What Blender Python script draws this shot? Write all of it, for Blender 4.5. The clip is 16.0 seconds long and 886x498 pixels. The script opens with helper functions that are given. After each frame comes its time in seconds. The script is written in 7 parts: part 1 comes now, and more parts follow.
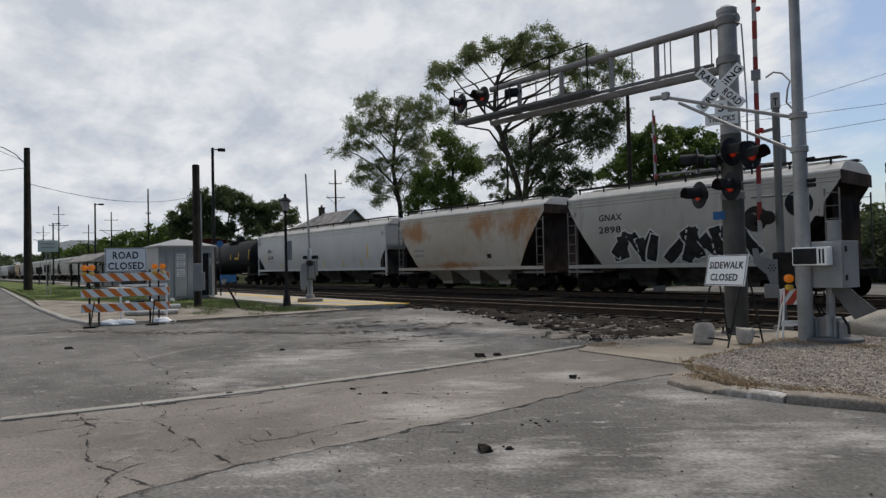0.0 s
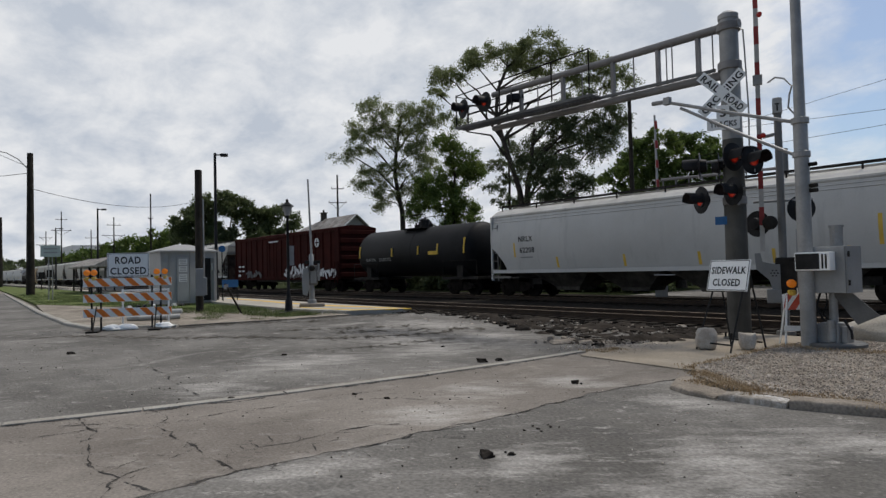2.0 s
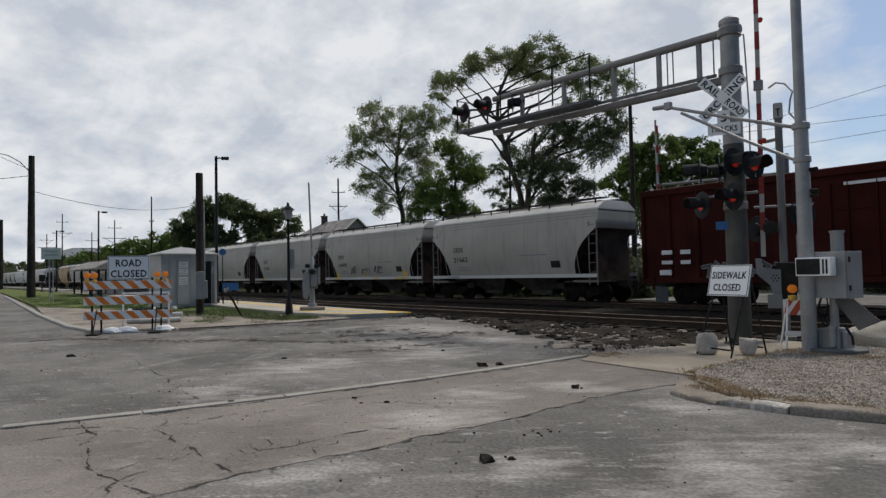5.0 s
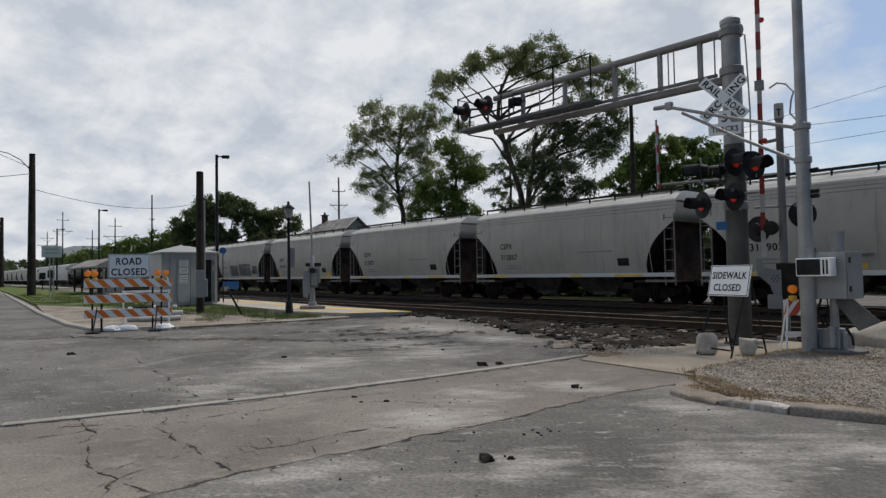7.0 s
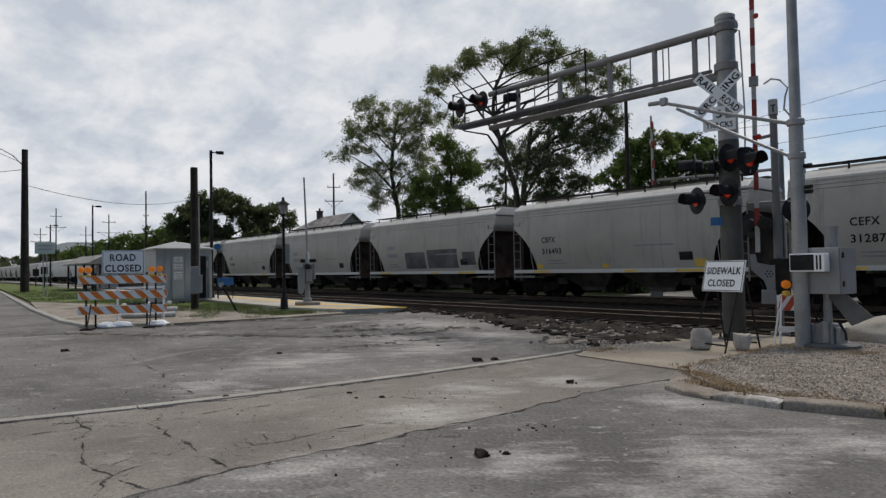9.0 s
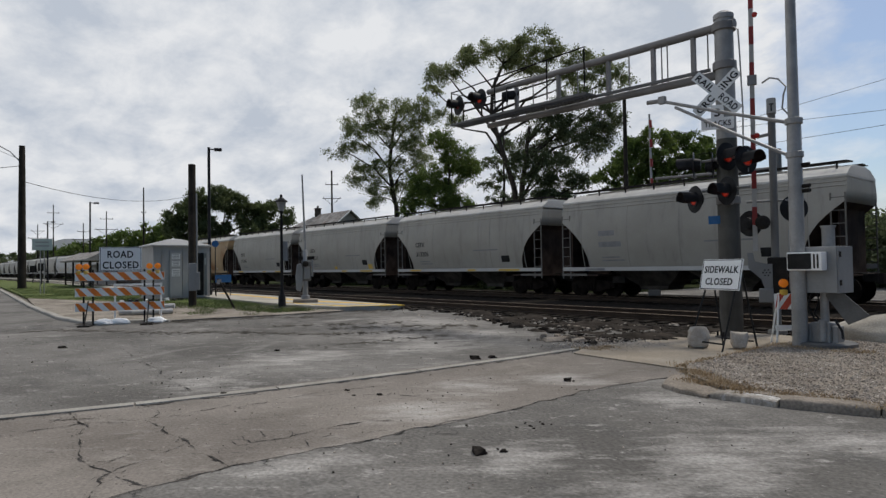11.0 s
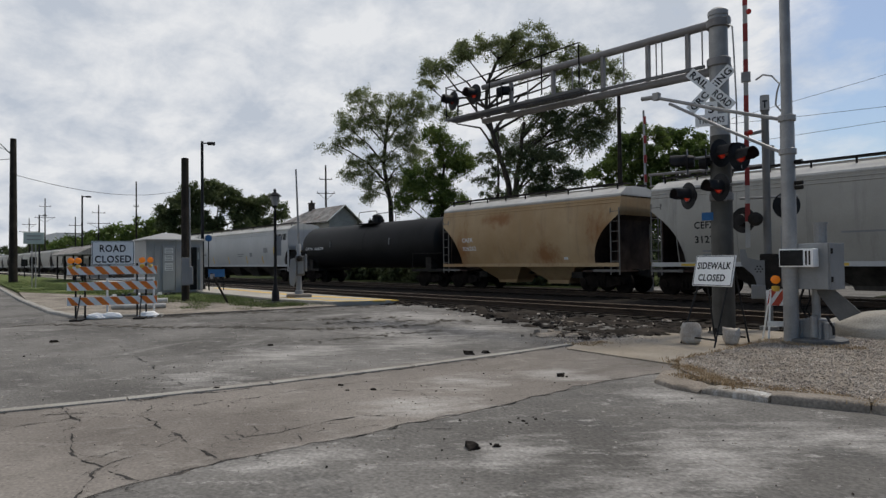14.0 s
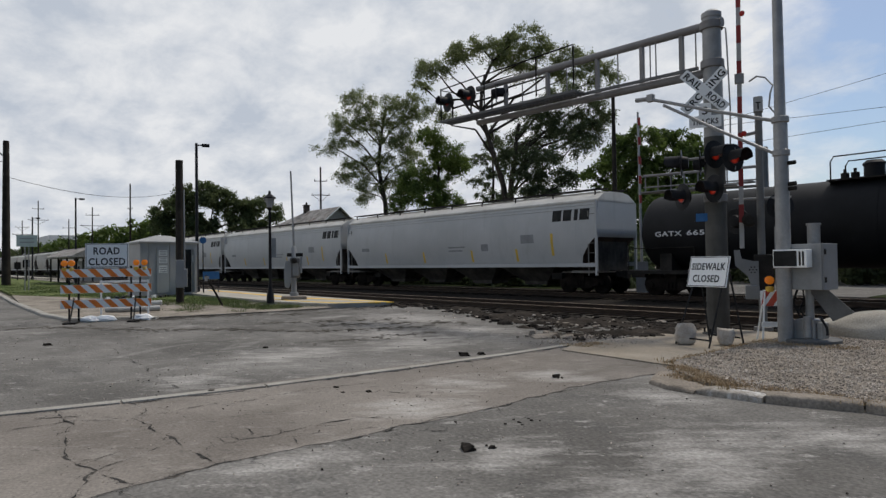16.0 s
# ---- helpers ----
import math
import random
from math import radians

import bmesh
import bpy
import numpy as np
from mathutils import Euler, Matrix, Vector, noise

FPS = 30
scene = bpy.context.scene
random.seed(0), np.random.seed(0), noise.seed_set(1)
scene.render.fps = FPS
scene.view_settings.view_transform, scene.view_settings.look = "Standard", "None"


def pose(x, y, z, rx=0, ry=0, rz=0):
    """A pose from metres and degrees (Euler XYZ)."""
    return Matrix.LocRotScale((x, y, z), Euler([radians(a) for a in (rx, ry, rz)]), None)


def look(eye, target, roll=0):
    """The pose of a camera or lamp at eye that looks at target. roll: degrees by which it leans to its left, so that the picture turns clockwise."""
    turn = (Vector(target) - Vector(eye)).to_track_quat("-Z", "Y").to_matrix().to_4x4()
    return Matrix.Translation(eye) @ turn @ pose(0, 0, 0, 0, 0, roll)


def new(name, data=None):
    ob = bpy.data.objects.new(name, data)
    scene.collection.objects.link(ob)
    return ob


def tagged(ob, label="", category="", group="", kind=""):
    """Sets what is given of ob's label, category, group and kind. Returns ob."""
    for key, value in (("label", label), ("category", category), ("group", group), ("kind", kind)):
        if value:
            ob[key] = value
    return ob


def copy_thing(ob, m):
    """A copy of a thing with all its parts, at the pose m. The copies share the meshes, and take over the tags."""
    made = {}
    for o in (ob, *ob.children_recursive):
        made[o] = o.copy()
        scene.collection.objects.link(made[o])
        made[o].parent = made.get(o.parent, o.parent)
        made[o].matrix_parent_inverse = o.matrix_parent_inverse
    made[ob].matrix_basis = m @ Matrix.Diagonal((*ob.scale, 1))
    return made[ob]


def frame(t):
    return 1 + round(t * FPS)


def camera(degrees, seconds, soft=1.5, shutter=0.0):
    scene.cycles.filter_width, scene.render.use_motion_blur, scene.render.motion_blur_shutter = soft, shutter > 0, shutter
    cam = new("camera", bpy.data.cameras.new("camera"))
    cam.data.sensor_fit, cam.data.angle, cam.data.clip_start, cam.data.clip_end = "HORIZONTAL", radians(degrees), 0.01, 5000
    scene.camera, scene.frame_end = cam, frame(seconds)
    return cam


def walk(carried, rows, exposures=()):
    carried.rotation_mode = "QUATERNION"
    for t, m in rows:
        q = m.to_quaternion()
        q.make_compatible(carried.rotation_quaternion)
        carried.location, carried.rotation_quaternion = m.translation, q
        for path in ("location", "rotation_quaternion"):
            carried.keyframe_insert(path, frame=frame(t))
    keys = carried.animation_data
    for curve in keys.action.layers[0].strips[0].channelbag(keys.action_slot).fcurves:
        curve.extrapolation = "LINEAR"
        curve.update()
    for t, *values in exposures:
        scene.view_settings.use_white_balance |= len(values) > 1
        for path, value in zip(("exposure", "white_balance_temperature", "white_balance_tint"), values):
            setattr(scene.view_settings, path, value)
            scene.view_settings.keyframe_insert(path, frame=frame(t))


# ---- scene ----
# The world: x runs along the tracks, y across them, the eye stands over (0, 0).
cam = camera(69.98, 16.0, soft=1.4, shutter=0.0)
EYE = (0.0, 0.0, 1.70)
TURNS = [
    (0.0, 50.17, 1.36, -1.38), (0.5, 50.19, 1.45, -1.62), (1.0, 50.19, 1.48, -1.26), (1.5, 50.24, 1.63, -1.05),
    (2.0, 50.33, 1.82, -1.37), (2.5, 50.30, 1.97, -1.52), (3.0, 50.31, 2.00, -1.45), (3.5, 50.27, 2.06, -1.50),
    (4.0, 50.28, 2.15, -1.18), (6.5, 50.48, 2.18, -1.19), (7.0, 50.40, 2.11, -0.98), (7.5, 50.24, 1.95, -0.90),
    (8.0, 50.11, 1.88, -1.21), (8.5, 50.02, 1.81, -1.13), (9.0, 49.97, 1.73, -1.06), (11.5, 49.79, 1.50, -0.87),
    (12.0, 49.82, 1.43, -0.83), (12.5, 49.76, 1.19, -0.64), (13.0, 49.66, 1.18, -0.73), (13.5, 49.48, 1.11, -0.51),
    (14.0, 49.26, 1.09, -0.68), (14.5, 49.09, 1.05, -0.62), (15.0, 49.01, 1.09, -0.67), (15.5, 48.98, 1.24, -0.98),
    (16.0, 48.82, 1.23, -0.84)]
walk(cam, [(t, pose(*EYE, 90 + tilt, 0, turn) @ pose(0, 0, 0, 0, 0, roll)) for t, turn, tilt, roll in TURNS],
     exposures=[(0.0, 0.0), (16.0, 0.0)])

SPEED = 14.22        # metres a second, towards +x
TRAIN_Y = 24.1       # centre line of the train's track
RAIL_Z = 0.25
TRACK_Y = 16.85      # centre line of the empty track


# ---- light ----
def make_sky():
    world = bpy.data.worlds.new("sky")
    scene.world = world
    world.use_nodes = True
    n, l = world.node_tree.nodes, world.node_tree.links
    n.clear()
    out, back = n.new("ShaderNodeOutputWorld"), n.new("ShaderNodeBackground")
    sky = n.new("ShaderNodeTexSky")
    sky.sky_type, sky.sun_disc = "NISHITA", False
    sky.sun_elevation, sky.sun_rotation = radians(52), radians(-20)
    sky.air_density, sky.dust_density, sky.ozone_density = 1.0, 1.2, 1.0
    co = n.new("ShaderNodeTexCoord")
    sep = n.new("ShaderNodeSeparateXYZ")
    l.new(co.outputs["Generated"], sep.inputs[0])
    lift = n.new("ShaderNodeMath"); lift.operation = "MAXIMUM"; lift.inputs[1].default_value = 0.0
    l.new(sep.outputs["Z"], lift.inputs[0])
    add = n.new("ShaderNodeMath"); add.operation = "ADD"; add.inputs[1].default_value = 0.40
    l.new(lift.outputs[0], add.inputs[0])
    flat = n.new("ShaderNodeVectorMath"); flat.operation = "DIVIDE"
    comb = n.new("ShaderNodeCombineXYZ")
    for k in range(3):
        l.new(add.outputs[0], comb.inputs[k])
    l.new(co.outputs["Generated"], flat.inputs[0]); l.new(comb.outputs[0], flat.inputs[1])
    # broad cover of cloud, open in places, with a finer ripple in it
    big = n.new("ShaderNodeTexNoise"); big.inputs["Scale"].default_value = 0.55; big.inputs["Detail"].default_value = 7
    big.inputs["Roughness"].default_value = 0.58; big.inputs["Distortion"].default_value = 0.35
    mp = n.new("ShaderNodeMapping"); mp.inputs["Location"].default_value = (3.1, 1.7, 0.4)
    mp.inputs["Scale"].default_value = (1.5, 1.7, 1.2)
    l.new(flat.outputs[0], mp.inputs[0]); l.new(mp.outputs[0], big.inputs["Vector"])
    fine = n.new("ShaderNodeTexNoise"); fine.inputs["Scale"].default_value = 3.8; fine.inputs["Detail"].default_value = 8
    fine.inputs["Roughness"].default_value = 0.60; fine.inputs["Distortion"].default_value = 0.15
    l.new(mp.outputs[0], fine.inputs["Vector"])
    # the cover thins out towards +x
    thin = n.new("ShaderNodeVectorMath"); thin.operation = "DOT_PRODUCT"; thin.inputs[1].default_value = (1.20, 0.05, -0.10)
    l.new(co.outputs["Generated"], thin.inputs[0])
    cover = n.new("ShaderNodeMath"); cover.operation = "SUBTRACT"
    l.new(big.outputs["Fac"], cover.inputs[0]); l.new(thin.outputs["Value"], cover.inputs[1])
    # it closes again near the horizon and high up
    band = n.new("ShaderNodeMath"); band.operation = "SUBTRACT"; band.inputs[1].default_value = 0.20
    l.new(sep.outputs["Z"], band.inputs[0])
    away = n.new("ShaderNodeMath"); away.operation = "ABSOLUTE"; l.new(band.outputs[0], away.inputs[0])
    close = n.new("ShaderNodeMath"); close.operation = "MULTIPLY_ADD"; close.inputs[1].default_value = 1.0
    cap = n.new("ShaderNodeMath"); cap.operation = "MINIMUM"; cap.inputs[1].default_value = 0.17; l.new(away.outputs[0], cap.inputs[0])
    l.new(cap.outputs[0], close.inputs[0]); l.new(cover.outputs[0], close.inputs[2])
    cover = close
    mix1 = n.new("ShaderNodeMath"); mix1.operation = "MULTIPLY_ADD"; mix1.inputs[1].default_value = 0.35
    l.new(fine.outputs["Fac"], mix1.inputs[0]); l.new(cover.outputs[0], mix1.inputs[2])
    shut = n.new("ShaderNodeMapRange"); shut.inputs["From Min"].default_value = 1.09; shut.inputs["From Max"].default_value = 1.27
    l.new(mix1.outputs[0], shut.inputs["Value"])
    tone = n.new("ShaderNodeValToRGB")
    tone.color_ramp.elements[0].position, tone.color_ramp.elements[1].position = 0.33, 0.62
    tone.color_ramp.elements[0].color, tone.color_ramp.elements[1].color = (0.495, 0.545, 0.625, 1), (0.775, 0.79, 0.815, 1)
    l.new(fine.outputs["Fac"], tone.inputs[0])
    blue = n.new("ShaderNodeVectorMath"); blue.operation = "MULTIPLY"; blue.inputs[1].default_value = (0.072, 0.079, 0.087)
    l.new(sky.outputs[0], blue.inputs[0])
    mix = n.new("ShaderNodeMix"); mix.data_type = "RGBA"
    l.new(shut.outputs[0], mix.inputs["Factor"]); l.new(blue.outputs[0], mix.inputs["A"]); l.new(tone.outputs[0], mix.inputs["B"])
    l.new(mix.outputs["Result"], back.inputs["Color"]); back.inputs["Strength"].default_value = 1.0
    l.new(back.outputs[0], out.inputs[0])


make_sky()
sun = new("sun", bpy.data.lights.new("sun", "SUN"))
sun.data.energy, sun.data.angle, sun.data.color = 2.35, radians(12), (1.0, 0.945, 0.86)
sun.matrix_world = look((0, 0, 60), (-8, -34, 0))


# ---- materials ----
def mat(name, c1, c2, scale=2.0, rough=0.7, metal=0.0, bump=0.15, fine=35.0, streak=None, streak_amount=0.5, streak_at=0.55,
        spread=0.12, stretch=(1.0, 1.0, 0.12), spots=None, spots_scale=0.6, spots_at=0.6, by_object=0.0, islands=0.0, flecks=None, flecks_at=0.60, spec=None, dust=None, blots=None, blot=(0.3, 0.12, 0.03)):
    """Two tones of colour at one scale, a finer grain over them, and if asked streaks that run down, or spots."""
    m = bpy.data.materials.new(name)
    m.use_nodes = True
    n, l = m.node_tree.nodes, m.node_tree.links
    bsdf = n["Principled BSDF"]
    co = n.new("ShaderNodeTexCoord")
    a = n.new("ShaderNodeTexNoise"); a.inputs["Scale"].default_value = scale; a.inputs["Detail"].default_value = 6; a.inputs["Roughness"].default_value = 0.6
    l.new(co.outputs["Object"], a.inputs["Vector"])
    ramp = n.new("ShaderNodeValToRGB")
    ramp.color_ramp.elements[0].position, ramp.color_ramp.elements[1].position = 0.5 - spread, 0.5 + spread
    ramp.color_ramp.elements[0].color, ramp.color_ramp.elements[1].color = (*c1, 1), (*c2, 1)
    l.new(a.outputs["Fac"], ramp.inputs[0])
    b = n.new("ShaderNodeTexNoise"); b.inputs["Scale"].default_value = fine; b.inputs["Detail"].default_value = 4
    l.new(co.outputs["Object"], b.inputs["Vector"])
    grain = n.new("ShaderNodeMapRange"); grain.inputs["From Min"].default_value = 0.3; grain.inputs["From Max"].default_value = 0.7
    grain.inputs["To Min"].default_value = 0.74 if bump >= 0.5 else 0.80 if bump > 0.1 else 0.95
    grain.inputs["To Max"].default_value = 1.26 if bump >= 0.5 else 1.18 if bump > 0.1 else 1.04
    l.new(b.outputs["Fac"], grain.inputs["Value"])
    colour = ramp.outputs[0]

    def over(fac, tint, amount):
        nonlocal colour
        k = n.new("ShaderNodeMath"); k.operation = "MULTIPLY"; k.inputs[1].default_value = amount
        l.new(fac, k.inputs[0])
        x = n.new("ShaderNodeMix"); x.data_type = "RGBA"; x.inputs["B"].default_value = (*tint, 1)
        l.new(k.outputs[0], x.inputs["Factor"]); l.new(colour, x.inputs["A"])
        colour = x.outputs["Result"]

    def threshold(value, at, width=0.12):
        r = n.new("ShaderNodeMapRange"); r.inputs["From Min"].default_value = at; r.inputs["From Max"].default_value = at + width
        l.new(value, r.inputs["Value"])
        return r.outputs[0]

    if streak:
        mp = n.new("ShaderNodeMapping"); mp.inputs["Scale"].default_value = stretch
        l.new(co.outputs["Object"], mp.inputs[0])
        s = n.new("ShaderNodeTexNoise"); s.inputs["Scale"].default_value = 3.0; s.inputs["Detail"].default_value = 6; s.inputs["Roughness"].default_value = 0.65
        l.new(mp.outputs[0], s.inputs["Vector"])
        over(threshold(s.outputs["Fac"], streak_at, 0.2), streak, streak_amount)
    if spots:
        s = n.new("ShaderNodeTexNoise"); s.inputs["Scale"].default_value = spots_scale; s.inputs["Detail"].default_value = 8; s.inputs["Roughness"].default_value = 0.7
        s.inputs["Distortion"].default_value = 0.6
        off = n.new("ShaderNodeVectorMath"); off.operation = "ADD"; off.inputs[1].default_value = (17.3, 5.1, 2.2)
        l.new(co.outputs["Object"], off.inputs[0]); l.new(off.outputs[0], s.inputs["Vector"])
        over(threshold(s.outputs["Fac"], spots_at, 0.14), spots, 0.85)
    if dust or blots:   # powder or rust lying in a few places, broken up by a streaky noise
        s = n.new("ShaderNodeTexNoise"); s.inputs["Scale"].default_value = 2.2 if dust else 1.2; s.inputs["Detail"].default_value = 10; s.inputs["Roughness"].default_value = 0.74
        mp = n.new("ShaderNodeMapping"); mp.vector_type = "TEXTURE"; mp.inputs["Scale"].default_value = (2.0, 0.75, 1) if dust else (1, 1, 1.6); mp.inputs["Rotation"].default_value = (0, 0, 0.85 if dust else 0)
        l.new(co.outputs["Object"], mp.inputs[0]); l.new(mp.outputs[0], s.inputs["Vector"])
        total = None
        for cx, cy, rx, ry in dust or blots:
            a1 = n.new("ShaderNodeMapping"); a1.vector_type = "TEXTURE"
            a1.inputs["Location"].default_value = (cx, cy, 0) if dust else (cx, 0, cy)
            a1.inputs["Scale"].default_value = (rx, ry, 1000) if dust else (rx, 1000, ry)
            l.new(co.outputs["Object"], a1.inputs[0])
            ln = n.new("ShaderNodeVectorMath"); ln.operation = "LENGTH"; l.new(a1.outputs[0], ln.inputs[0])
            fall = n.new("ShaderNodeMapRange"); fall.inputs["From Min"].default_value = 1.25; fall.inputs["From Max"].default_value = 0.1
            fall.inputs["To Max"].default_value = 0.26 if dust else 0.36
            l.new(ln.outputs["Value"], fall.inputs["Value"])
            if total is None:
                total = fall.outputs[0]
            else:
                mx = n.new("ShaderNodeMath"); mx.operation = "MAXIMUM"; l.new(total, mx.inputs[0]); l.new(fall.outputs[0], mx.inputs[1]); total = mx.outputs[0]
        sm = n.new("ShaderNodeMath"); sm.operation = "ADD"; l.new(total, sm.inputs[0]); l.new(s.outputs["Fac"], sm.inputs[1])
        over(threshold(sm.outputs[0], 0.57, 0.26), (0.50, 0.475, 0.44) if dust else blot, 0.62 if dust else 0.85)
    if flecks:
        s = n.new("ShaderNodeTexNoise"); s.inputs["Scale"].default_value = 3.5; s.inputs["Detail"].default_value = 9; s.inputs["Roughness"].default_value = 0.75
        mp = n.new("ShaderNodeMapping"); mp.vector_type = "TEXTURE"; mp.inputs["Scale"].default_value = (1.5, 0.75, 1); mp.inputs["Rotation"].default_value = (0, 0, 0.8)
        l.new(co.outputs["Object"], mp.inputs[0]); l.new(mp.outputs[0], s.inputs["Vector"])
        over(threshold(s.outputs["Fac"], flecks_at, 0.05), flecks, 0.75)
        for sc, at, tint in ((11.0, 0.63, flecks), (7.0, 0.61, tuple(c * 0.22 for c in flecks)), (26.0, 0.64, tuple(c * 0.2 for c in flecks))):
            s = n.new("ShaderNodeTexNoise"); s.inputs["Scale"].default_value = sc; s.inputs["Detail"].default_value = 5; s.inputs["Roughness"].default_value = 0.7
            l.new(mp.outputs[0], s.inputs["Vector"])
            over(threshold(s.outputs["Fac"], at, 0.04), tint, 0.6)
    x = n.new("ShaderNodeVectorMath"); x.operation = "SCALE"
    l.new(colour, x.inputs[0]); l.new(grain.outputs[0], x.inputs["Scale"])
    colour = x.outputs[0]
    if by_object or islands:
        src = n.new("ShaderNodeObjectInfo").outputs["Random"] if by_object else n.new("ShaderNodeNewGeometry").outputs["Random Per Island"]
        k = by_object or islands
        r = n.new("ShaderNodeMapRange"); r.inputs["To Min"].default_value = 1 - k; r.inputs["To Max"].default_value = 1 + k
        l.new(src, r.inputs["Value"])
        y = n.new("ShaderNodeVectorMath"); y.operation = "SCALE"
        l.new(colour, y.inputs[0]); l.new(r.outputs[0], y.inputs["Scale"])
        colour = y.outputs[0]
    l.new(colour, bsdf.inputs["Base Color"])
    rr = n.new("ShaderNodeMapRange"); rr.inputs["To Min"].default_value = max(0.05, rough - 0.12); rr.inputs["To Max"].default_value = min(1, rough + 0.12)
    l.new(a.outputs["Fac"], rr.inputs["Value"]); l.new(rr.outputs[0], bsdf.inputs["Roughness"])
    bsdf.inputs["Metallic"].default_value = metal
    bsdf.inputs["Specular IOR Level"].default_value = spec if spec is not None else (0.08 if rough >= 0.85 else 0.28)
    if bump:
        bp = n.new("ShaderNodeBump"); bp.inputs["Strength"].default_value = bump; bp.inputs["Distance"].default_value = 0.02
        l.new(b.outputs["Fac"], bp.inputs["Height"]); l.new(bp.outputs[0], bsdf.inputs["Normal"])
    return m


def glow(name, colour, strength):
    m = bpy.data.materials.new(name)
    m.use_nodes = True
    bsdf = m.node_tree.nodes["Principled BSDF"]
    bsdf.inputs["Base Color"].default_value = (*colour, 1)
    bsdf.inputs["Emission Color"].default_value = (*colour, 1)
    bsdf.inputs["Emission Strength"].default_value = strength
    bsdf.inputs["Roughness"].default_value = 0.25
    return m


def leaf_mat(name, c1, c2):
    m = mat(name, c1, c2, scale=0.5, rough=0.6, bump=0, fine=6, islands=0.35)
    bsdf = m.node_tree.nodes["Principled BSDF"]
    n, l = m.node_tree.nodes, m.node_tree.links
    out = n["Material Output"]
    tr = n.new("ShaderNodeBsdfTranslucent")
    mixer = n.new("ShaderNodeMixShader"); mixer.inputs[0].default_value = 0.5
    src = bsdf.inputs["Base Color"].links[0].from_socket
    l.new(src, tr.inputs[0]); l.new(bsdf.outputs[0], mixer.inputs[1]); l.new(tr.outputs[0], mixer.inputs[2])
    l.new(mixer.outputs[0], out.inputs[0])
    return m


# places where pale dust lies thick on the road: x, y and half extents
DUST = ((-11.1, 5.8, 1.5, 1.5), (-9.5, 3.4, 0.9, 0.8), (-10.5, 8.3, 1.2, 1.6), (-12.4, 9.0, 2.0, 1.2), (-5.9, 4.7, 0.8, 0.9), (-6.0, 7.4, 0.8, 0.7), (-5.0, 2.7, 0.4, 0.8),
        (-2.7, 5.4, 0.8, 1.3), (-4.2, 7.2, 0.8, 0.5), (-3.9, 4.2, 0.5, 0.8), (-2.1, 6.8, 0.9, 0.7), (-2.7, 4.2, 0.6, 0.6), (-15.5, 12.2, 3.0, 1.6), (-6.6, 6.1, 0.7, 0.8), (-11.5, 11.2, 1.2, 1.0))

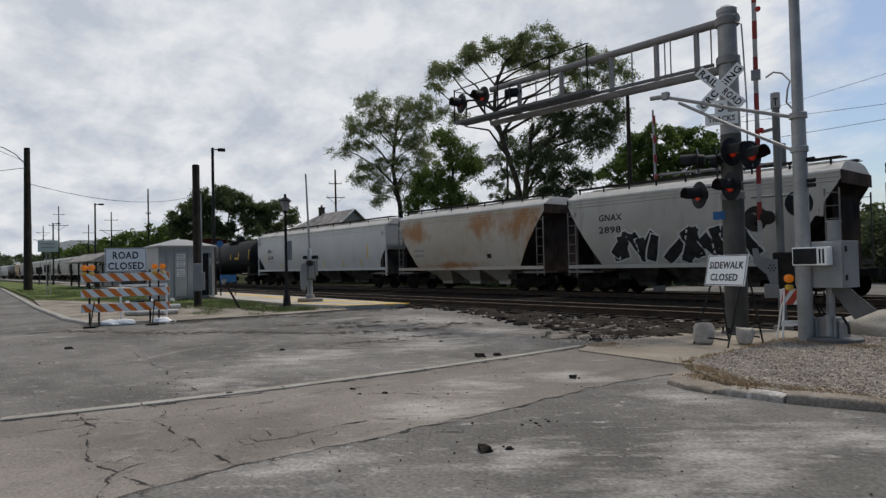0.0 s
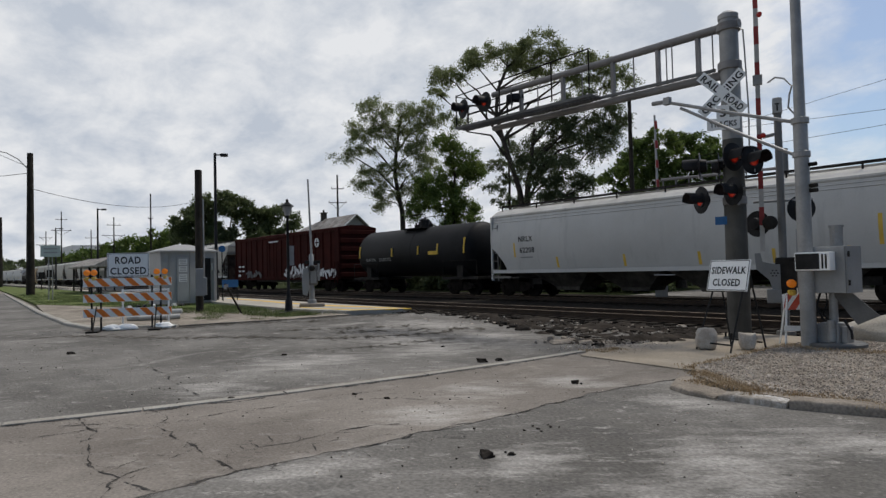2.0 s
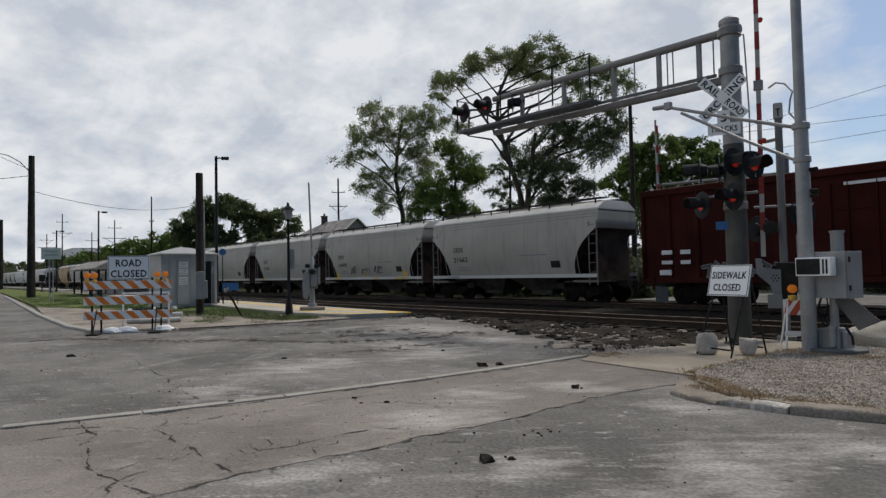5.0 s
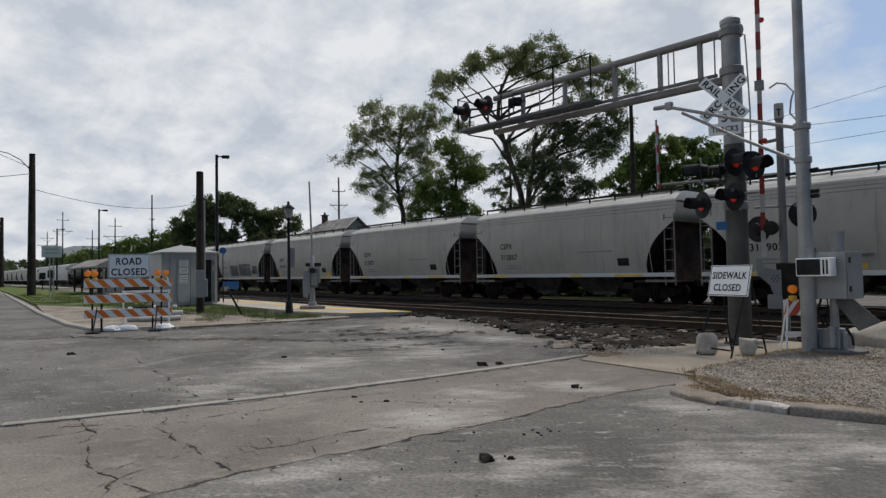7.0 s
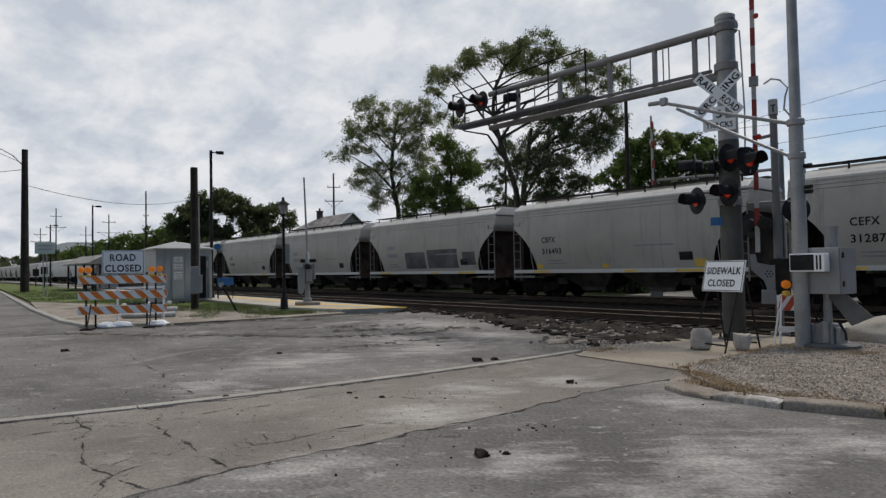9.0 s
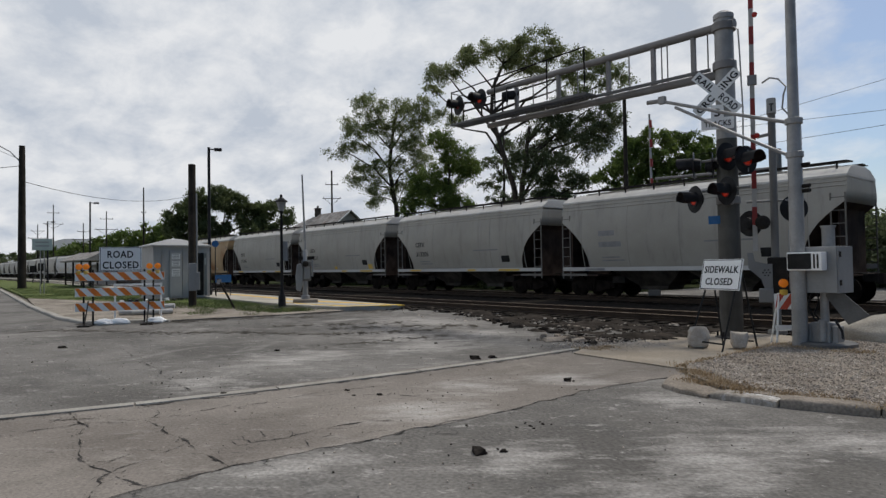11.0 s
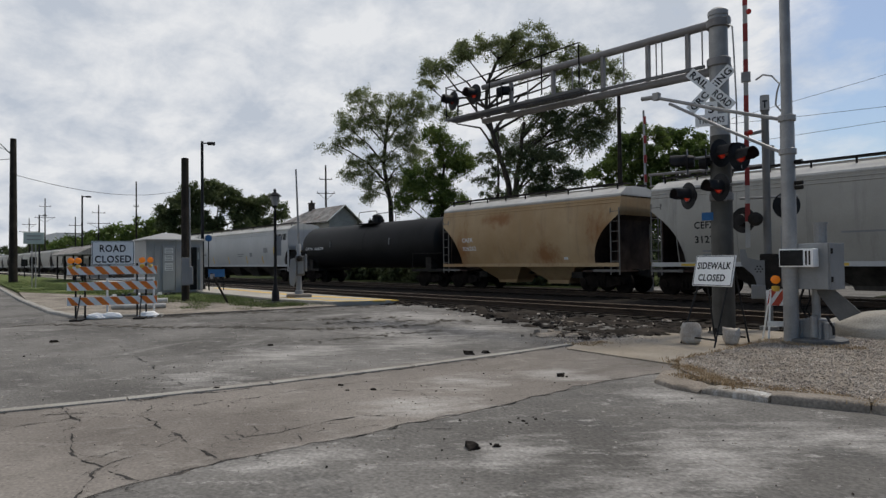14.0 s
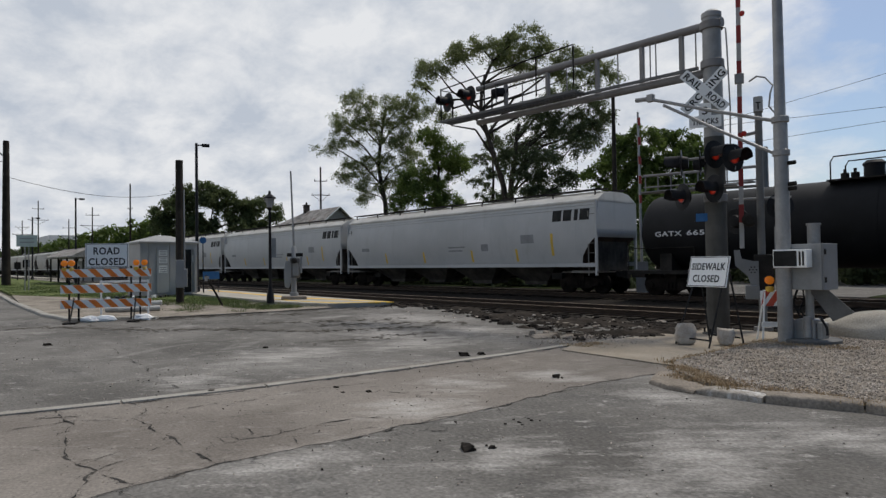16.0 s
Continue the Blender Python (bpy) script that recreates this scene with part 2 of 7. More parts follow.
M = dict(
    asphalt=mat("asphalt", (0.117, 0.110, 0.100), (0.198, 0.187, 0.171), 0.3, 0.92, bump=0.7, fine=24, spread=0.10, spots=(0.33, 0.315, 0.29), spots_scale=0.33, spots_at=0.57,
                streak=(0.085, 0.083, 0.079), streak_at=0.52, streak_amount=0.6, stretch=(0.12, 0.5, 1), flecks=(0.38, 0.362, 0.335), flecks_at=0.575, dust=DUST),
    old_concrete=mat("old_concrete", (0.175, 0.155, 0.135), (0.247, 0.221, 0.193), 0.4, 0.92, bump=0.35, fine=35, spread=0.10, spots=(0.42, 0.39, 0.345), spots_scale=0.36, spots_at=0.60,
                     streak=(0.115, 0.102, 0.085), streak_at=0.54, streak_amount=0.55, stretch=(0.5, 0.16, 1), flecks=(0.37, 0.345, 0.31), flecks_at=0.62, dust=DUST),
    scuffed=mat("scuffed_concrete", (0.22, 0.195, 0.165), (0.31, 0.28, 0.24), 1.5, 0.92, bump=0.5, fine=30, spots=(0.60, 0.585, 0.56), spots_scale=3.0, spots_at=0.45),
    lip=mat("lip_concrete", (0.29, 0.27, 0.235), (0.38, 0.36, 0.32), 1.5, 0.92, bump=0.4, spots=(0.2, 0.19, 0.18), spots_scale=1.2, spots_at=0.58),
    torn=mat("torn_earth", (0.016, 0.013, 0.0105), (0.05, 0.041, 0.033), 1.4, 0.97, bump=1.0, fine=14, spots=(0.26, 0.235, 0.2), spots_scale=0.9, spots_at=0.60),
    sidewalk=mat("sidewalk_concrete", (0.275, 0.236, 0.185), (0.355, 0.31, 0.25), 0.8, 0.9, bump=0.25, fine=50, spots=(0.22, 0.20, 0.17), spots_scale=0.7, spots_at=0.62),
    kerb=mat("kerb_concrete", (0.20, 0.172, 0.140), (0.29, 0.252, 0.21), 1.5, 0.92, bump=0.5, fine=30, spots=(0.55, 0.54, 0.52), spots_scale=1.6, spots_at=0.66),
    dirt=mat("dirt", (0.18, 0.155, 0.125), (0.31, 0.275, 0.23), 0.9, 0.97, bump=0.9, fine=14, spots=(0.13, 0.12, 0.06), spots_scale=0.5, spots_at=0.62),
    gravel=mat("gravel_bed", (0.19, 0.162, 0.130), (0.29, 0.25, 0.205), 5, 0.95, bump=1.0, fine=22, spots=(0.36, 0.27, 0.16), spots_scale=0.5, spots_at=0.62),
    pebble=mat("pebble", (0.27, 0.23, 0.19), (0.47, 0.415, 0.355), 3, 0.9, bump=0.1, islands=0.4),
    # dark brown stone, taken lower to carry the shade under the train
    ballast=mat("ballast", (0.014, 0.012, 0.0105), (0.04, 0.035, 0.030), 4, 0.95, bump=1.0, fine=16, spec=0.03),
    rubble=mat("broken_asphalt", (0.014, 0.0115, 0.0095), (0.05, 0.042, 0.035), 3, 0.95, bump=0.6, fine=25, islands=0.5),
    trail=mat("tracked_dirt", (0.075, 0.066, 0.055), (0.13, 0.117, 0.10), 2, 0.97, bump=0.6),
    pale_kerb=mat("pale_kerb", (0.30, 0.28, 0.245), (0.40, 0.38, 0.34), 1.2, 0.92, bump=0.3),
    crack=mat("crack_fill", (0.035, 0.033, 0.03), (0.075, 0.07, 0.065), 4, 0.98, bump=0.4),
    grass=mat("grass_ground", (0.07, 0.10, 0.03), (0.15, 0.17, 0.06), 0.8, 0.95, bump=0.8, fine=20, spots=(0.26, 0.23, 0.15), spots_scale=0.4, spots_at=0.6),
    blade=mat("grass_blade", (0.07, 0.11, 0.03), (0.17, 0.19, 0.07), 2, 0.8, bump=0, islands=0.4),
    straw=mat("dry_grass", (0.33, 0.235, 0.135), (0.44, 0.33, 0.20), 2, 0.9, bump=0, islands=0.3),
    platform=mat("platform_concrete", (0.36, 0.33, 0.28), (0.45, 0.42, 0.365), 0.7, 0.9, bump=0.2),
    yellow=mat("yellow_paint", (0.62, 0.40, 0.06), (0.72, 0.48, 0.09), 2, 0.8, bump=0.1, streak=(0.4, 0.36, 0.3), streak_at=0.55),
    rail=mat("rail_steel", (0.03, 0.021, 0.016), (0.055, 0.038, 0.027), 3, 0.6, 0.4),
    rail_top=mat("rail_head", (0.20, 0.145, 0.10), (0.33, 0.26, 0.20), 6, 0.42, 0.8, bump=0.05),
    tie=mat("tie_wood", (0.02, 0.017, 0.014), (0.045, 0.038, 0.031), 3, 0.9, bump=0.6, fine=20, spec=0.05),
    galv=mat("galvanised", (0.25, 0.247, 0.24), (0.335, 0.33, 0.322), 2.2, 0.5, 0.25, bump=0.08, streak=(0.17, 0.168, 0.165), streak_at=0.56, streak_amount=0.5),
    mast=mat("grey_mast_paint", (0.15, 0.147, 0.14), (0.21, 0.206, 0.196), 1.2, 0.6, 0.1, bump=0.08, streak=(0.09, 0.085, 0.075), streak_at=0.52, streak_amount=0.7),
    mast_low=mat("dark_mast", (0.055, 0.052, 0.046), (0.10, 0.096, 0.086), 1.0, 0.75, 0.0, bump=0.1, streak=(0.035, 0.032, 0.027), streak_at=0.5, streak_amount=0.7),
    # dull steel, darkened to give the down-facing flap its shade
    flap=mat("dull_shaded_steel", (0.10, 0.10, 0.098), (0.15, 0.15, 0.146), 2, 0.7, 0.1, bump=0.1),
    tube=mat("weathered_tube", (0.17, 0.163, 0.157), (0.25, 0.24, 0.235), 1.0, 0.55, 0.2, bump=0.08, streak=(0.11, 0.085, 0.075), streak_at=0.55, streak_amount=0.6, stretch=(0.6, 2, 2)),
    black=mat("black_paint", (0.012, 0.012, 0.013), (0.03, 0.03, 0.032), 2, 0.5, bump=0.05, spec=0.1),
    dark_steel=mat("dark_steel", (0.016, 0.015, 0.014), (0.04, 0.036, 0.032), 2, 0.7, 0.2, bump=0.2, spec=0.1),
    lens=glow("red_lens_lit", (0.20, 0.010, 0.006), 0.22),
    bulb=glow("red_lamp_core", (0.42, 0.028, 0.012), 0.22),
    lens_off=mat("red_lens", (0.07, 0.006, 0.005), (0.10, 0.009, 0.007), 2, 0.25, bump=0),
    white=mat("white_sign", (0.84, 0.84, 0.82), (0.88, 0.88, 0.86), 2, 0.5, bump=0.02, streak=(0.5, 0.48, 0.44), streak_at=0.62, streak_amount=0.4),
    dirty_white=mat("dirty_white", (0.36, 0.355, 0.34), (0.46, 0.45, 0.43), 3, 0.6, bump=0),
    ink=mat("black_sheeting", (0.015, 0.015, 0.015), (0.03, 0.03, 0.03), 3, 0.5, bump=0, spec=0.1),
    orange=mat("orange_sheeting", (0.75, 0.19, 0.03), (0.85, 0.24, 0.04), 3, 0.45, bump=0),
    amber=glow("amber_lens", (0.85, 0.23, 0.015), 0.12),
    maroon=mat("faded_red_stripe", (0.22, 0.03, 0.03), (0.30, 0.05, 0.045), 3, 0.6, bump=0),
    red=mat("red_sheeting", (0.48, 0.075, 0.045), (0.55, 0.10, 0.06), 3, 0.5, bump=0),
    cabinet=mat("cabinet_grey", (0.23, 0.235, 0.235), (0.29, 0.295, 0.295), 0.9, 0.55, 0.1, bump=0.05, streak=(0.17, 0.16, 0.15), streak_at=0.56, streak_amount=0.5),
    shed=mat("shed_grey", (0.30, 0.298, 0.29), (0.37, 0.367, 0.357), 0.5, 0.55, 0.1, bump=0.05, streak=(0.28, 0.27, 0.26), streak_at=0.55, streak_amount=0.6),
    blue=mat("blue_sign", (0.022, 0.10, 0.25), (0.035, 0.13, 0.30), 3, 0.5, bump=0),
    bag=mat("sandbag", (0.36, 0.315, 0.265), (0.50, 0.46, 0.41), 4, 0.9, bump=0.4, fine=60),
    wood=mat("pole_wood", (0.022, 0.019, 0.016), (0.048, 0.041, 0.034), 1.5, 0.9, bump=0.4, streak=(0.014, 0.012, 0.01), streak_at=0.5, spec=0.1),
    bark=mat("bark", (0.04, 0.033, 0.027), (0.085, 0.07, 0.056), 2, 0.95, bump=0.8, fine=12),
    leaf=leaf_mat("leaf_locust", (0.14, 0.165, 0.07), (0.215, 0.245, 0.105)),
    leaf_dark=leaf_mat("leaf_dark", (0.085, 0.11, 0.052), (0.14, 0.165, 0.08)),
    leaf_oak=leaf_mat("leaf_oak", (0.08, 0.108, 0.042), (0.14, 0.165, 0.07)),
    # trucks and wheels: grime plus underbody shade, both in one near-black colour
    grime=mat("shaded_gear_grime", (0.009, 0.0075, 0.0065), (0.024, 0.019, 0.016), 2, 0.85, bump=0.2, spec=0.05),
    leaf_bright=leaf_mat("leaf_bright", (0.07, 0.115, 0.026), (0.15, 0.20, 0.05)),
    shingle=mat("roof_shingle", (0.20, 0.185, 0.17), (0.36, 0.34, 0.315), 1, 0.95, bump=0.6, fine=8, spots=(0.20, 0.12, 0.09), spots_scale=0.7, spots_at=0.56),
    weeds=mat("weed_ground", (0.02, 0.028, 0.011), (0.05, 0.058, 0.024), 0.8, 0.95, bump=1.0, fine=10, spec=0.03),
    dark_brick=mat("sooty_brick", (0.05, 0.042, 0.036), (0.09, 0.075, 0.065), 2, 0.9, bump=0.4),
    sign_pale=mat("pale_sign", (0.40, 0.46, 0.43), (0.46, 0.52, 0.49), 2, 0.5, bump=0.02),
    trim=mat("house_trim", (0.6, 0.6, 0.58), (0.7, 0.7, 0.68), 2, 0.6, bump=0.05),
    far_wall=mat("far_wall", (0.28, 0.28, 0.28), (0.36, 0.36, 0.36), 0.1, 0.9, bump=0.1),
    car_grey=mat("hopper_grey", (0.340, 0.320, 0.278), (0.405, 0.382, 0.335), 0.35, 0.55, bump=0.04, streak=(0.21, 0.197, 0.175), streak_at=0.53, streak_amount=0.55),
    car_white=mat("hopper_white", (0.47, 0.46, 0.435), (0.54, 0.53, 0.505), 0.3, 0.5, bump=0.03, streak=(0.33, 0.325, 0.31), streak_at=0.55, streak_amount=0.5),
    car_gatx=mat("hopper_light", (0.42, 0.42, 0.41), (0.49, 0.487, 0.477), 0.3, 0.5, bump=0.03, streak=(0.36, 0.355, 0.34), streak_at=0.55, streak_amount=0.5),
    car_rust=mat("hopper_rusted", (0.40, 0.345, 0.27), (0.47, 0.42, 0.35), 0.3, 0.65, bump=0.06, streak=(0.30, 0.22, 0.15), streak_at=0.55, streak_amount=0.5,
                 spots=(0.33, 0.22, 0.12), spots_scale=0.5, spots_at=0.58, blots=((4.3, 3.5, 1.7, 1.2), (1.5, 3.55, 1.4, 0.8), (-4.2, 3.3, 1.8, 0.7), (5.0, 2.2, 0.9, 1.1), (-1.0, 1.35, 3.0, 0.25)), blot=(0.30, 0.125, 0.03)),
    car_tan=mat("hopper_tan", (0.36, 0.235, 0.115), (0.45, 0.32, 0.18), 0.3, 0.62, bump=0.05, streak=(0.27, 0.19, 0.12), streak_at=0.53, streak_amount=0.6,
                spots=(0.27, 0.125, 0.045), spots_scale=0.42, spots_at=0.60, blots=((-4.4, 2.0, 1.2, 1.0), (-1.6, 3.5, 1.6, 0.4), (1.6, 1.7, 1.0, 0.6), (4.6, 2.6, 0.7, 1.2)), blot=(0.24, 0.10, 0.03)),
    car_dust=mat("roof_dust", (0.47, 0.45, 0.41), (0.58, 0.56, 0.52), 0.8, 0.8, bump=0.1, streak=(0.35, 0.33, 0.30), streak_at=0.55, streak_amount=0.6),
    # grime on the bays, with the shade below the cars in the colour
    car_bay=mat("shaded_bay_grime", (0.035, 0.031, 0.027), (0.095, 0.085, 0.073), 1.2, 0.8, bump=0.1, spec=0.1, streak=(0.02, 0.018, 0.015), streak_at=0.5),
    car_end=mat("end_grime", (0.018, 0.014, 0.012), (0.048, 0.039, 0.032), 1.2, 0.85, bump=0.2, spec=0.08, streak=(0.06, 0.05, 0.045), streak_at=0.5),
    tank=mat("tank_black", (0.0065, 0.0068, 0.0075), (0.015, 0.0153, 0.0165), 0.5, 0.58, bump=0.03, streak=(0.03, 0.028, 0.026), streak_at=0.60, streak_amount=0.4, spec=0.16),
    box_red=mat("boxcar_red", (0.036, 0.0082, 0.0068), (0.053, 0.0125, 0.010), 0.6, 0.75, bump=0.08, streak=(0.024, 0.007, 0.006), streak_at=0.5, streak_amount=0.6, spec=0.05),
    # rust brown of the hopper ends, darkened for the shade in their recesses
    car_recess=mat("rusty_shaded_recess", (0.032, 0.022, 0.018), (0.075, 0.052, 0.042), 1.2, 0.85, bump=0.2, spec=0.1, streak=(0.10, 0.075, 0.06), streak_at=0.55),
    car_seam=mat("weld_seam", (0.27, 0.255, 0.225), (0.34, 0.325, 0.29), 2, 0.6, bump=0),
    faded_pink=mat("faded_pink_spray", (0.40, 0.30, 0.27), (0.44, 0.34, 0.31), 2, 0.6, bump=0),
    siding=mat("house_siding", (0.36, 0.335, 0.30), (0.44, 0.415, 0.375), 1.5, 0.8, bump=0.15),
    paint_white=mat("stencil_white", (0.6, 0.6, 0.6), (0.7, 0.7, 0.7), 3, 0.6, bump=0),
    paint_grey=mat("stencil_grey", (0.22, 0.22, 0.22), (0.28, 0.28, 0.28), 3, 0.6, bump=0),
    paint_patch=mat("primer_patch", (0.06, 0.06, 0.062), (0.13, 0.13, 0.13), 0.8, 0.6, bump=0),
    ladder=mat("ladder_grey", (0.13, 0.12, 0.105), (0.19, 0.178, 0.16), 2, 0.6, bump=0.05),
    rust=mat("rust", (0.16, 0.07, 0.03), (0.26, 0.13, 0.06), 3, 0.85, bump=0.2),
)


# ---- building blocks ----
def box(bm, x0, x1, y0, y1, z0, z1, m=None):
    v = [bm.verts.new((x, y, z)) for x in (x0, x1) for y in (y0, y1) for z in (z0, z1)]
    if m is not None:
        for p in v:
            p.co = m @ p.co
    for f in ((0, 1, 3, 2), (4, 6, 7, 5), (0, 4, 5, 1), (2, 3, 7, 6), (0, 2, 6, 4), (1, 5, 7, 3)):
        bm.faces.new([v[i] for i in f])
    return bm


def tube(bm, p0, p1, r0, r1=None, n=10, caps=True):
    p0, p1 = Vector(p0), Vector(p1)
    r1 = r0 if r1 is None else r1
    q = (p1 - p0).to_track_quat("Z", "Y").to_matrix()
    rings = []
    for p, r in ((p0, r0), (p1, r1)):
        rings.append([bm.verts.new(p + q @ Vector((r * math.cos(2 * math.pi * k / n), r * math.sin(2 * math.pi * k / n), 0))) for k in range(n)])
    for k in range(n):
        bm.faces.new((rings[0][k], rings[0][(k + 1) % n], rings[1][(k + 1) % n], rings[1][k]))
    if caps:
        bm.faces.new(list(reversed(rings[0]))), bm.faces.new(rings[1])
    return bm


def path_tube(bm, points, r, n=8):
    """One bent round bar through the points."""
    pts = [Vector(p) for p in points]
    rings = []
    for i, p in enumerate(pts):
        d = (pts[min(i + 1, len(pts) - 1)] - pts[max(i - 1, 0)]).normalized()
        side = d.cross(Vector((0, 0, 1)) if abs(d.z) < 0.9 else Vector((0, 1, 0))).normalized()
        up = side.cross(d)
        rings.append([bm.verts.new(p + (side * math.cos(2 * math.pi * k / n) + up * math.sin(2 * math.pi * k / n)) * r) for k in range(n)])
    for a, b in zip(rings, rings[1:]):
        for k in range(n):
            bm.faces.new((a[k], a[(k + 1) % n], b[(k + 1) % n], b[k]))
    bm.faces.new(list(reversed(rings[0]))), bm.faces.new(rings[-1])
    return bm


def lathe(bm, profile, n=16, m=None):
    """A turned form from (radius, z) pairs."""
    m = m or Matrix()
    rings = [[bm.verts.new(m @ Vector((r * math.cos(2 * math.pi * k / n), r * math.sin(2 * math.pi * k / n), z))) for k in range(n)] for r, z in profile]
    for a, b in zip(rings, rings[1:]):
        for k in range(n):
            bm.faces.new((a[k], a[(k + 1) % n], b[(k + 1) % n], b[k]))
    bm.faces.new(list(reversed(rings[0]))), bm.faces.new(rings[-1])
    return bm


def prism(bm, outline, d0, d1, m=None):
    """An outline in x and z, made solid from y = d0 to y = d1."""
    m = m or Matrix()
    a = [bm.verts.new(m @ Vector((x, d0, z))) for x, z in outline]
    b = [bm.verts.new(m @ Vector((x, d1, z))) for x, z in outline]
    k = len(a)
    bm.faces.new(a), bm.faces.new(list(reversed(b)))
    for i in range(k):
        bm.faces.new((a[i], b[i], b[(i + 1) % k], a[(i + 1) % k]))
    return bm


def part(name, bm, material, parent=None, label="", bevel=0.0, smooth=False):
    if isinstance(bm, bmesh.types.BMesh):
        bmesh.ops.recalc_face_normals(bm, faces=bm.faces)
        me = bpy.data.meshes.new(name)
        bm.to_mesh(me)
        bm.free()
    else:
        me = bm
    if not me.materials:
        me.materials.append(material)
    if smooth:
        me.polygons.foreach_set("use_smooth", [True] * len(me.polygons))
        me.set_sharp_from_angle(angle=radians(38))
    ob = new(name, me)
    if parent is not None:
        ob.parent = parent
    if bevel:
        mod = ob.modifiers.new("edge", "BEVEL")
        mod.width, mod.segments, mod.limit_method = bevel, 2, "ANGLE"
    return tagged(ob, label)


def thing(name, label, category, m=None, group="", kind=""):
    ob = new(name)
    ob.empty_display_size = 0.2
    if m is not None:
        ob.matrix_basis = m
    return tagged(ob, label, category, group, kind)


def lettering(text, size, width=0.0):
    """A flat mesh of letters in x and z, facing -y, its lower left at the origin; width stretches it to that length."""
    cu = bpy.data.curves.new("letters", "FONT")
    cu.body, cu.size, cu.extrude, cu.resolution_u, cu.offset = text, size, 0.0015, 3, size * 0.022
    cu.space_character = 1.1
    tmp = bpy.data.objects.new("letters", cu)
    scene.collection.objects.link(tmp)
    me = bpy.data.meshes.new_from_object(tmp.evaluated_get(bpy.context.evaluated_depsgraph_get()))
    bpy.data.objects.remove(tmp)
    xs = [v.co.x for v in me.vertices]
    k = width / (max(xs) - min(xs)) if width else 1.0
    for v in me.vertices:
        v.co = ((v.co.x - min(xs)) * k, -v.co.z, v.co.y)
    me.materials.clear()
    return me


def letters(text, size, material, parent, m, width=0.0, name="lettering"):
    ob = part(name, lettering(text, size, width), material, parent)
    ob.matrix_basis = m
    return ob


def stuff(name, verts, faces, material, label, category):
    me = bpy.data.meshes.new(name)
    me.from_pydata(verts, [], faces)
    me.materials.append(material)
    return tagged(new(name, me), label, category, kind="stuff")


def lumps(rnd, spots):
    """Angular lumps at (x, y, z, size, flatness)."""
    verts, faces = [], []
    for x, y, z, s, f in spots:
        b = len(verts)
        a = rnd.uniform(0, 6.3)
        for sx, sy, sz in ((-1, -1, -1), (1, -1, -1), (1, 1, -1), (-1, 1, -1), (-0.8, -0.8, 1), (0.8, -0.8, 1), (0.8, 0.8, 1), (-0.8, 0.8, 1)):
            px, py = sx * s * rnd.uniform(0.55, 1.2), sy * s * rnd.uniform(0.4, 1.0)
            verts.append((x + px * math.cos(a) - py * math.sin(a), y + px * math.sin(a) + py * math.cos(a), z + (sz + 0.8) * s * f * rnd.uniform(0.6, 1.2)))
        faces += [(b, b + 3, b + 2, b + 1), (b + 4, b + 5, b + 6, b + 7)] + [(b + i, b + (i + 1) % 4, b + 4 + (i + 1) % 4, b + 4 + i) for i in range(4)]
    return verts, faces


# ---- ground ----
def sheet(name, outline, top, thick, material, label, category, parent=None):
    """A flat slab with the given outline in x and y."""
    bm = bmesh.new()
    a = [bm.verts.new((x, y, top)) for x, y in outline]
    b = [bm.verts.new((x, y, top - thick)) for x, y in outline]
    k = len(a)
    bm.faces.new(a), bm.faces.new(list(reversed(b)))
    for i in range(k):
        bm.faces.new((a[i], b[i], b[(i + 1) % k], a[(i + 1) % k]))
    ob = part(name, bm, material, parent)
    return tagged(ob, label, category, kind="structure") if parent is None else ob


sheet("ground", [(-2500, -2500), (2500, -2500), (2500, 2500), (-2500, 2500)], -0.10, 0.5, M["dirt"], "bare dirt and gravel ground round the tracks", "ground")
# the street along the tracks and the road that crosses them
sheet("road", [(-400, 22), (-90, 7.6), (-36, 4.4), (-26.2, 4.05), (-23.4, 4.25), (-21.6, 6.5), (-21.0, 12.4), (-20.0, 15.3), (-7.8, 15.3), (-7.7, 10.2),
               (-5.4, 9.3), (-4.0, 8.7), (-3.1, 8.3), (-2.2, 8.4), (60, 8.4), (60, -14), (-400, -14)],
      0.0, 0.14, M["asphalt"], "worn grey asphalt road with pale dusty patches", "road")
def ragged(points, rnd, step=0.16, amount=0.022):
    """The points with uneven steps between them."""
    out = []
    for (ax, ay), (bx, by) in zip(points, points[1:]):
        k = max(1, round(math.hypot(bx - ax, by - ay) / step))
        out += [(ax + (bx - ax) * i / k + rnd.gauss(0, amount), ay + (by - ay) * i / k) for i in range(k)]
    return out + [points[-1]]


SEAM = ragged([(-5.01, 8.55), (-5.13, 8.19), (-5.22, 7.64), (-5.29, 6.87), (-5.25, 5.99), (-5.21, 5.11), (-5.23, 4.41), (-5.33, 3.89), (-5.28, 3.47), (-5.30, 3.09),
               (-5.40, 2.51), (-5.39, 2.15), (-5.31, 1.74), (-5.33, 1.32), (-5.1, 0.5)], random.Random(77))
sheet("pavement_apron", [(-9.55, -6.0), (-8.98, 0.75), (-8.0, 9.9), (-7.7, 10.0), (-5.1, 9.35)] + SEAM + [(-4.9, -6.0)],
      0.006, 0.12, M["old_concrete"], "cracked old concrete strip beside the road", "pavement")
sheet("pavement", [(-7.55, 9.55), (-5.06, 9.3), (-5.2, 13.4), (-5.2, 15.0), (-7.3, 15.0), (-7.9, 10.4)], 0.03, 0.12, M["sidewalk"], "pale tan concrete sidewalk", "sidewalk")
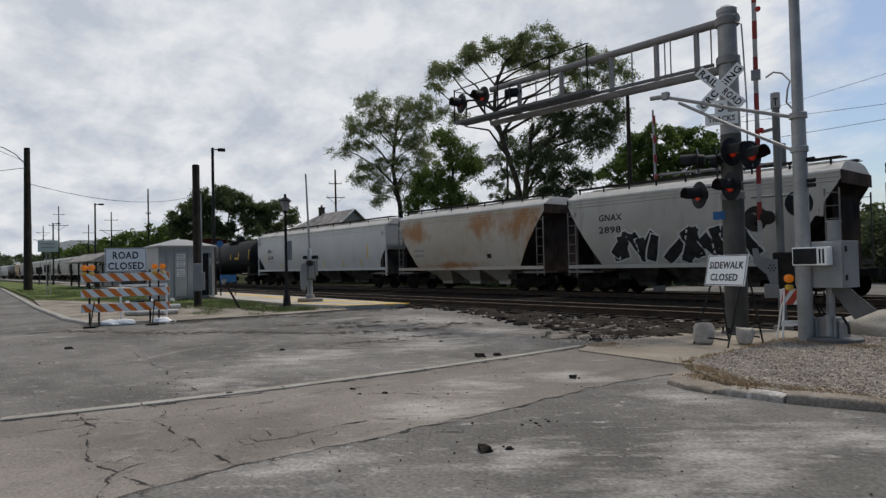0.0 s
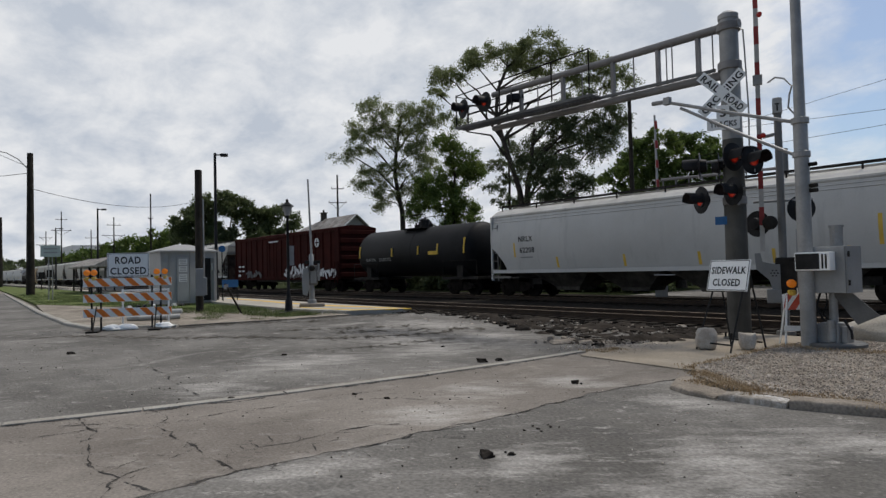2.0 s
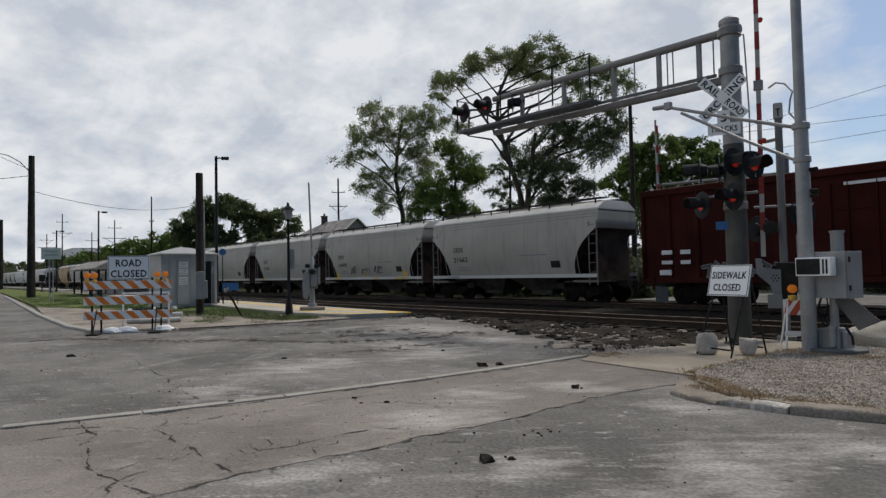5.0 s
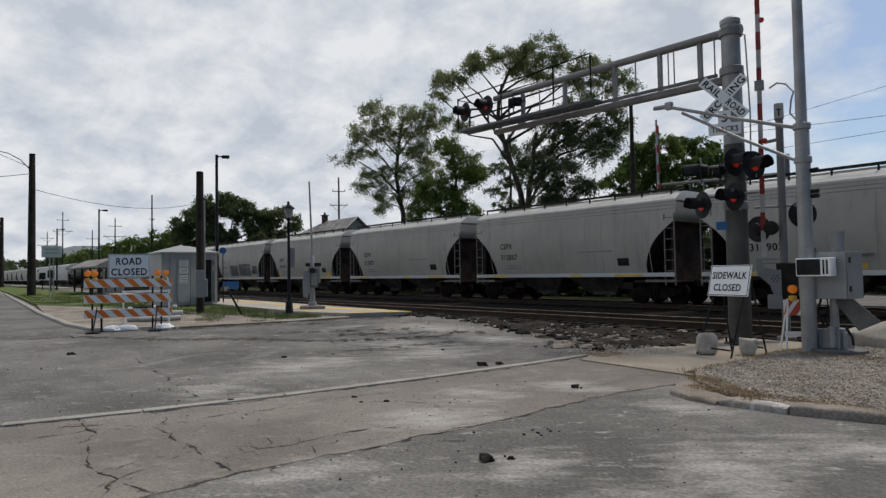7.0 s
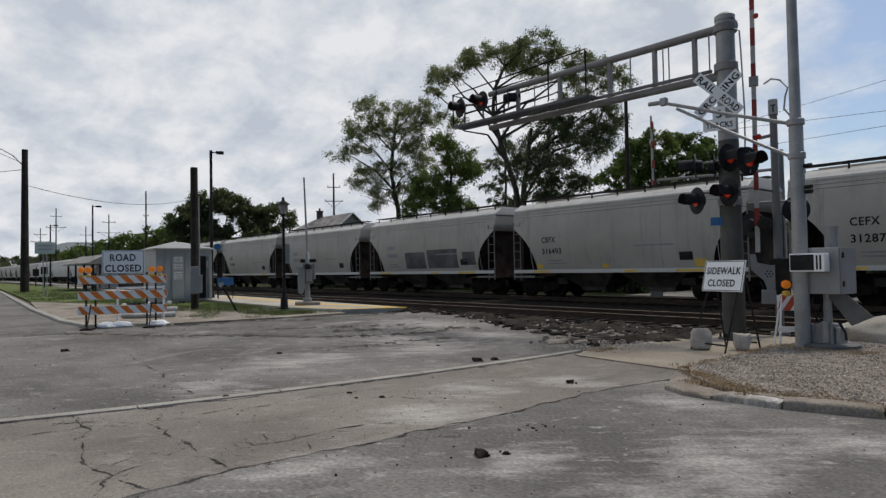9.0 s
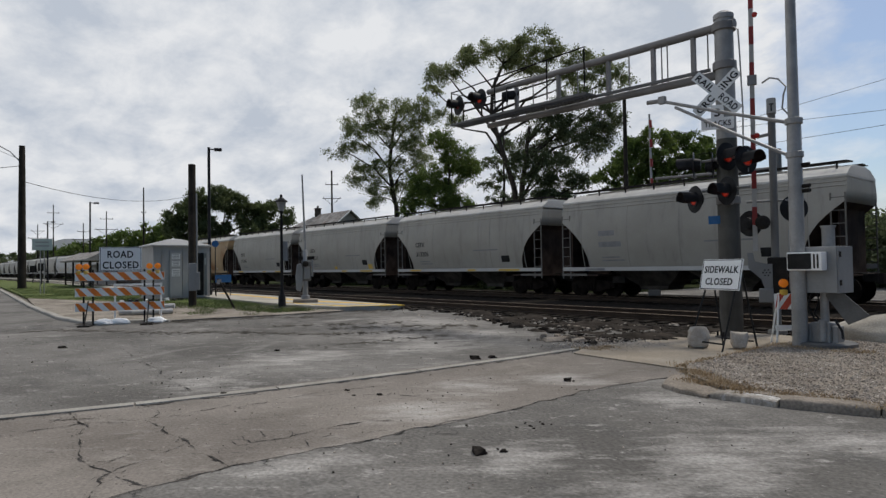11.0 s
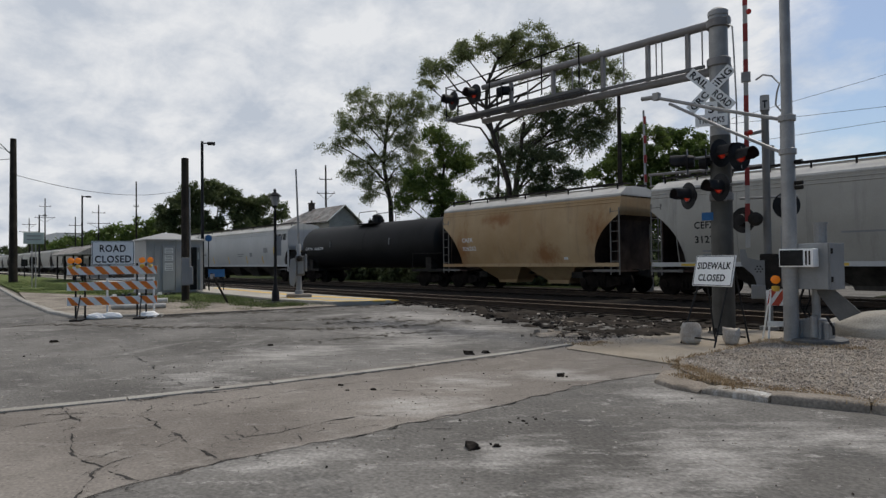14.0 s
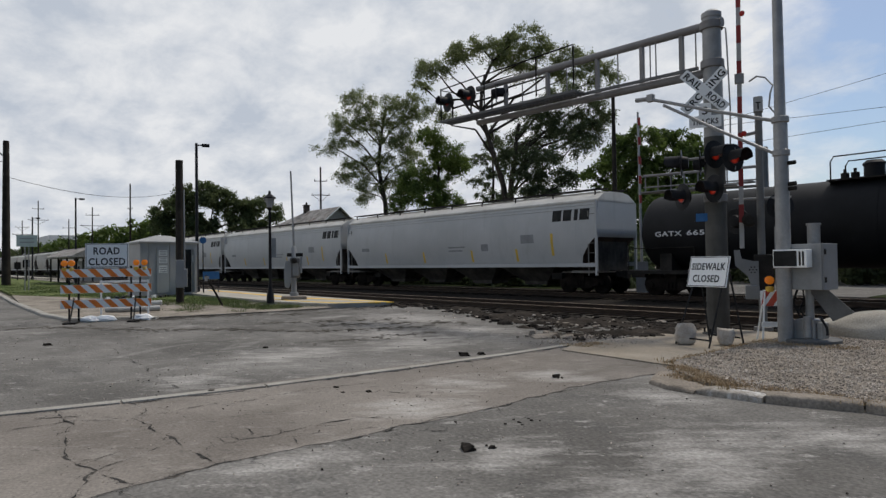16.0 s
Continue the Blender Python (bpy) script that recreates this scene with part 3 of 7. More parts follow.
sheet("gravel_verge", [(-5.15, 9.3), (-4.75, 8.62), (-4.1, 8.1), (-3.6, 7.93), (-3.1, 7.88), (-2.15, 8.2), (60, 8.2), (60, 15.2), (-5.2, 15.2)], 0.09, 0.2, M["gravel"], "pale gravel verge behind the kerb", "gravel")
sheet("lawn_verge", [(-400, 24), (-90, 8.3), (-48, 5.9), (-40, 8.0), (-36, 9.4), (-27.5, 10.2), (-26.8, 12.2), (-60, 14.2), (-400, 33)], 0.06, 0.2, M["grass"], "patchy green grass verge by the platform", "grass")
sheet("pavement_corner", [(-47.9, 5.8), (-36, 4.7), (-26.2, 4.3), (-23.6, 4.5), (-21.9, 6.6), (-21.2, 10.2), (-21.2, 12.9), (-27.5, 12.5), (-36, 9.3)], 0.045, 0.15, M["dirt"], "dusty worn corner pavement with weeds", "pavement")
sheet("platform", [(-400, 26.0), (-55, 13.9), (-25.0, 12.3), (-21.6, 12.9), (-20.4, 15.2), (-400, 33)], 0.16, 0.25, M["platform"], "pale concrete station platform with yellow edge strips", "platform")
sheet("platform_edge_strip", [(-40, 15.1), (-26.5, 14.05), (-20.4, 14.95), (-20.4, 15.2), (-27, 14.5), (-40, 15.45)], 0.166, 0.04, M["yellow"], "yellow warning strip along the platform", "paint")
sheet("platform_corner_strip", [(-27.0, 12.98), (-24.9, 12.9), (-21.6, 13.2), (-20.6, 14.7), (-20.9, 14.75), (-21.8, 13.45), (-24.9, 13.1), (-27, 13.1)], 0.166, 0.04, M["yellow"], "yellow warning strip on the platform corner", "paint")
sheet("ballast_bed", [(-900, 15.3), (300, 15.3), (300, 30), (-900, 30)], 0.03, 0.2, M["ballast"], "dark stone ballast, darkened further for shade under the train", "ballast")
sheet("weed_strip", [(-900, 29.9), (300, 29.9), (300, 70), (-900, 70)], 0.05, 0.2, M["weeds"], "dark weeds and scrub ground beyond the tracks", "grass")
sheet("road_beyond", [(-20, 29.5), (-8, 29.5), (-8, 120), (-20, 120)], 0.06, 0.12, M["asphalt"], "asphalt road on the other side of the tracks", "road")


def make_kerbs():
    def run(points, name, label, h=0.13, w=0.24, step=3.0, paint="kerb", chips=0.25):
        root = thing(name, label, "kerb", kind="structure")
        for a, b in zip(points, points[1:]):
            a, b = Vector((*a, 0)), Vector((*b, 0))
            k = max(1, round((b - a).length / step))
            for i in range(k):
                p, q = a.lerp(b, i / k), a.lerp(b, (i + 1) / k)
                d = (q - p).normalized()
                s = Vector((-d.y, d.x, 0)) * w
                p, q = p + d * 0.006, q - d * 0.006
                bm = bmesh.new()
                pr = [(0, -0.1), (0.03, h * 0.45), (0.07, h * 0.80), (0.14, h * 0.95), (0.27, h), (1, h), (1, -0.1)]
                rings = []
                for j in range(7):
                    u = j / 6
                    c = p.lerp(q, u)
                    wear = 1 - chips * max(0.0, noise.noise(Vector((c.x * 3.1, c.y * 3.1, 2)))) - (0.12 if j in (0, 6) else 0)
                    rings.append([bm.verts.new(c + s * (x + (0.05 * noise.noise(Vector((c.x * 4, z * 9, 3))) if x < 0.5 else 0)) + Vector((0, 0, z * wear if z > 0 else z))) for x, z in pr])
                bm.faces.new(rings[0]), bm.faces.new(list(reversed(rings[-1])))
                for r0, r1 in zip(rings, rings[1:]):
                    for j in range(7):
                        bm.faces.new((r0[j], r1[j], r1[(j + 1) % 7], r0[(j + 1) % 7]))
                part("kerb_stone", bm, M[paint], root, smooth=True)
    run([(-5.05, 8.6), (-4.72, 7.85), (-4.35, 7.62), (-3.95, 7.60)], "kerb_ramp", "low eroded concrete corner of the kerb", 0.07, w=0.42, step=1.2, chips=0.9)
    run([(-3.95, 7.64), (-3.15, 7.67)], "kerb_corner", "chipped concrete corner kerb scuffed white", 0.085, w=0.28, paint="scuffed", chips=0.9)
    run([(-3.13, 7.69), (-2.2, 7.96)], "kerb_bend", "rounded tan concrete kerb by the gravel", 0.115, w=0.26)
    run([(-2.2, 7.98), (20, 8.0)], "kerb_street", "grey concrete kerb along the gravel", 0.12)
    run([(-90, 7.6), (-36, 4.4), (-26.2, 4.05), (-23.4, 4.25), (-21.6, 6.5)], "kerb_verge", "pale concrete kerb along the grass verge", 0.10, step=6, paint="pale_kerb")


make_kerbs()


# ---- tracks ----
def make_track(yc, name, x0=-700, x1=290):
    for side in (-1, 1):
        y = yc + side * 0.7525
        rail = thing(name, "rusty steel rail with a worn shiny head", "rail", group="rails", kind="structure")
        pr = [(-0.07, 0), (0.07, 0), (0.07, 0.015), (0.012, 0.04), (0.012, 0.125), (0.036, 0.135), (0.036, 0.168), (-0.036, 0.168), (-0.036, 0.135), (-0.012, 0.125), (-0.012, 0.04), (-0.07, 0.015)]
        for nm, prof, m in (("web", pr, M["rail"]), ("head", [(-0.033, 0.169), (0.033, 0.169), (0.028, 0.174), (-0.028, 0.174)], M["rail_top"])):
            bm = bmesh.new()
            a = [bm.verts.new((x0, y + p, RAIL_Z - 0.174 + z)) for p, z in prof]
            b = [bm.verts.new((x1, y + p, RAIL_Z - 0.174 + z)) for p, z in prof]
            bm.faces.new(a), bm.faces.new(list(reversed(b)))
            for j in range(len(a)):
                bm.faces.new((a[j], b[j], b[(j + 1) % len(a)], a[(j + 1) % len(a)]))
            part(nm, bm, m, rail)
    bm = bmesh.new()
    x = -160.0
    while x < 60:
        box(bm, x, x + 0.23, yc - 1.3, yc + 1.3, -0.05, RAIL_Z - 0.175)
        x += 0.53
    tagged(part("ties", bm, M["tie"]), "dark creosoted wooden ties under the rails", "railway tie", kind="stuff")


make_track(TRACK_Y, "track_near")
make_track(TRAIN_Y, "track_far")


# ---- the train ----
def wheelset_mesh():
    bm = bmesh.new()
    for s in (-1, 1):
        lathe(bm, [(0.12, -0.07), (0.40, -0.07), (0.46, -0.05), (0.46, 0.05), (0.49, 0.07), (0.12, 0.07)], 20, pose(0, s * 0.72, 0, 90 * s))
    tube(bm, (0, -0.7, 0), (0, 0.7, 0), 0.08)
    return bm


def side_frame(bm, y):
    prism(bm, [(-1.15, 0.60), (-1.15, 0.42), (-0.75, 0.36), (-0.40, 0.24), (0.40, 0.24), (0.75, 0.36), (1.15, 0.42), (1.15, 0.60), (0.65, 0.72), (-0.65, 0.72)], y - 0.07, y + 0.07)
    for x in (-0.89, 0.89):
        tube(bm, (x, y - 0.13, 0.46), (x, y + 0.13, 0.46), 0.12, n=8)
    for x in (-0.15, 0, 0.15):
        tube(bm, (x, y - 0.10, 0.30), (x, y - 0.10, 0.62), 0.055, n=6)


SHARED = {}


def make_truck(parent, x):
    """Two wheelsets in a cast frame."""
    if "wheels" not in SHARED:
        bm = bmesh.new()
        for y in (-0.98, 0.98):
            side_frame(bm, y)
        box(bm, -0.22, 0.22, -1.1, 1.1, 0.55, 0.85)
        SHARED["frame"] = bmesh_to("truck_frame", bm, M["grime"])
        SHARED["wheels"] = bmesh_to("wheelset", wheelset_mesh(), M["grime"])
    fr = part("truck", SHARED["frame"], None, parent)
    fr.location = (x, 0, 0)
    for dx in (-0.89, 0.89):
        w = part("wheelset", SHARED["wheels"], None, fr)
        w.location = (dx, 0, 0.46)


def bmesh_to(name, bm, material):
    bmesh.ops.recalc_face_normals(bm, faces=bm.faces)
    me = bpy.data.meshes.new(name)
    bm.to_mesh(me)
    bm.free()
    me.materials.append(material)
    return me


def ladder(bm, x0, x1, y, z0, z1, rungs):
    for x in (x0, x1):
        box(bm, x - 0.022, x + 0.022, y - 0.022, y + 0.022, z0, z1)
    for i in range(rungs):
        z = z0 + 0.15 + i * (z1 - z0 - 0.3) / max(1, rungs - 1)
        box(bm, x0, x1, y - 0.014, y + 0.014, z - 0.014, z + 0.014)


def rings_body(bm, rings, bow=0.0, slices=1):
    """A closed form from rings (half length, half width, height), with its sides split along x."""
    loops = []
    for lx, w, z in rings:
        xs = [(-1 + 2 * i / slices) * lx for i in range(slices + 1)]
        loops.append([bm.verts.new((x, -w, z)) for x in xs] + [bm.verts.new((x, w, z)) for x in reversed(xs)])
    k = len(loops[0])
    for a, b in zip(loops, loops[1:]):
        for i in range(k):
            bm.faces.new((a[i], a[(i + 1) % k], b[(i + 1) % k], b[i]))
    bm.faces.new(list(reversed(loops[0]))), bm.faces.new(loops[-1])


def make_hopper(length, paint, cut, bays, label, sill_z=1.25, roof_z=4.55, curved=True, sill_paint=None, marks=(), seams=0, dust=True, posts=False, bay_paint=None, grimy_ends=False):
    """A covered hopper. cut: (height, inset) pairs up the ends of its sides."""
    car = thing("hopper_car", label, "freight car", group="train cars")
    h = length / 2
    w0 = 1.56
    eave = roof_z - 0.42

    def inset(z):
        zs = [c[0] for c in cut]
        return float(np.interp(z, zs, [c[1] for c in cut]))

    zs = [sill_z] + [z for z in np.linspace(sill_z + 0.15, eave, 14)]
    rings = []
    for z in zs:
        f = (z - sill_z) / (eave - sill_z)
        w = w0 - (0.22 * (2 * f - 1.05) ** 2 if curved else 0.0)
        rings.append((h - inset(z), w, z))
    bm = bmesh.new()
    rings_body(bm, rings)
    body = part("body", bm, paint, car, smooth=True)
    # end slopes that face down get a darker colour, shade painted in
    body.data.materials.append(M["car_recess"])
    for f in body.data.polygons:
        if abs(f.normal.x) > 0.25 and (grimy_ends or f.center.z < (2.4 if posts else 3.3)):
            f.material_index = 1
    bm = bmesh.new()   # roof, with its curb
    top = rings[-1][1]
    rings_body(bm, [(h, top + 0.02, eave - 0.06), (h, top + 0.05, eave), (h, top + 0.03, eave + 0.07), (h - 0.02, 0.95, roof_z - 0.08), (h - 0.03, 0.5, roof_z)])
    part("roof", bm, M["car_dust"] if dust else paint, car)
    bm = bmesh.new()   # hatch trough and walkways
    box(bm, -h + 0.6, h - 0.6, -0.36, 0.36, roof_z - 0.02, roof_z + 0.08)
    part("hatch", bm, M["car_dust"], car)
    bm = bmesh.new()
    for s in (-1, 1):
        box(bm, -h + 0.1, h - 0.1, s * 0.62 - 0.16, s * 0.62 + 0.16, roof_z + 0.10, roof_z + 0.14)
        box(bm, -h + 0.1, h - 0.1, s * 1.02 - 0.012, s * 1.02 + 0.012, roof_z + 0.10, roof_z + 0.13)
        for i in range(9):
            x = -h + 0.4 + i * (length - 0.8) / 8
            box(bm, x - 0.03, x + 0.03, s * 1.02 - 0.02, s * 1.02 + 0.02, roof_z - 0.2, roof_z + 0.12)
    part("running_board", bm, M["dark_steel"], car)
    for s in (-1, 1):  # side sills
        hs = h - 0.05
        bm = bmesh.new()
        box(bm, -hs, hs, s * 1.50 - 0.05, s * 1.50 + 0.05, sill_z - 0.14, sill_z + 0.02)
        part("side_sill", bm, sill_paint or paint, car)
        for e in (-1, 1) if posts else ():
            part("corner_post", box(bmesh.new(), e * (h - 0.10), e * (h - 0.01), s * 1.50 - 0.05, s * 1.50 + 0.05, sill_z - 0.5, eave), paint, car)
    # end sheets behind the cut ends, recess shade in their dark colour, and the floor of the end platform
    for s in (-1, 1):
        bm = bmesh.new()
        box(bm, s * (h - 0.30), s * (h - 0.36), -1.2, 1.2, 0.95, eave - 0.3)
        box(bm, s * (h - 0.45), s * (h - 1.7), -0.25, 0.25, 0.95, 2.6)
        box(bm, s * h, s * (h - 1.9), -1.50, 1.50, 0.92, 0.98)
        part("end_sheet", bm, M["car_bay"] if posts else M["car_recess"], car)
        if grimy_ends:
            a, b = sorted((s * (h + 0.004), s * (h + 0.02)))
            part("end_panel", box(bmesh.new(), a, b, -1.46, 1.46, 3.75, eave + 0.05), M["car_recess"], car, "dark grimy panel over the upper end")
        for side in (-1, 1):
            bm = bmesh.new()
            a, b = sorted((s * (h - 0.04), s * (h - 0.46)))
            ladder(bm, a, b, side * 1.50, 0.80, min(eave, 3.6), 7)
            box(bm, s * h, s * (h - 1.35), side * 1.50 - 0.03, side * 1.50 + 0.03, 0.92, 1.02)
            part("ladder", bm, M["ladder"], car)
        bm = bmesh.new()
        box(bm, s * h, s * (h + 0.42), -0.16, 0.16, 0.72, 0.98)
        box(bm, s * (h + 0.30), s * (h + 0.55), -0.13, 0.13, 0.66, 1.0)
        part("coupler", bm, M["dark_steel"], car)
        make_truck(car, s * (h - 1.25))
    usable = 2 * (h - 2.35)
    for i in range(bays):
        bw = usable / bays
        xc = -usable / 2 + (i + 0.5) * bw
        bm = bmesh.new()
        loops = []
        for hx, hy, z in ((bw * 0.52, 1.40, sill_z), (bw * 0.20, 0.62, 0.50), (bw * 0.18, 0.60, 0.34)):
            loops.append([bm.verts.new((xc + x * hx, y * hy, z)) for x, y in ((-1, -1), (1, -1), (1, 1), (-1, 1))])
        for a, b in zip(loops, loops[1:]):
            for j in range(4):
                bm.faces.new((a[j], a[(j + 1) % 4], b[(j + 1) % 4], b[j]))
        bm.faces.new(loops[-1])
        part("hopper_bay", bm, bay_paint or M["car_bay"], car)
    bm = bmesh.new()
    box(bm, -h, h, -0.2, 0.2, 0.78, 1.02)
    part("centre_sill", bm, M["dark_steel"], car)
    bm = bmesh.new()
    for s in (-1, 1):
        tube(bm, (s * (h - 2.3), 0.9, 0.75), (s * (h - 2.3) * 0.2, 0.5, 0.62), 0.05, n=6)
        box(bm, s * (h - 2.6) - 0.3, s * (h - 2.6) + 0.3, -1.0, 1.0, 0.62, 0.9)
    part("brake_rigging", bm, M["dark_steel"], car)
    for side in (-1, 1):
        for dz in (0.16, 0.30):
            f = (eave - dz - sill_z) / (eave - sill_z)
            w = w0 - (0.22 * (2 * f - 1.05) ** 2 if curved else 0.0)
            part("side_rib", tube(bmesh.new(), (-h + 0.05, side * w, eave - dz), (h - 0.05, side * w, eave - dz), 0.022, n=6), paint, car)
    if seams:
        for i in range(1, seams):
            x = -h + 0.6 + i * (length - 1.2) / seams
            bm = bmesh.new()
            box(bm, x - 0.025, x + 0.025, -1.575, -1.55, sill_z, eave - 0.05)
            part("side_post", bm, paint, car)
    def half_width(z):
        f = (z - sill_z) / (eave - sill_z)
        return w0 - (0.22 * (2 * f - 1.05) ** 2 if curved else 0.0) if z > sill_z else 1.55

    for kind, x, z, a, b, *rest in marks:
        if kind == "text":
            tilt = math.degrees(math.atan2(half_width(z + b) - half_width(z), b))
            letters(rest[0], b, rest[1], car, pose(x, -half_width(z) - 0.007, z, tilt), a)
        else:
            bm = bmesh.new()
            steps = max(1, round(b / 0.2))
            rows = []
            for i in range(steps + 1):
                zz = z + b * i / steps
                y = -half_width(zz) - 0.006
                rows.append([bm.verts.new(p) for p in ((x, y, zz), (x + a, y, zz), (x + a, y + 0.02, zz), (x, y + 0.02, zz))])
            for p, q in zip(rows, rows[1:]):
                for i in range(4):
                    bm.faces.new((p[i], p[(i + 1) % 4], q[(i + 1) % 4], q[i]))
            bm.faces.new(list(reversed(rows[0]))), bm.faces.new(rows[-1])
            part("marking", bm, rest[0], car)
    return car


def make_tank(length, label, radius=1.5, marks=(), zc=2.55):
    car = thing("tank_car", label, "freight car", group="train cars")
    h = length / 2
    turn = pose(0, 0, zc, 0, 90, 0)
    prof = [(0.05, -h)] + [(radius * math.sin(radians(a)), -h + 0.55 * (1 - math.cos(radians(a)))) for a in (20, 40, 60, 75, 90)]
    prof += [(radius, -0.4), (radius + 0.012, -0.4), (radius + 0.012, 0.4), (radius, 0.4)]
    prof += [(radius * math.sin(radians(a)), h - 0.55 * (1 - math.cos(radians(a)))) for a in (90, 75, 60, 40, 20)] + [(0.05, h)]
    part("tank", lathe(bmesh.new(), prof, 40, turn), M["tank"], car, smooth=True)
    bm = bmesh.new()
    lathe(bm, [(0.30, zc + radius - 0.1), (0.30, zc + radius + 0.40), (0.33, zc + radius + 0.40), (0.33, zc + radius + 0.46), (0.22, zc + radius + 0.56)], 20)
    part("dome", bm, M["tank"], car, smooth=True)
    zt = zc + radius
    for x in (-0.85, -0.55, 0.6):
        part("valve", lathe(bmesh.new(), [(0.13, zt - 0.08), (0.13, zt + 0.22), (0.05, zt + 0.24), (0.05, zt + 0.36)], 10, pose(x, 0, 0)), M["dark_steel"], car)
    bm = bmesh.new()
    for y in (-0.75, 0.75):
        path_tube(bm, [(-1.05, y, zt - 0.25), (-1.05, y, zt + 0.55), (-0.95, y, zt + 0.72), (0.95, y, zt + 0.72), (1.05, y, zt + 0.62), (1.05, y, zt - 0.25)], 0.024, 6)
    box(bm, -1.1, 1.1, -1.0, -0.45, zt - 0.10, zt - 0.05), box(bm, -1.1, 1.1, 0.45, 1.0, zt - 0.10, zt - 0.05)
    part("platform_railing", bm, M["dark_steel"], car)
    for s in (-1, 1):
        bm = bmesh.new()
        box(bm, s * (h + 0.35), s * (h - 2.6), -1.35, 1.35, 0.88, 1.02)
        box(bm, s * (h - 1.0), s * (h - 1.5), -1.2, 1.2, 1.0, 1.75)
        for y in (-1.36, 1.36):
            tube(bm, (s * (h + 0.3), y, 1.0), (s * (h + 0.3), y, 1.9), 0.02, n=6)
            tube(bm, (s * (h - 2.5), y, 1.0), (s * (h - 2.5), y, 1.9), 0.02, n=6)
            tube(bm, (s * (h + 0.3), y, 1.9), (s * (h - 2.5), y, 1.9), 0.02, n=6)
        part("end_frame", bm, M["dark_steel"], car)
        bm = bmesh.new()
        box(bm, s * (h + 0.3), s * (h + 0.95), -0.14, 0.14, 0.70, 0.98)
        part("coupler", bm, M["dark_steel"], car)
        make_truck(car, s * (h - 1.4))
    for kind, x, z, a, b, *rest in marks:
        y = -math.sqrt(max(0.01, radius ** 2 - (z + b / 2 - zc) ** 2)) - 0.03
        lean = math.degrees(math.asin((z + b / 2 - zc) / radius))
        if kind == "text":
            letters(rest[0], b, rest[1], car, pose(x, y, z, -lean), a)
        else:
            bm = bmesh.new()
            box(bm, x, x + a, -0.02, 0.05, 0, b, pose(0, y, z, -lean))
            part("marking", bm, rest[0], car)
    return car


def make_boxcar(length, label):
    car = thing("boxcar", label, "freight car", group="train cars")
    h = length / 2
    z0, z1 = 0.95, 4.50
    bm = bmesh.new()
    box(bm, -h, h, -1.48, 1.48, z0, z1)
    part("body", bm, M["box_red"], car)
    bm = bmesh.new()
    prism(bm, [(-1.56, z1 - 0.02), (-1.56, z1 + 0.07), (-0.5, z1 + 0.24), (0.5, z1 + 0.24), (1.56, z1 + 0.07), (1.56, z1 - 0.02)], -h - 0.03, h + 0.03, pose(0, 0, 0, 0, 0, 90))
    part("roof", bm, M["box_red"], car)
    for s in (-1, 1):
        for i in range(17):
            x = -h + 0.06 + i * (length - 0.12) / 16
            if abs(x + 1.5) < 1.9:
                continue
            bm = bmesh.new()
            prism(bm, [(x - 0.11, 0), (x + 0.11, 0), (x + 0.05, 0.08), (x - 0.05, 0.08)], z0, z1, Matrix(((1, 0, 0, 0), (0, 0, s * 1, s * 1.48), (0, 1, 0, 0), (0, 0, 0, 1))))
            part("side_post", bm, M["box_red"], car)
        bm = bmesh.new()
        box(bm, -h, h, s * 1.48, s * 1.58, z1 - 0.16, z1)
        box(bm, -h, h, s * 1.48, s * 1.58, z0 - 0.05, z0 + 0.14)
        part("side_sill", bm, M["box_red"], car)
    bm = bmesh.new()
    box(bm, -3.2, 0.2, -1.545, -1.48, z0 + 0.16, z1 - 0.35)
    door = part("door", bm, M["box_red"], car, bevel=0.01)
    bm = bmesh.new()
    for x in (-2.4, -1.9, -1.1, -0.6):
        tube(bm, (x, -1.58, z0 + 0.2), (x, -1.58, z1 - 0.4), 0.025, n=6)
    for z in (z0 + 0.9, z0 + 1.6, z0 + 2.3):
        box(bm, -3.1, 0.1, -1.565, -1.54, z - 0.04, z + 0.04)
    part("door_rods", bm, M["box_red"], door)
    for s in (-1, 1):
        bm = bmesh.new()
        for i in range(6):
            z = z0 + 0.28 + i * 0.60
            prism(bm, [(-1.45, z - 0.16), (1.45, z - 0.16), (1.45, z + 0.16), (-1.45, z + 0.16)], h, h + 0.09, pose(0, 0, 0, 0, 0, -90 * s))
        part("end_corrugation", bm, M["box_red"], car, bevel=0.04)
        bm = bmesh.new()
        ladder(bm, min(s * (h - 0.1), s * (h - 0.55)), max(s * (h - 0.1), s * (h - 0.55)), -1.62, z0 - 0.3, z0 + 1.2, 4)
        part("ladder", bm, M["box_red"], car)
        bm = bmesh.new()
        box(bm, s * h, s * (h + 0.75), -0.15, 0.15, 0.72, 0.98)
        part("coupler", bm, M["dark_steel"], car)
        make_truck(car, s * (h - 2.2))
    bm = bmesh.new()
    box(bm, -h, h, -0.25, 0.25, 0.70, 0.98)
    box(bm, -h + 4, h - 4, -1.2, -1.0, 0.72, 0.96), box(bm, -h + 4, h - 4, 1.0, 1.2, 0.72, 0.96)
    part("centre_sill", bm, M["dark_steel"], car)
    bm = bmesh.new()   # round white emblem
    lathe(bm, [(0.34, 0), (0.34, 0.012)], 28, pose(h - 3.1, -1.575, 3.62, 90))
    emblem = part("emblem", bm, M["paint_white"], car)
    bm = bmesh.new()
    box(bm, h - 3.38, h - 2.82, -1.596, -1.588, 3.58, 3.66), box(bm, h - 3.14, h - 3.06, -1.597, -1.588, 3.35, 3.89)
    part("emblem_cross", bm, M["box_red"], emblem)
    rnd = random.Random(5)
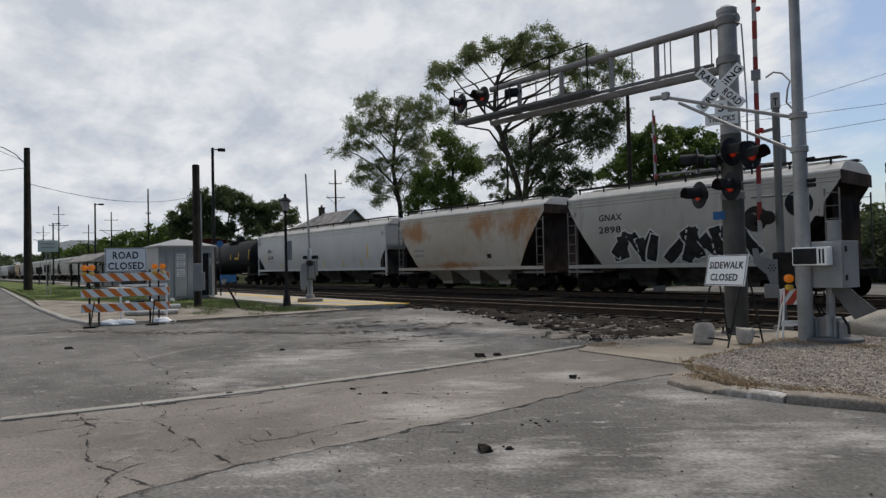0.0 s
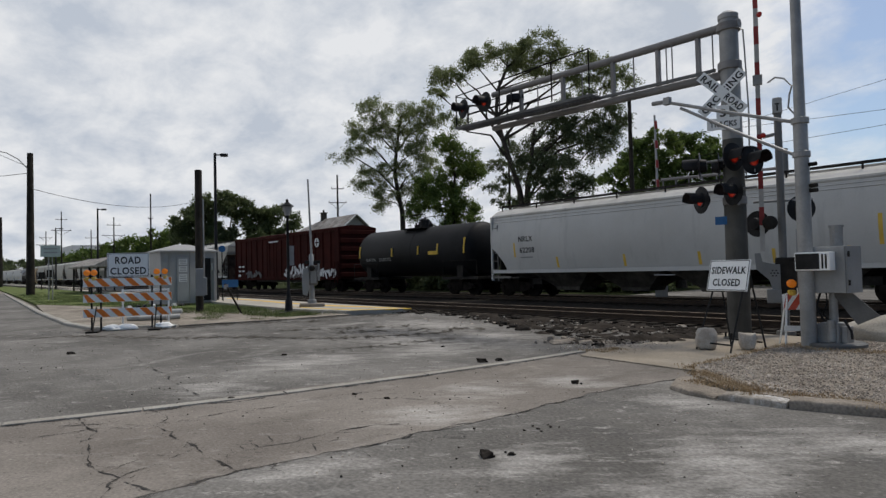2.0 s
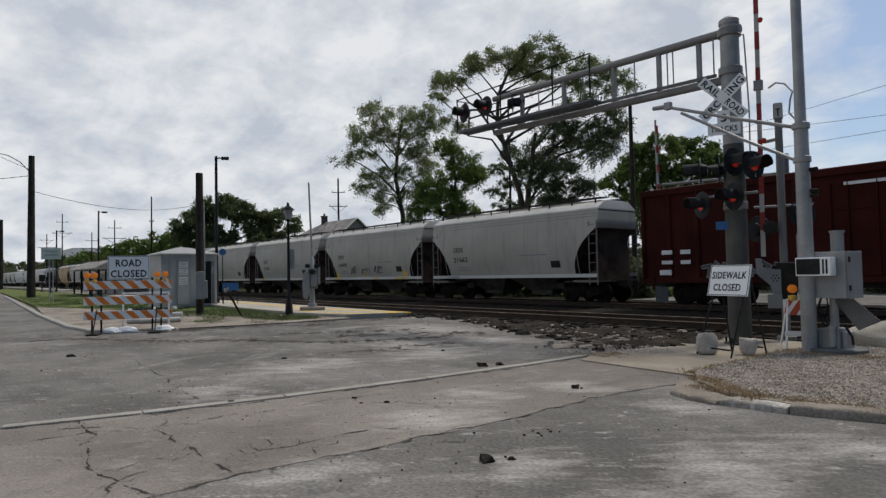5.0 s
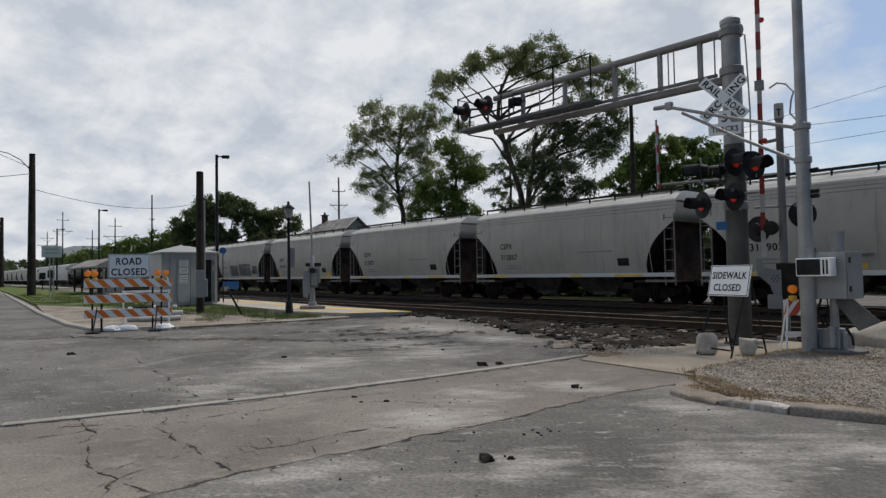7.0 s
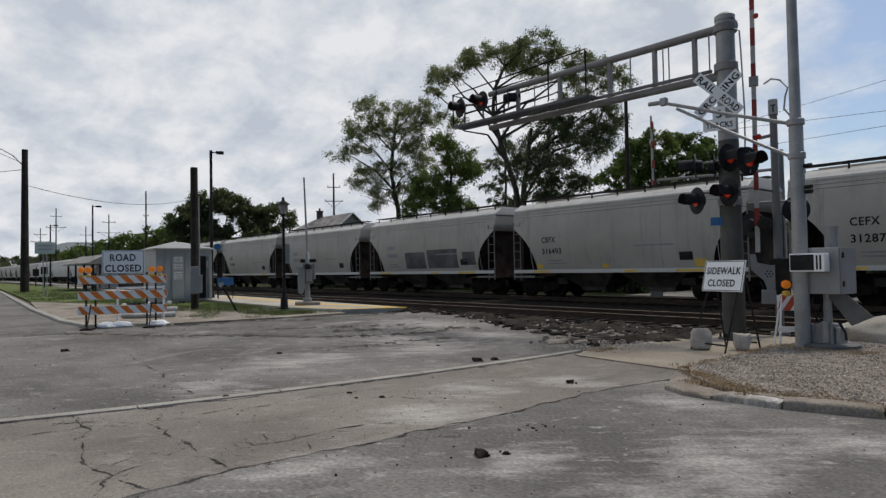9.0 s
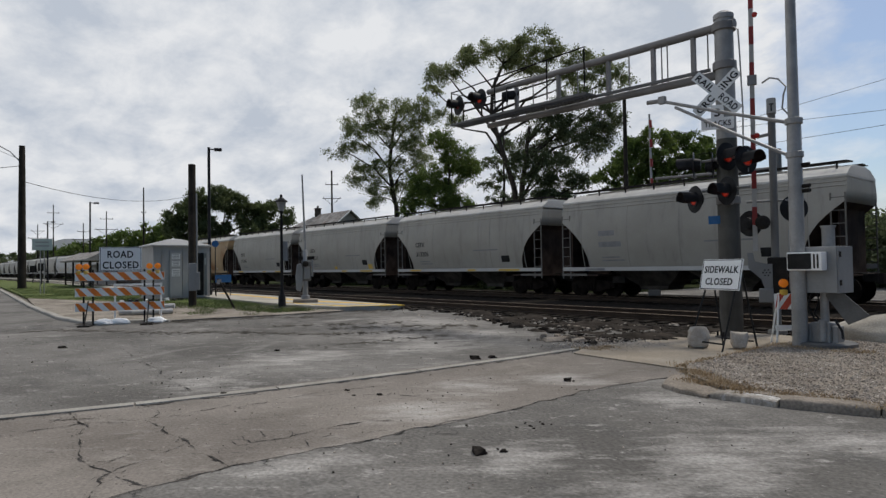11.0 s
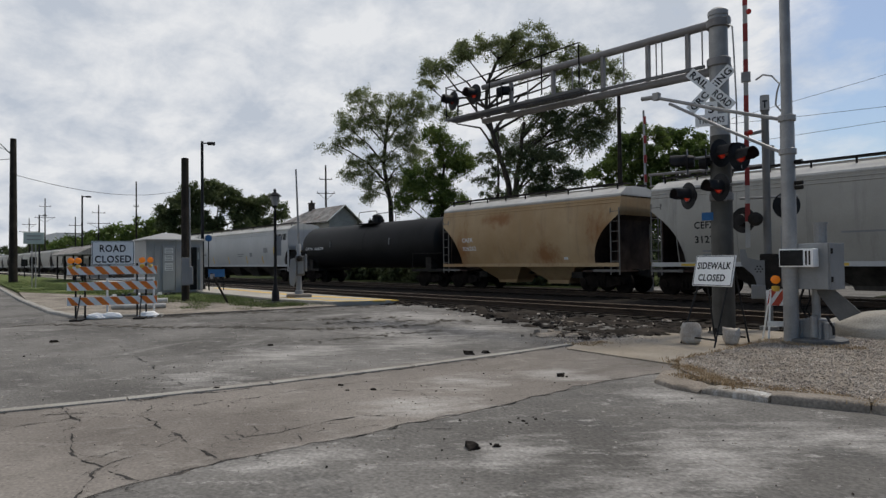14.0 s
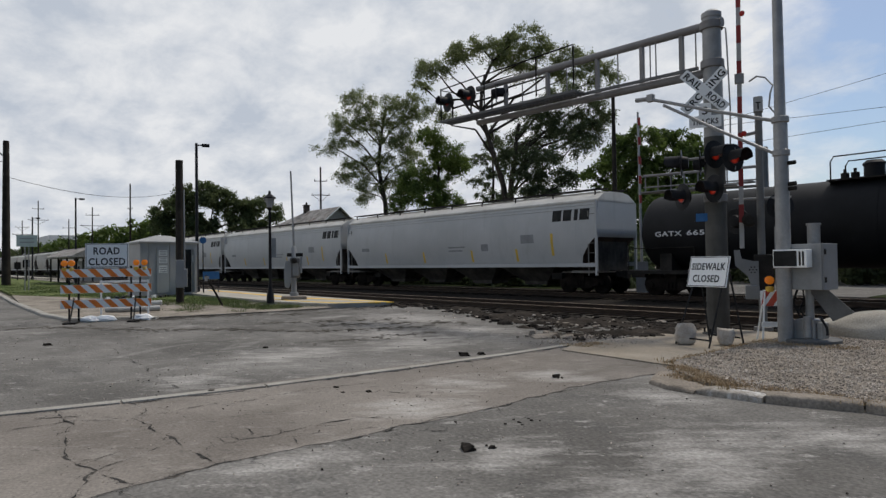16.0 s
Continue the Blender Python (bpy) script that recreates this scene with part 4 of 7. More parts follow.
    for x, z, w, hh in ((-h + 0.9, 2.0, 0.45, 0.16), (-h + 1.7, 2.0, 0.4, 0.16), (-h + 0.9, 1.62, 0.45, 0.14), (-h + 1.7, 1.62, 0.4, 0.14), (-2.0, 3.98, 1.7, 0.10), (-h + 0.8, 1.2, 0.5, 0.2)):
        bm = bmesh.new()
        box(bm, x, x + w, -1.595, -1.56, z, z + hh)
        part("marking", bm, M["paint_white"], car)
    sprayed_strokes(car, 0.9, 1.02, 4.6, 1.05, -1.585, M["paint_grey"], M["paint_white"], rnd, 9, 0.17)
    sprayed_strokes(car, 1.6, 1.0, 3.4, 0.5, -1.63, M["faded_pink"], M["paint_patch"], rnd, 7, 0.06)
    sprayed_strokes(car, 5.4, 1.0, 3.6, 0.75, -1.585, M["paint_grey"], M["paint_white"], rnd, 8, 0.13)
    sprayed_strokes(car, -6.8, 1.0, 3.2, 0.75, -1.585, M["paint_grey"], M["paint_patch"], rnd, 6, 0.10)
    return car


def sprayed_strokes(car, x, z, w, h, y, light, dark, rnd, count, thick, hug=False):
    """A row of interlocking sprayed zigzags, each dark with a pale rim; they spell nothing."""
    step = w / count

    def lay(points, width, depth):
        bm = bmesh.new()
        for k, ((ax, az), (bx, bz)) in enumerate(zip(points, points[1:])):
            far = math.hypot(bx - ax, bz - az)
            dx, dz = (bx - ax) / far, (bz - az) / far
            ax, az, bx, bz = ax - dx * width * 0.4, az - dz * width * 0.4, bx + dx * width * 0.4, bz + dz * width * 0.4
            rows = []
            for i in range(7):
                u = i / 6
                cx, cz, hw = ax + (bx - ax) * u, az + (bz - az) * u, width * (0.5 + 0.06 * math.sin(5 * u + k))
                row = []
                for sgn, back in ((1, 0), (-1, 0), (-1, 0.03), (1, 0.03)):
                    px, pz = cx - dz * hw * sgn, min(max(cz + dx * hw * sgn, z - 0.04), z + h + 0.12)
                    bow = 0.22 * (2 * (pz - 1.25) / 2.88 - 1.05) ** 2 if hug else 0.0
                    row.append(bm.verts.new((px, y - depth - 0.0004 * k + back + bow, pz)))
                rows.append(row)
            for p, q in zip(rows, rows[1:]):
                for m in range(4):
                    bm.faces.new((p[m], p[(m + 1) % 4], q[(m + 1) % 4], q[m]))
            bm.faces.new(list(reversed(rows[0]))), bm.faces.new(rows[-1])
        return bm

    for i in range(count):
        x0, lean, low, tall = x + i * step, rnd.uniform(-0.1, 0.25) * thick, z + h * rnd.uniform(0.06, 0.14), h * rnd.uniform(0.72, 0.86)
        turns, up = [], rnd.random() < 0.5
        for k in range(rnd.choice((4, 5, 6))):
            turns.append((rnd.uniform(0.0, 1.0) if k % 2 else 0.25 * k * rnd.uniform(0.6, 1.1), rnd.uniform(0.6, 1.0) if up else rnd.uniform(0.0, 0.4)))
            up = not up if rnd.random() < 0.75 else up
        turns = [p for p, q in zip(turns, turns[1:] + [(9, 9)]) if math.hypot(p[0] - q[0], p[1] - q[1]) > 0.15]
        pts = [(x0 + (a * 1.02 + rnd.uniform(-0.08, 0.08)) * step + lean * b, low + tall * (b + rnd.uniform(-0.05, 0.05))) for a, b in turns]
        part("sprayed_outline", lay(pts, thick * 1.35, 0.004 * i), light, car)
        part("sprayed_shape", lay(pts, thick, 0.004 * i + 0.0022), dark, car)


ROUND = [(1.2, 1.38), (1.7, 1.34), (2.2, 1.15), (2.6, 0.88), (2.95, 0.52), (3.2, 0.20), (3.35, 0.0), (5.0, 0.0)]
SLANT = [(1.2, 1.75), (1.5, 1.55), (3.7, 0.12), (3.8, 0.0), (5.0, 0.0)]
SHORT = [(1.2, 0.95), (1.7, 0.80), (2.35, 0.25), (2.5, 0.0), (5.0, 0.0)]
CARS = []      # (car, x of its middle when the clip begins)


def place(car, left, right):
    CARS.append((car, (left + right) / 2))


def make_train():
    ink, wht, yel, gry = M["ink"], M["paint_white"], M["yellow"], M["paint_grey"]

    def small(label, number="", patch=False, yellow=0):
        marks = [("bar", -4.4, 1.16, 1.0, 0.09, yel if yellow else gry), ("bar", 3.0, 1.6, 0.55, 0.32, ink), ("bar", 1.0, 2.2, 1.8, 0.06, gry), ("bar", -3.6, 1.55, 1.1, 0.06, gry), ("bar", -3.6, 1.68, 0.9, 0.06, gry)]
        marks += [("bar", x, 1.32, 0.03, 2.5, M["car_seam"]) for x in (-4.6, -2.3, 0.0, 2.25, 4.55)]
        if number:
            marks += [("text", -3.85, 2.55, 0.82, 0.36, number.split()[0], ink), ("text", -3.85, 2.02, 1.12, 0.36, number.split()[1], ink)]
        else:
            marks += [("bar", -3.7, 2.62, 0.8, 0.22, gry), ("bar", -3.7, 2.15, 1.1, 0.22, gry)]
        if yellow:
            marks += [("bar", 2.9, 1.16, 1.4, 0.09, yel), ("bar", 0.6, 1.16, 0.6, 0.09, yel)]
        if yellow == 2:
            marks += [("bar", 3.6, 1.34, 0.5, 0.30, yel), ("bar", -4.3, 1.34, 0.35, 0.24, yel), ("bar", -0.6, 1.34, 0.3, 0.18, yel)]
        if patch:
            marks += [("bar", -1.9, 1.45, 1.9, 0.95, M["paint_patch"]), ("bar", 0.2, 1.45, 2.6, 1.05, M["paint_patch"]), ("bar", 3.2, 1.6, 1.0, 0.7, M["paint_patch"])]
        return make_hopper(11.4, M["car_grey"], ROUND, 2, label, 1.28, 4.55, True, M["car_white"], marks)

    lead = make_hopper(14.6, M["car_end"], SLANT, 3, "dark grimy covered hopper car", marks=[("bar", -5.0, 2.2, 1.2, 0.3, gry)], dust=False)
    place(lead, -6.1, 8.5)
    lead2 = copy_thing(lead, Matrix())
    place(lead2, 9.7, 24.3)
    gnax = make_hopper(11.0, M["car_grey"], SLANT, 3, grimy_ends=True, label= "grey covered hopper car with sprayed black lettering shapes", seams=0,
                       marks=[("text", -3.75, 3.12, 1.15, 0.38, "GNAX", ink), ("text", -3.75, 2.60, 1.1, 0.38, "2898", ink)])
    rnd = random.Random(3)
    sprayed_strokes(gnax, -3.0, 1.30, 5.6, 1.30, -1.57, M["car_white"], ink, rnd, 7, 0.40, True)
    sprayed_strokes(gnax, 3.9, 2.7, 1.1, 0.75, -1.555, M["faded_pink"], M["car_grey"], rnd, 3, 0.08, True)
    place(gnax, -18.3, -7.3)
    place(make_hopper(11.6, M["car_rust"], SLANT, 3, grimy_ends=True, label= "pale covered hopper car with large orange rust patches", sill_paint=M["car_rust"], bay_paint=M["car_rust"],
                      marks=[("bar", -4.2, 2.2, 0.9, 0.1, gry), ("bar", -4.2, 1.9, 0.9, 0.1, gry), ("bar", 1.9, 1.7, 0.3, 0.22, ink)]), -31.3, -19.7)
    white = make_hopper(19.2, M["car_white"], SHORT, 4, "clean white long covered hopper car", 1.32, 4.45, True, M["car_white"], posts=True, marks=
                        [("text", -7.65, 2.70, 0.92, 0.36, "NRLX", ink), ("text", -7.6, 2.16, 0.95, 0.36, "62208", ink), ("bar", -8.0, 1.95, 0.1, 0.7, yel), ("bar", -7.6, 1.9, 0.8, 0.06, gry)] + [("bar", x, 1.4, 0.12, 0.5, yel) for x in (-5.4, -1.8, 1.5, 4.2, 6.5)] + [("bar", -0.3, 1.0, 0.9, 0.05, gry), ("bar", 7.4, 1.9, 0.12, 0.95, yel)])
    place(white, -51.8, -32.6)
    tank = make_tank(11.6, "black tank car with yellow bars and a railed platform", 1.5, [("text", -4.4, 2.05, 1.15, 0.27, "GATX", gry), ("text", -2.9, 2.05, 1.3, 0.27, "220272", gry),
                     ("bar", -5.2, 2.3, 0.1, 0.75, yel), ("bar", -1.5, 2.3, 0.1, 0.5, yel), ("bar", 1.15, 2.35, 0.1, 0.5, yel), ("bar", 2.2, 2.3, 0.85, 0.2, yel), ("bar", 2.95, 2.5, 0.1, 0.4, yel), ("bar", 5.2, 2.3, 0.1, 0.85, yel)])
    place(tank, -65.0, -53.4)
    place(make_boxcar(18.7, "dark red ribbed boxcar with sprayed white shapes"), -85.7, -67.0)
    plain = small("grey covered hopper car with rounded end cutouts")
    place(small("grey covered hopper car with rust smear and number", "CRDX 21662"), -99.3, -87.9)
    sprayed = small("grey covered hopper car with dark sprayed marks", "CBFX 316903", yellow=2)
    for x, z, w, h in ((-2.2, 1.5, 0.10, 0.45), (-1.95, 1.55, 0.10, 0.5), (-2.15, 1.6, 0.35, 0.09), (-0.9, 1.5, 0.1, 0.35), (-0.6, 1.75, 0.5, 0.09), (0.6, 1.6, 0.12, 0.4), (0.95, 1.5, 0.10, 0.5), (1.2, 1.5, 0.3, 0.09), (1.2, 1.85, 0.28, 0.09)):
        part("sprayed_line", prism(bmesh.new(), [(x, z), (x + w, z + 0.03), (x + w + h * 0.3, z + h), (x + h * 0.3, z + h - 0.03)], -1.535, -1.50), M["paint_patch"], sprayed)
    place(sprayed, -111.7, -100.3)
    place(small("grey covered hopper car with yellow sill blocks", "CEFX 312857", yellow=1), -124.1, -112.7)
    place(small("grey covered hopper car with yellow sill blocks and number", "CEFX 312873", yellow=1), -136.8, -125.4)
    place(small("grey covered hopper car with yellow squares", "CBFX 316493", yellow=2), -149.5, -138.1)
    place(small("grey covered hopper car with dark painted-over patches", patch=True, yellow=1), -162.2, -150.8)
    place(plain, -174.8, -163.4)
    place(small("grey covered hopper car with black number and sill blocks", "CEFX 313206", yellow=1), -187.4, -176.0)
    place(small("grey covered hopper car with one yellow square", "CBFX 316511", yellow=2), -200.1, -188.7)
    place(small("grey covered hopper car with black number and grime", "CEFX 312765", yellow=1), -212.7, -201.3)
    tan = make_hopper(11.2, M["car_tan"], ROUND, 2, "tan covered hopper car with brown rust stains", 1.28, 4.55, True, M["car_tan"], bay_paint=M["car_tan"], marks=
                      [("text", -4.0, 2.42, 0.8, 0.30, "CAEX", wht), ("text", -4.0, 1.98, 1.0, 0.30, "326262", wht), ("bar", 2.6, 1.45, 0.22, 0.12, wht)])
    place(tan, -225.3, -214.1)
    tank2 = make_tank(16.0, "long black tank car with faint lettering", 1.48, [("text", -7.0, 2.35, 1.1, 0.26, "GATX", wht), ("text", -5.7, 2.35, 1.2, 0.26, "66559", wht)]
                      + [("bar", x, 2.5, 0.05, 0.4, gry) for x in (-3.6, 3.3)])
    place(tank2, -241.7, -225.7)
    gatx = make_hopper(19.4, M["car_gatx"], SHORT, 4, "light grey long covered hopper car with a black emblem", 1.32, 4.45, True, M["car_gatx"], posts=True, marks=
                       [("bar", 7.3, 3.22, 0.5, 0.50, ink), ("bar", 7.9, 3.22, 0.45, 0.50, ink), ("bar", 8.5, 3.22, 0.2, 0.50, ink), ("bar", 8.8, 3.22, 0.5, 0.50, ink), ("bar", -8.0, 2.2, 0.8, 0.2, gry),
                        ("bar", 0.2, 2.2, 1.3, 0.08, gry), ("bar", 0.2, 2.02, 1.1, 0.08, gry), ("bar", 2.7, 2.0, 0.5, 0.35, gry), ("bar", 5.4, 2.3, 0.8, 0.4, gry)]
                       + [("bar", x, 1.45, 0.14, 0.6, yel) for x in (-5.6, -2.0, 1.9, 5.0)] + [("bar", 7.2, 1.7, 0.14, 1.0, yel)])
    place(gatx, -262.8, -243.4)
    place(copy_thing(gatx, Matrix()), -283.0, -263.6)
    place(copy_thing(gatx, Matrix()), -303.2, -283.8)
    left = -316.0
    while left > -560:
        place(copy_thing(plain, Matrix()), left, left + 11.4)
        left -= 12.7


make_train()


# ---- trees ----
def make_tree(name, label, at, turn, lobes, leaf, leaves, leaf_size, trunk_r, seed, trunk_top=0.45, lean=0.0, stem=None, spray=0.9, droop=0.35):
    """lobes: (across, height, half width, half height) of the masses of the crown; stem: (across, height) up the trunk."""
    rnd = random.Random(seed)
    g = np.random.default_rng(seed)
    tree = thing(name, label, "tree", pose(at[0], at[1], 0, 0, 0, turn))
    top = max(z + h for _, z, _, h in lobes)
    bm = bmesh.new()
    if stem:
        zs, xs = [p[1] for p in stem], [p[0] for p in stem]
        stem = [Vector((float(np.interp(z, zs, xs)) + rnd.uniform(-0.08, 0.08), rnd.uniform(-0.2, 0.2), z)) for z in np.linspace(-0.1, zs[-1], 10)]
    else:
        stem = [Vector((0, 0, -0.1))] + [Vector((lean * (k / 6) ** 1.5 + rnd.uniform(-0.15, 0.15), rnd.uniform(-0.2, 0.2), top * trunk_top * k / 6)) for k in range(1, 7)]
    k = len(stem) - 1
    for i in range(k):
        tube(bm, stem[i], stem[i + 1], trunk_r * (1 - 0.66 * i / k), trunk_r * (1 - 0.66 * (i + 1) / k), 9)
    quads = []
    area = [w * h for _, _, w, h in lobes]
    for (x, z, w, h), a in zip(lobes, area):
        z -= 0.25
        deep = max(w * 0.9, 0.8)
        c = Vector((x, rnd.uniform(-1.4, 1.4), z))
        # a limb leaves the trunk well below its mass and bends up to it
        want = z - 0.55 * abs(x - stem[k // 2].x) - 0.8
        fork = min(stem[2:], key=lambda p: abs(p.z - want))
        span = (c - fork).length
        r = min(trunk_r * 0.38, 0.04 + 0.012 * span)
        one = fork.lerp(c, 0.4) + Vector((rnd.uniform(-0.12, 0.12), rnd.uniform(-0.12, 0.12), rnd.uniform(-0.02, 0.18))) * span
        mid = fork.lerp(c, 0.75) + Vector((rnd.uniform(-0.06, 0.06), rnd.uniform(-0.08, 0.08), rnd.uniform(-0.03, 0.06))) * span
        tube(bm, fork, one, r, r * 0.72, 7), tube(bm, one, mid, r * 0.72, r * 0.45, 6), tube(bm, mid, c, r * 0.45, r * 0.2, 6)
        size = min(spray, 0.8 * max(w, h))
        count = max(10, int(9.0 * a / (size * size)))
        total = max(count * 6, int(leaves * a / sum(area)))
        for i in range(count):
            d = Vector((rnd.gauss(0, 1), rnd.gauss(0, 1), rnd.gauss(0, 1))).normalized() * rnd.uniform(0.25, 1.0) ** 0.6
            p = c + Vector((d.x * w, d.y * deep, d.z * h))
            if i % 4 == 0:
                tube(bm, c.lerp(mid, 0.3 + 0.4 * rnd.random()), p, max(0.018, r * 0.2), 0.012, 4, False)
            # twigs fan out and droop, leaves sit along them
            per = total // count
            twigs = 9
            which = g.integers(0, twigs, per)
            way = g.normal(0, 1, (twigs, 3)) * (1, 1, 0.55) + np.array((d.x, d.y, 0.35 * d.z)) * 0.9
            way /= np.linalg.norm(way, axis=1)[:, None]
            long = size * g.uniform(0.55, 1.15, twigs)
            u = g.uniform(0.05, 1.0, per)
            pts = np.array(p) + way[which] * (u * long[which])[:, None] + g.uniform(-1, 1, (per, 3)) * 0.26 * size
            pts[:, 2] -= droop * u * u * long[which]
            e1 = g.normal(0, 1, (per, 3)) + (0, 0, -0.7); e1 /= np.linalg.norm(e1, axis=1)[:, None]
            e2 = np.cross(e1, g.normal(0, 1, (per, 3))); e2 /= np.linalg.norm(e2, axis=1)[:, None]
            ls = leaf_size * g.uniform(0.6, 1.3, (per, 1))
            quads.append(np.stack([pts - e1 * ls, pts + e2 * ls * 0.42, pts + e1 * ls, pts - e2 * ls * 0.42], 1).reshape(-1, 3))
    part("trunk", bm, M["bark"], tree, smooth=True)
    verts = np.concatenate(quads)
    me = bpy.data.meshes.new("crown")
    me.from_pydata(verts.tolist(), [], np.arange(len(verts)).reshape(-1, 4).tolist())
    me.materials.append(leaf)
    part("crown", me, leaf, tree)
    return tree


def make_trees():
    make_tree("locust_tree", "tall airy locust tree with drooping green crown", (-55.8, 40.0), 54.3,
              [(-2.1, 19.4, 1.8, 1.0), (0.5, 19.7, 2.1, 0.9), (3.0, 19.2, 1.6, 1.1), (-3.5, 18.0, 1.9, 0.9), (-5.5, 14.6, 1.1, 0.8), (-3.9, 16.4, 1.6, 0.8), (-1.3, 17.4, 1.8, 1.1), (1.7, 17.4, 2.1, 1.2),
               (4.0, 18.3, 1.1, 0.9), (-2.9, 15.3, 1.4, 0.7), (-3.1, 11.8, 1.7, 1.6), (-1.5, 9.7, 1.4, 1.4), (-0.1, 12.8, 1.8, 1.2), (1.3, 10.4, 1.2, 1.4), (2.6, 15.4, 1.6, 1.1), (3.4, 13.4, 1.5, 1.2), (0.8, 15.3, 1.4, 0.9), (2.4, 11.8, 1.3, 1.0)], M["leaf"], 54000, 0.094, 0.36, 11, stem=[(0.9, 0), (0.5, 8), (-0.2, 12.5), (0.1, 16), (0.6, 18.5)])
    make_tree("young_tree", "bright green leafy tree behind the train", (-47.2, 40.8), 50.0,
              [(-0.9, 14.0, 1.4, 1.1), (0.9, 12.6, 1.8, 1.3), (0.0, 10.8, 2.2, 1.4), (2.2, 11.4, 1.1, 1.0), (-1.0, 8.6, 1.9, 1.3), (1.2, 8.2, 1.5, 1.1), (-3.1, 9.9, 1.3, 1.8), (-3.9, 8.0, 1.2, 1.0), (0.2, 6.2, 2.4, 1.6)], M["leaf_bright"], 46000, 0.11, 0.25, 12, 0.85)
    make_tree("locust_tree", "tall leaning locust tree with thin flat crown", (-36.8, 38.0), 44.0,
              [(-2.1, 20.3, 1.6, 0.8), (0.1, 20.0, 1.6, 1.0), (2.5, 20.3, 1.6, 0.8), (4.1, 19.5, 1.5, 0.8), (1.4, 19.0, 1.6, 0.7), (-3.2, 19.5, 0.8, 0.7), (-5.4, 18.3, 1.3, 0.7), (-6.2, 17.3, 0.6, 0.6), (-4.0, 18.5, 1.1, 0.5),
               (-4.6, 14.5, 1.2, 0.5), (6.2, 19.0, 1.3, 0.7), (7.5, 18.3, 1.2, 0.7), (9.0, 17.0, 1.2, 0.9), (6.1, 17.4, 1.3, 0.8), (2.7, 18.1, 1.1, 0.7)], M["leaf"], 42000, 0.09, 0.34, 13,
              stem=[(1.9, 0), (0.9, 7.4), (-0.6, 12.8), (-1.1, 14.5), (-0.8, 16.6), (0.1, 18.6)])
    make_tree("locust_tree", "locust tree with dense hanging foliage", (-34.0, 39.5), 42.0,
              [(1.1, 12.7, 1.5, 1.1), (2.9, 13.1, 1.5, 1.1), (4.6, 12.8, 1.3, 1.2), (5.7, 13.5, 0.9, 1.0), (3.6, 11.5, 1.3, 0.8), (-0.5, 12.0, 1.2, 1.3), (0.5, 10.1, 1.8, 1.2), (-0.6, 8.3, 1.5, 1.1), (1.5, 8.7, 1.5, 1.1), (3.0, 8.4, 0.8, 0.8),
               (-1.6, 10.7, 0.6, 1.5), (0.6, 6.4, 2.2, 1.4), (0.3, 14.4, 1.5, 1.0), (2.2, 15.2, 1.5, 1.0), (4.4, 15.0, 1.5, 0.9)], M["leaf_dark"], 58000, 0.092, 0.40, 14, stem=[(-1.9, 0), (-1.7, 7.5), (-1.0, 13.0)])
    make_tree("pine_tree", "thin open pine with bare gaps", (-49.7, 50.0), 44.8,
              [(0.8, 15.4, 1.4, 0.7), (-0.3, 13.3, 1.4, 0.6), (1.1, 11.8, 1.4, 0.6), (-0.7, 10.8, 1.2, 0.5), (0.8, 16.5, 0.5, 0.9), (2.2, 13.2, 0.7, 1.0), (0.6, 9.2, 1.6, 0.7)], M["leaf_dark"], 11000, 0.11, 0.22, 15, stem=[(0.8, 0), (0.8, 16.8)], spray=0.6)
    make_tree("maple_tree", "dense dark green maple behind the crossing", (-22.9, 40.0), 29.8,
              [(-3.4, 9.3, 0.8, 0.8), (-2.2, 10.1, 0.8, 0.7), (-0.9, 10.4, 0.9, 0.7), (0.4, 10.4, 0.9, 0.7), (1.6, 10.0, 0.9, 0.8), (-2.6, 8.7, 1.5, 0.8), (-0.4, 8.9, 1.6, 1.0), (1.4, 8.8, 1.4, 1.0), (2.7, 9.2, 0.6, 0.8), (-4.4, 8.0, 0.8, 0.7),
               (-1.6, 7.4, 2.4, 1.1), (1.8, 7.3, 2.2, 1.1), (0, 5.4, 4.0, 1.6)], M["leaf_bright"], 60000, 0.115, 0.4, 16, spray=0.55)
    make_tree("oak_tree", "broad round dark green tree by the tracks", (-118.0, 45.0), 69.1,
              [(-7.2, 12.2, 2.8, 2.2), (-4.2, 14.6, 3.1, 2.2), (-0.5, 15.8, 3.2, 1.8), (2.1, 14.2, 3.2, 2.4), (4.8, 12.3, 3.3, 2.5), (8.6, 13.3, 3.2, 1.6), (11.9, 11.8, 1.7, 1.5), (-7.2, 8.9, 3.1, 1.9), (-2.1, 10.0, 4.2, 2.8), (6.4, 9.8, 3.8, 1.7), (0, 5.5, 8, 3)],
              M["leaf_oak"], 70000, 0.24, 0.6, 17, spray=1.3)
    make_tree("hedge", "far row of green bushes along the line", (-235.2, 60.0), 75.7,
              [(-0.8, 12.5, 10.8, 3.0), (6.4, 14.5, 6.5, 3.9), (-7.8, 9.7, 8.7, 2.2), (-17.0, 9.0, 9.8, 2.0), (0, 6, 16, 4)], M["leaf_bright"], 12000, 0.7, 0.6, 18, spray=2.5)
    for i, x in enumerate((-62, -47, -33, -27, -5, 4)):
        make_tree("shrub", "dark green shrub beyond the tracks", (x, 36.5 + (i % 3) * 1.5), 45, [(-2.2, 1.5, 2.4, 1.5), (0.4, 2.1, 2.4, 1.9), (2.8, 1.4, 2.2, 1.4)], M["leaf_dark"], 2600, 0.2, 0.1, 40 + i, 0.3)
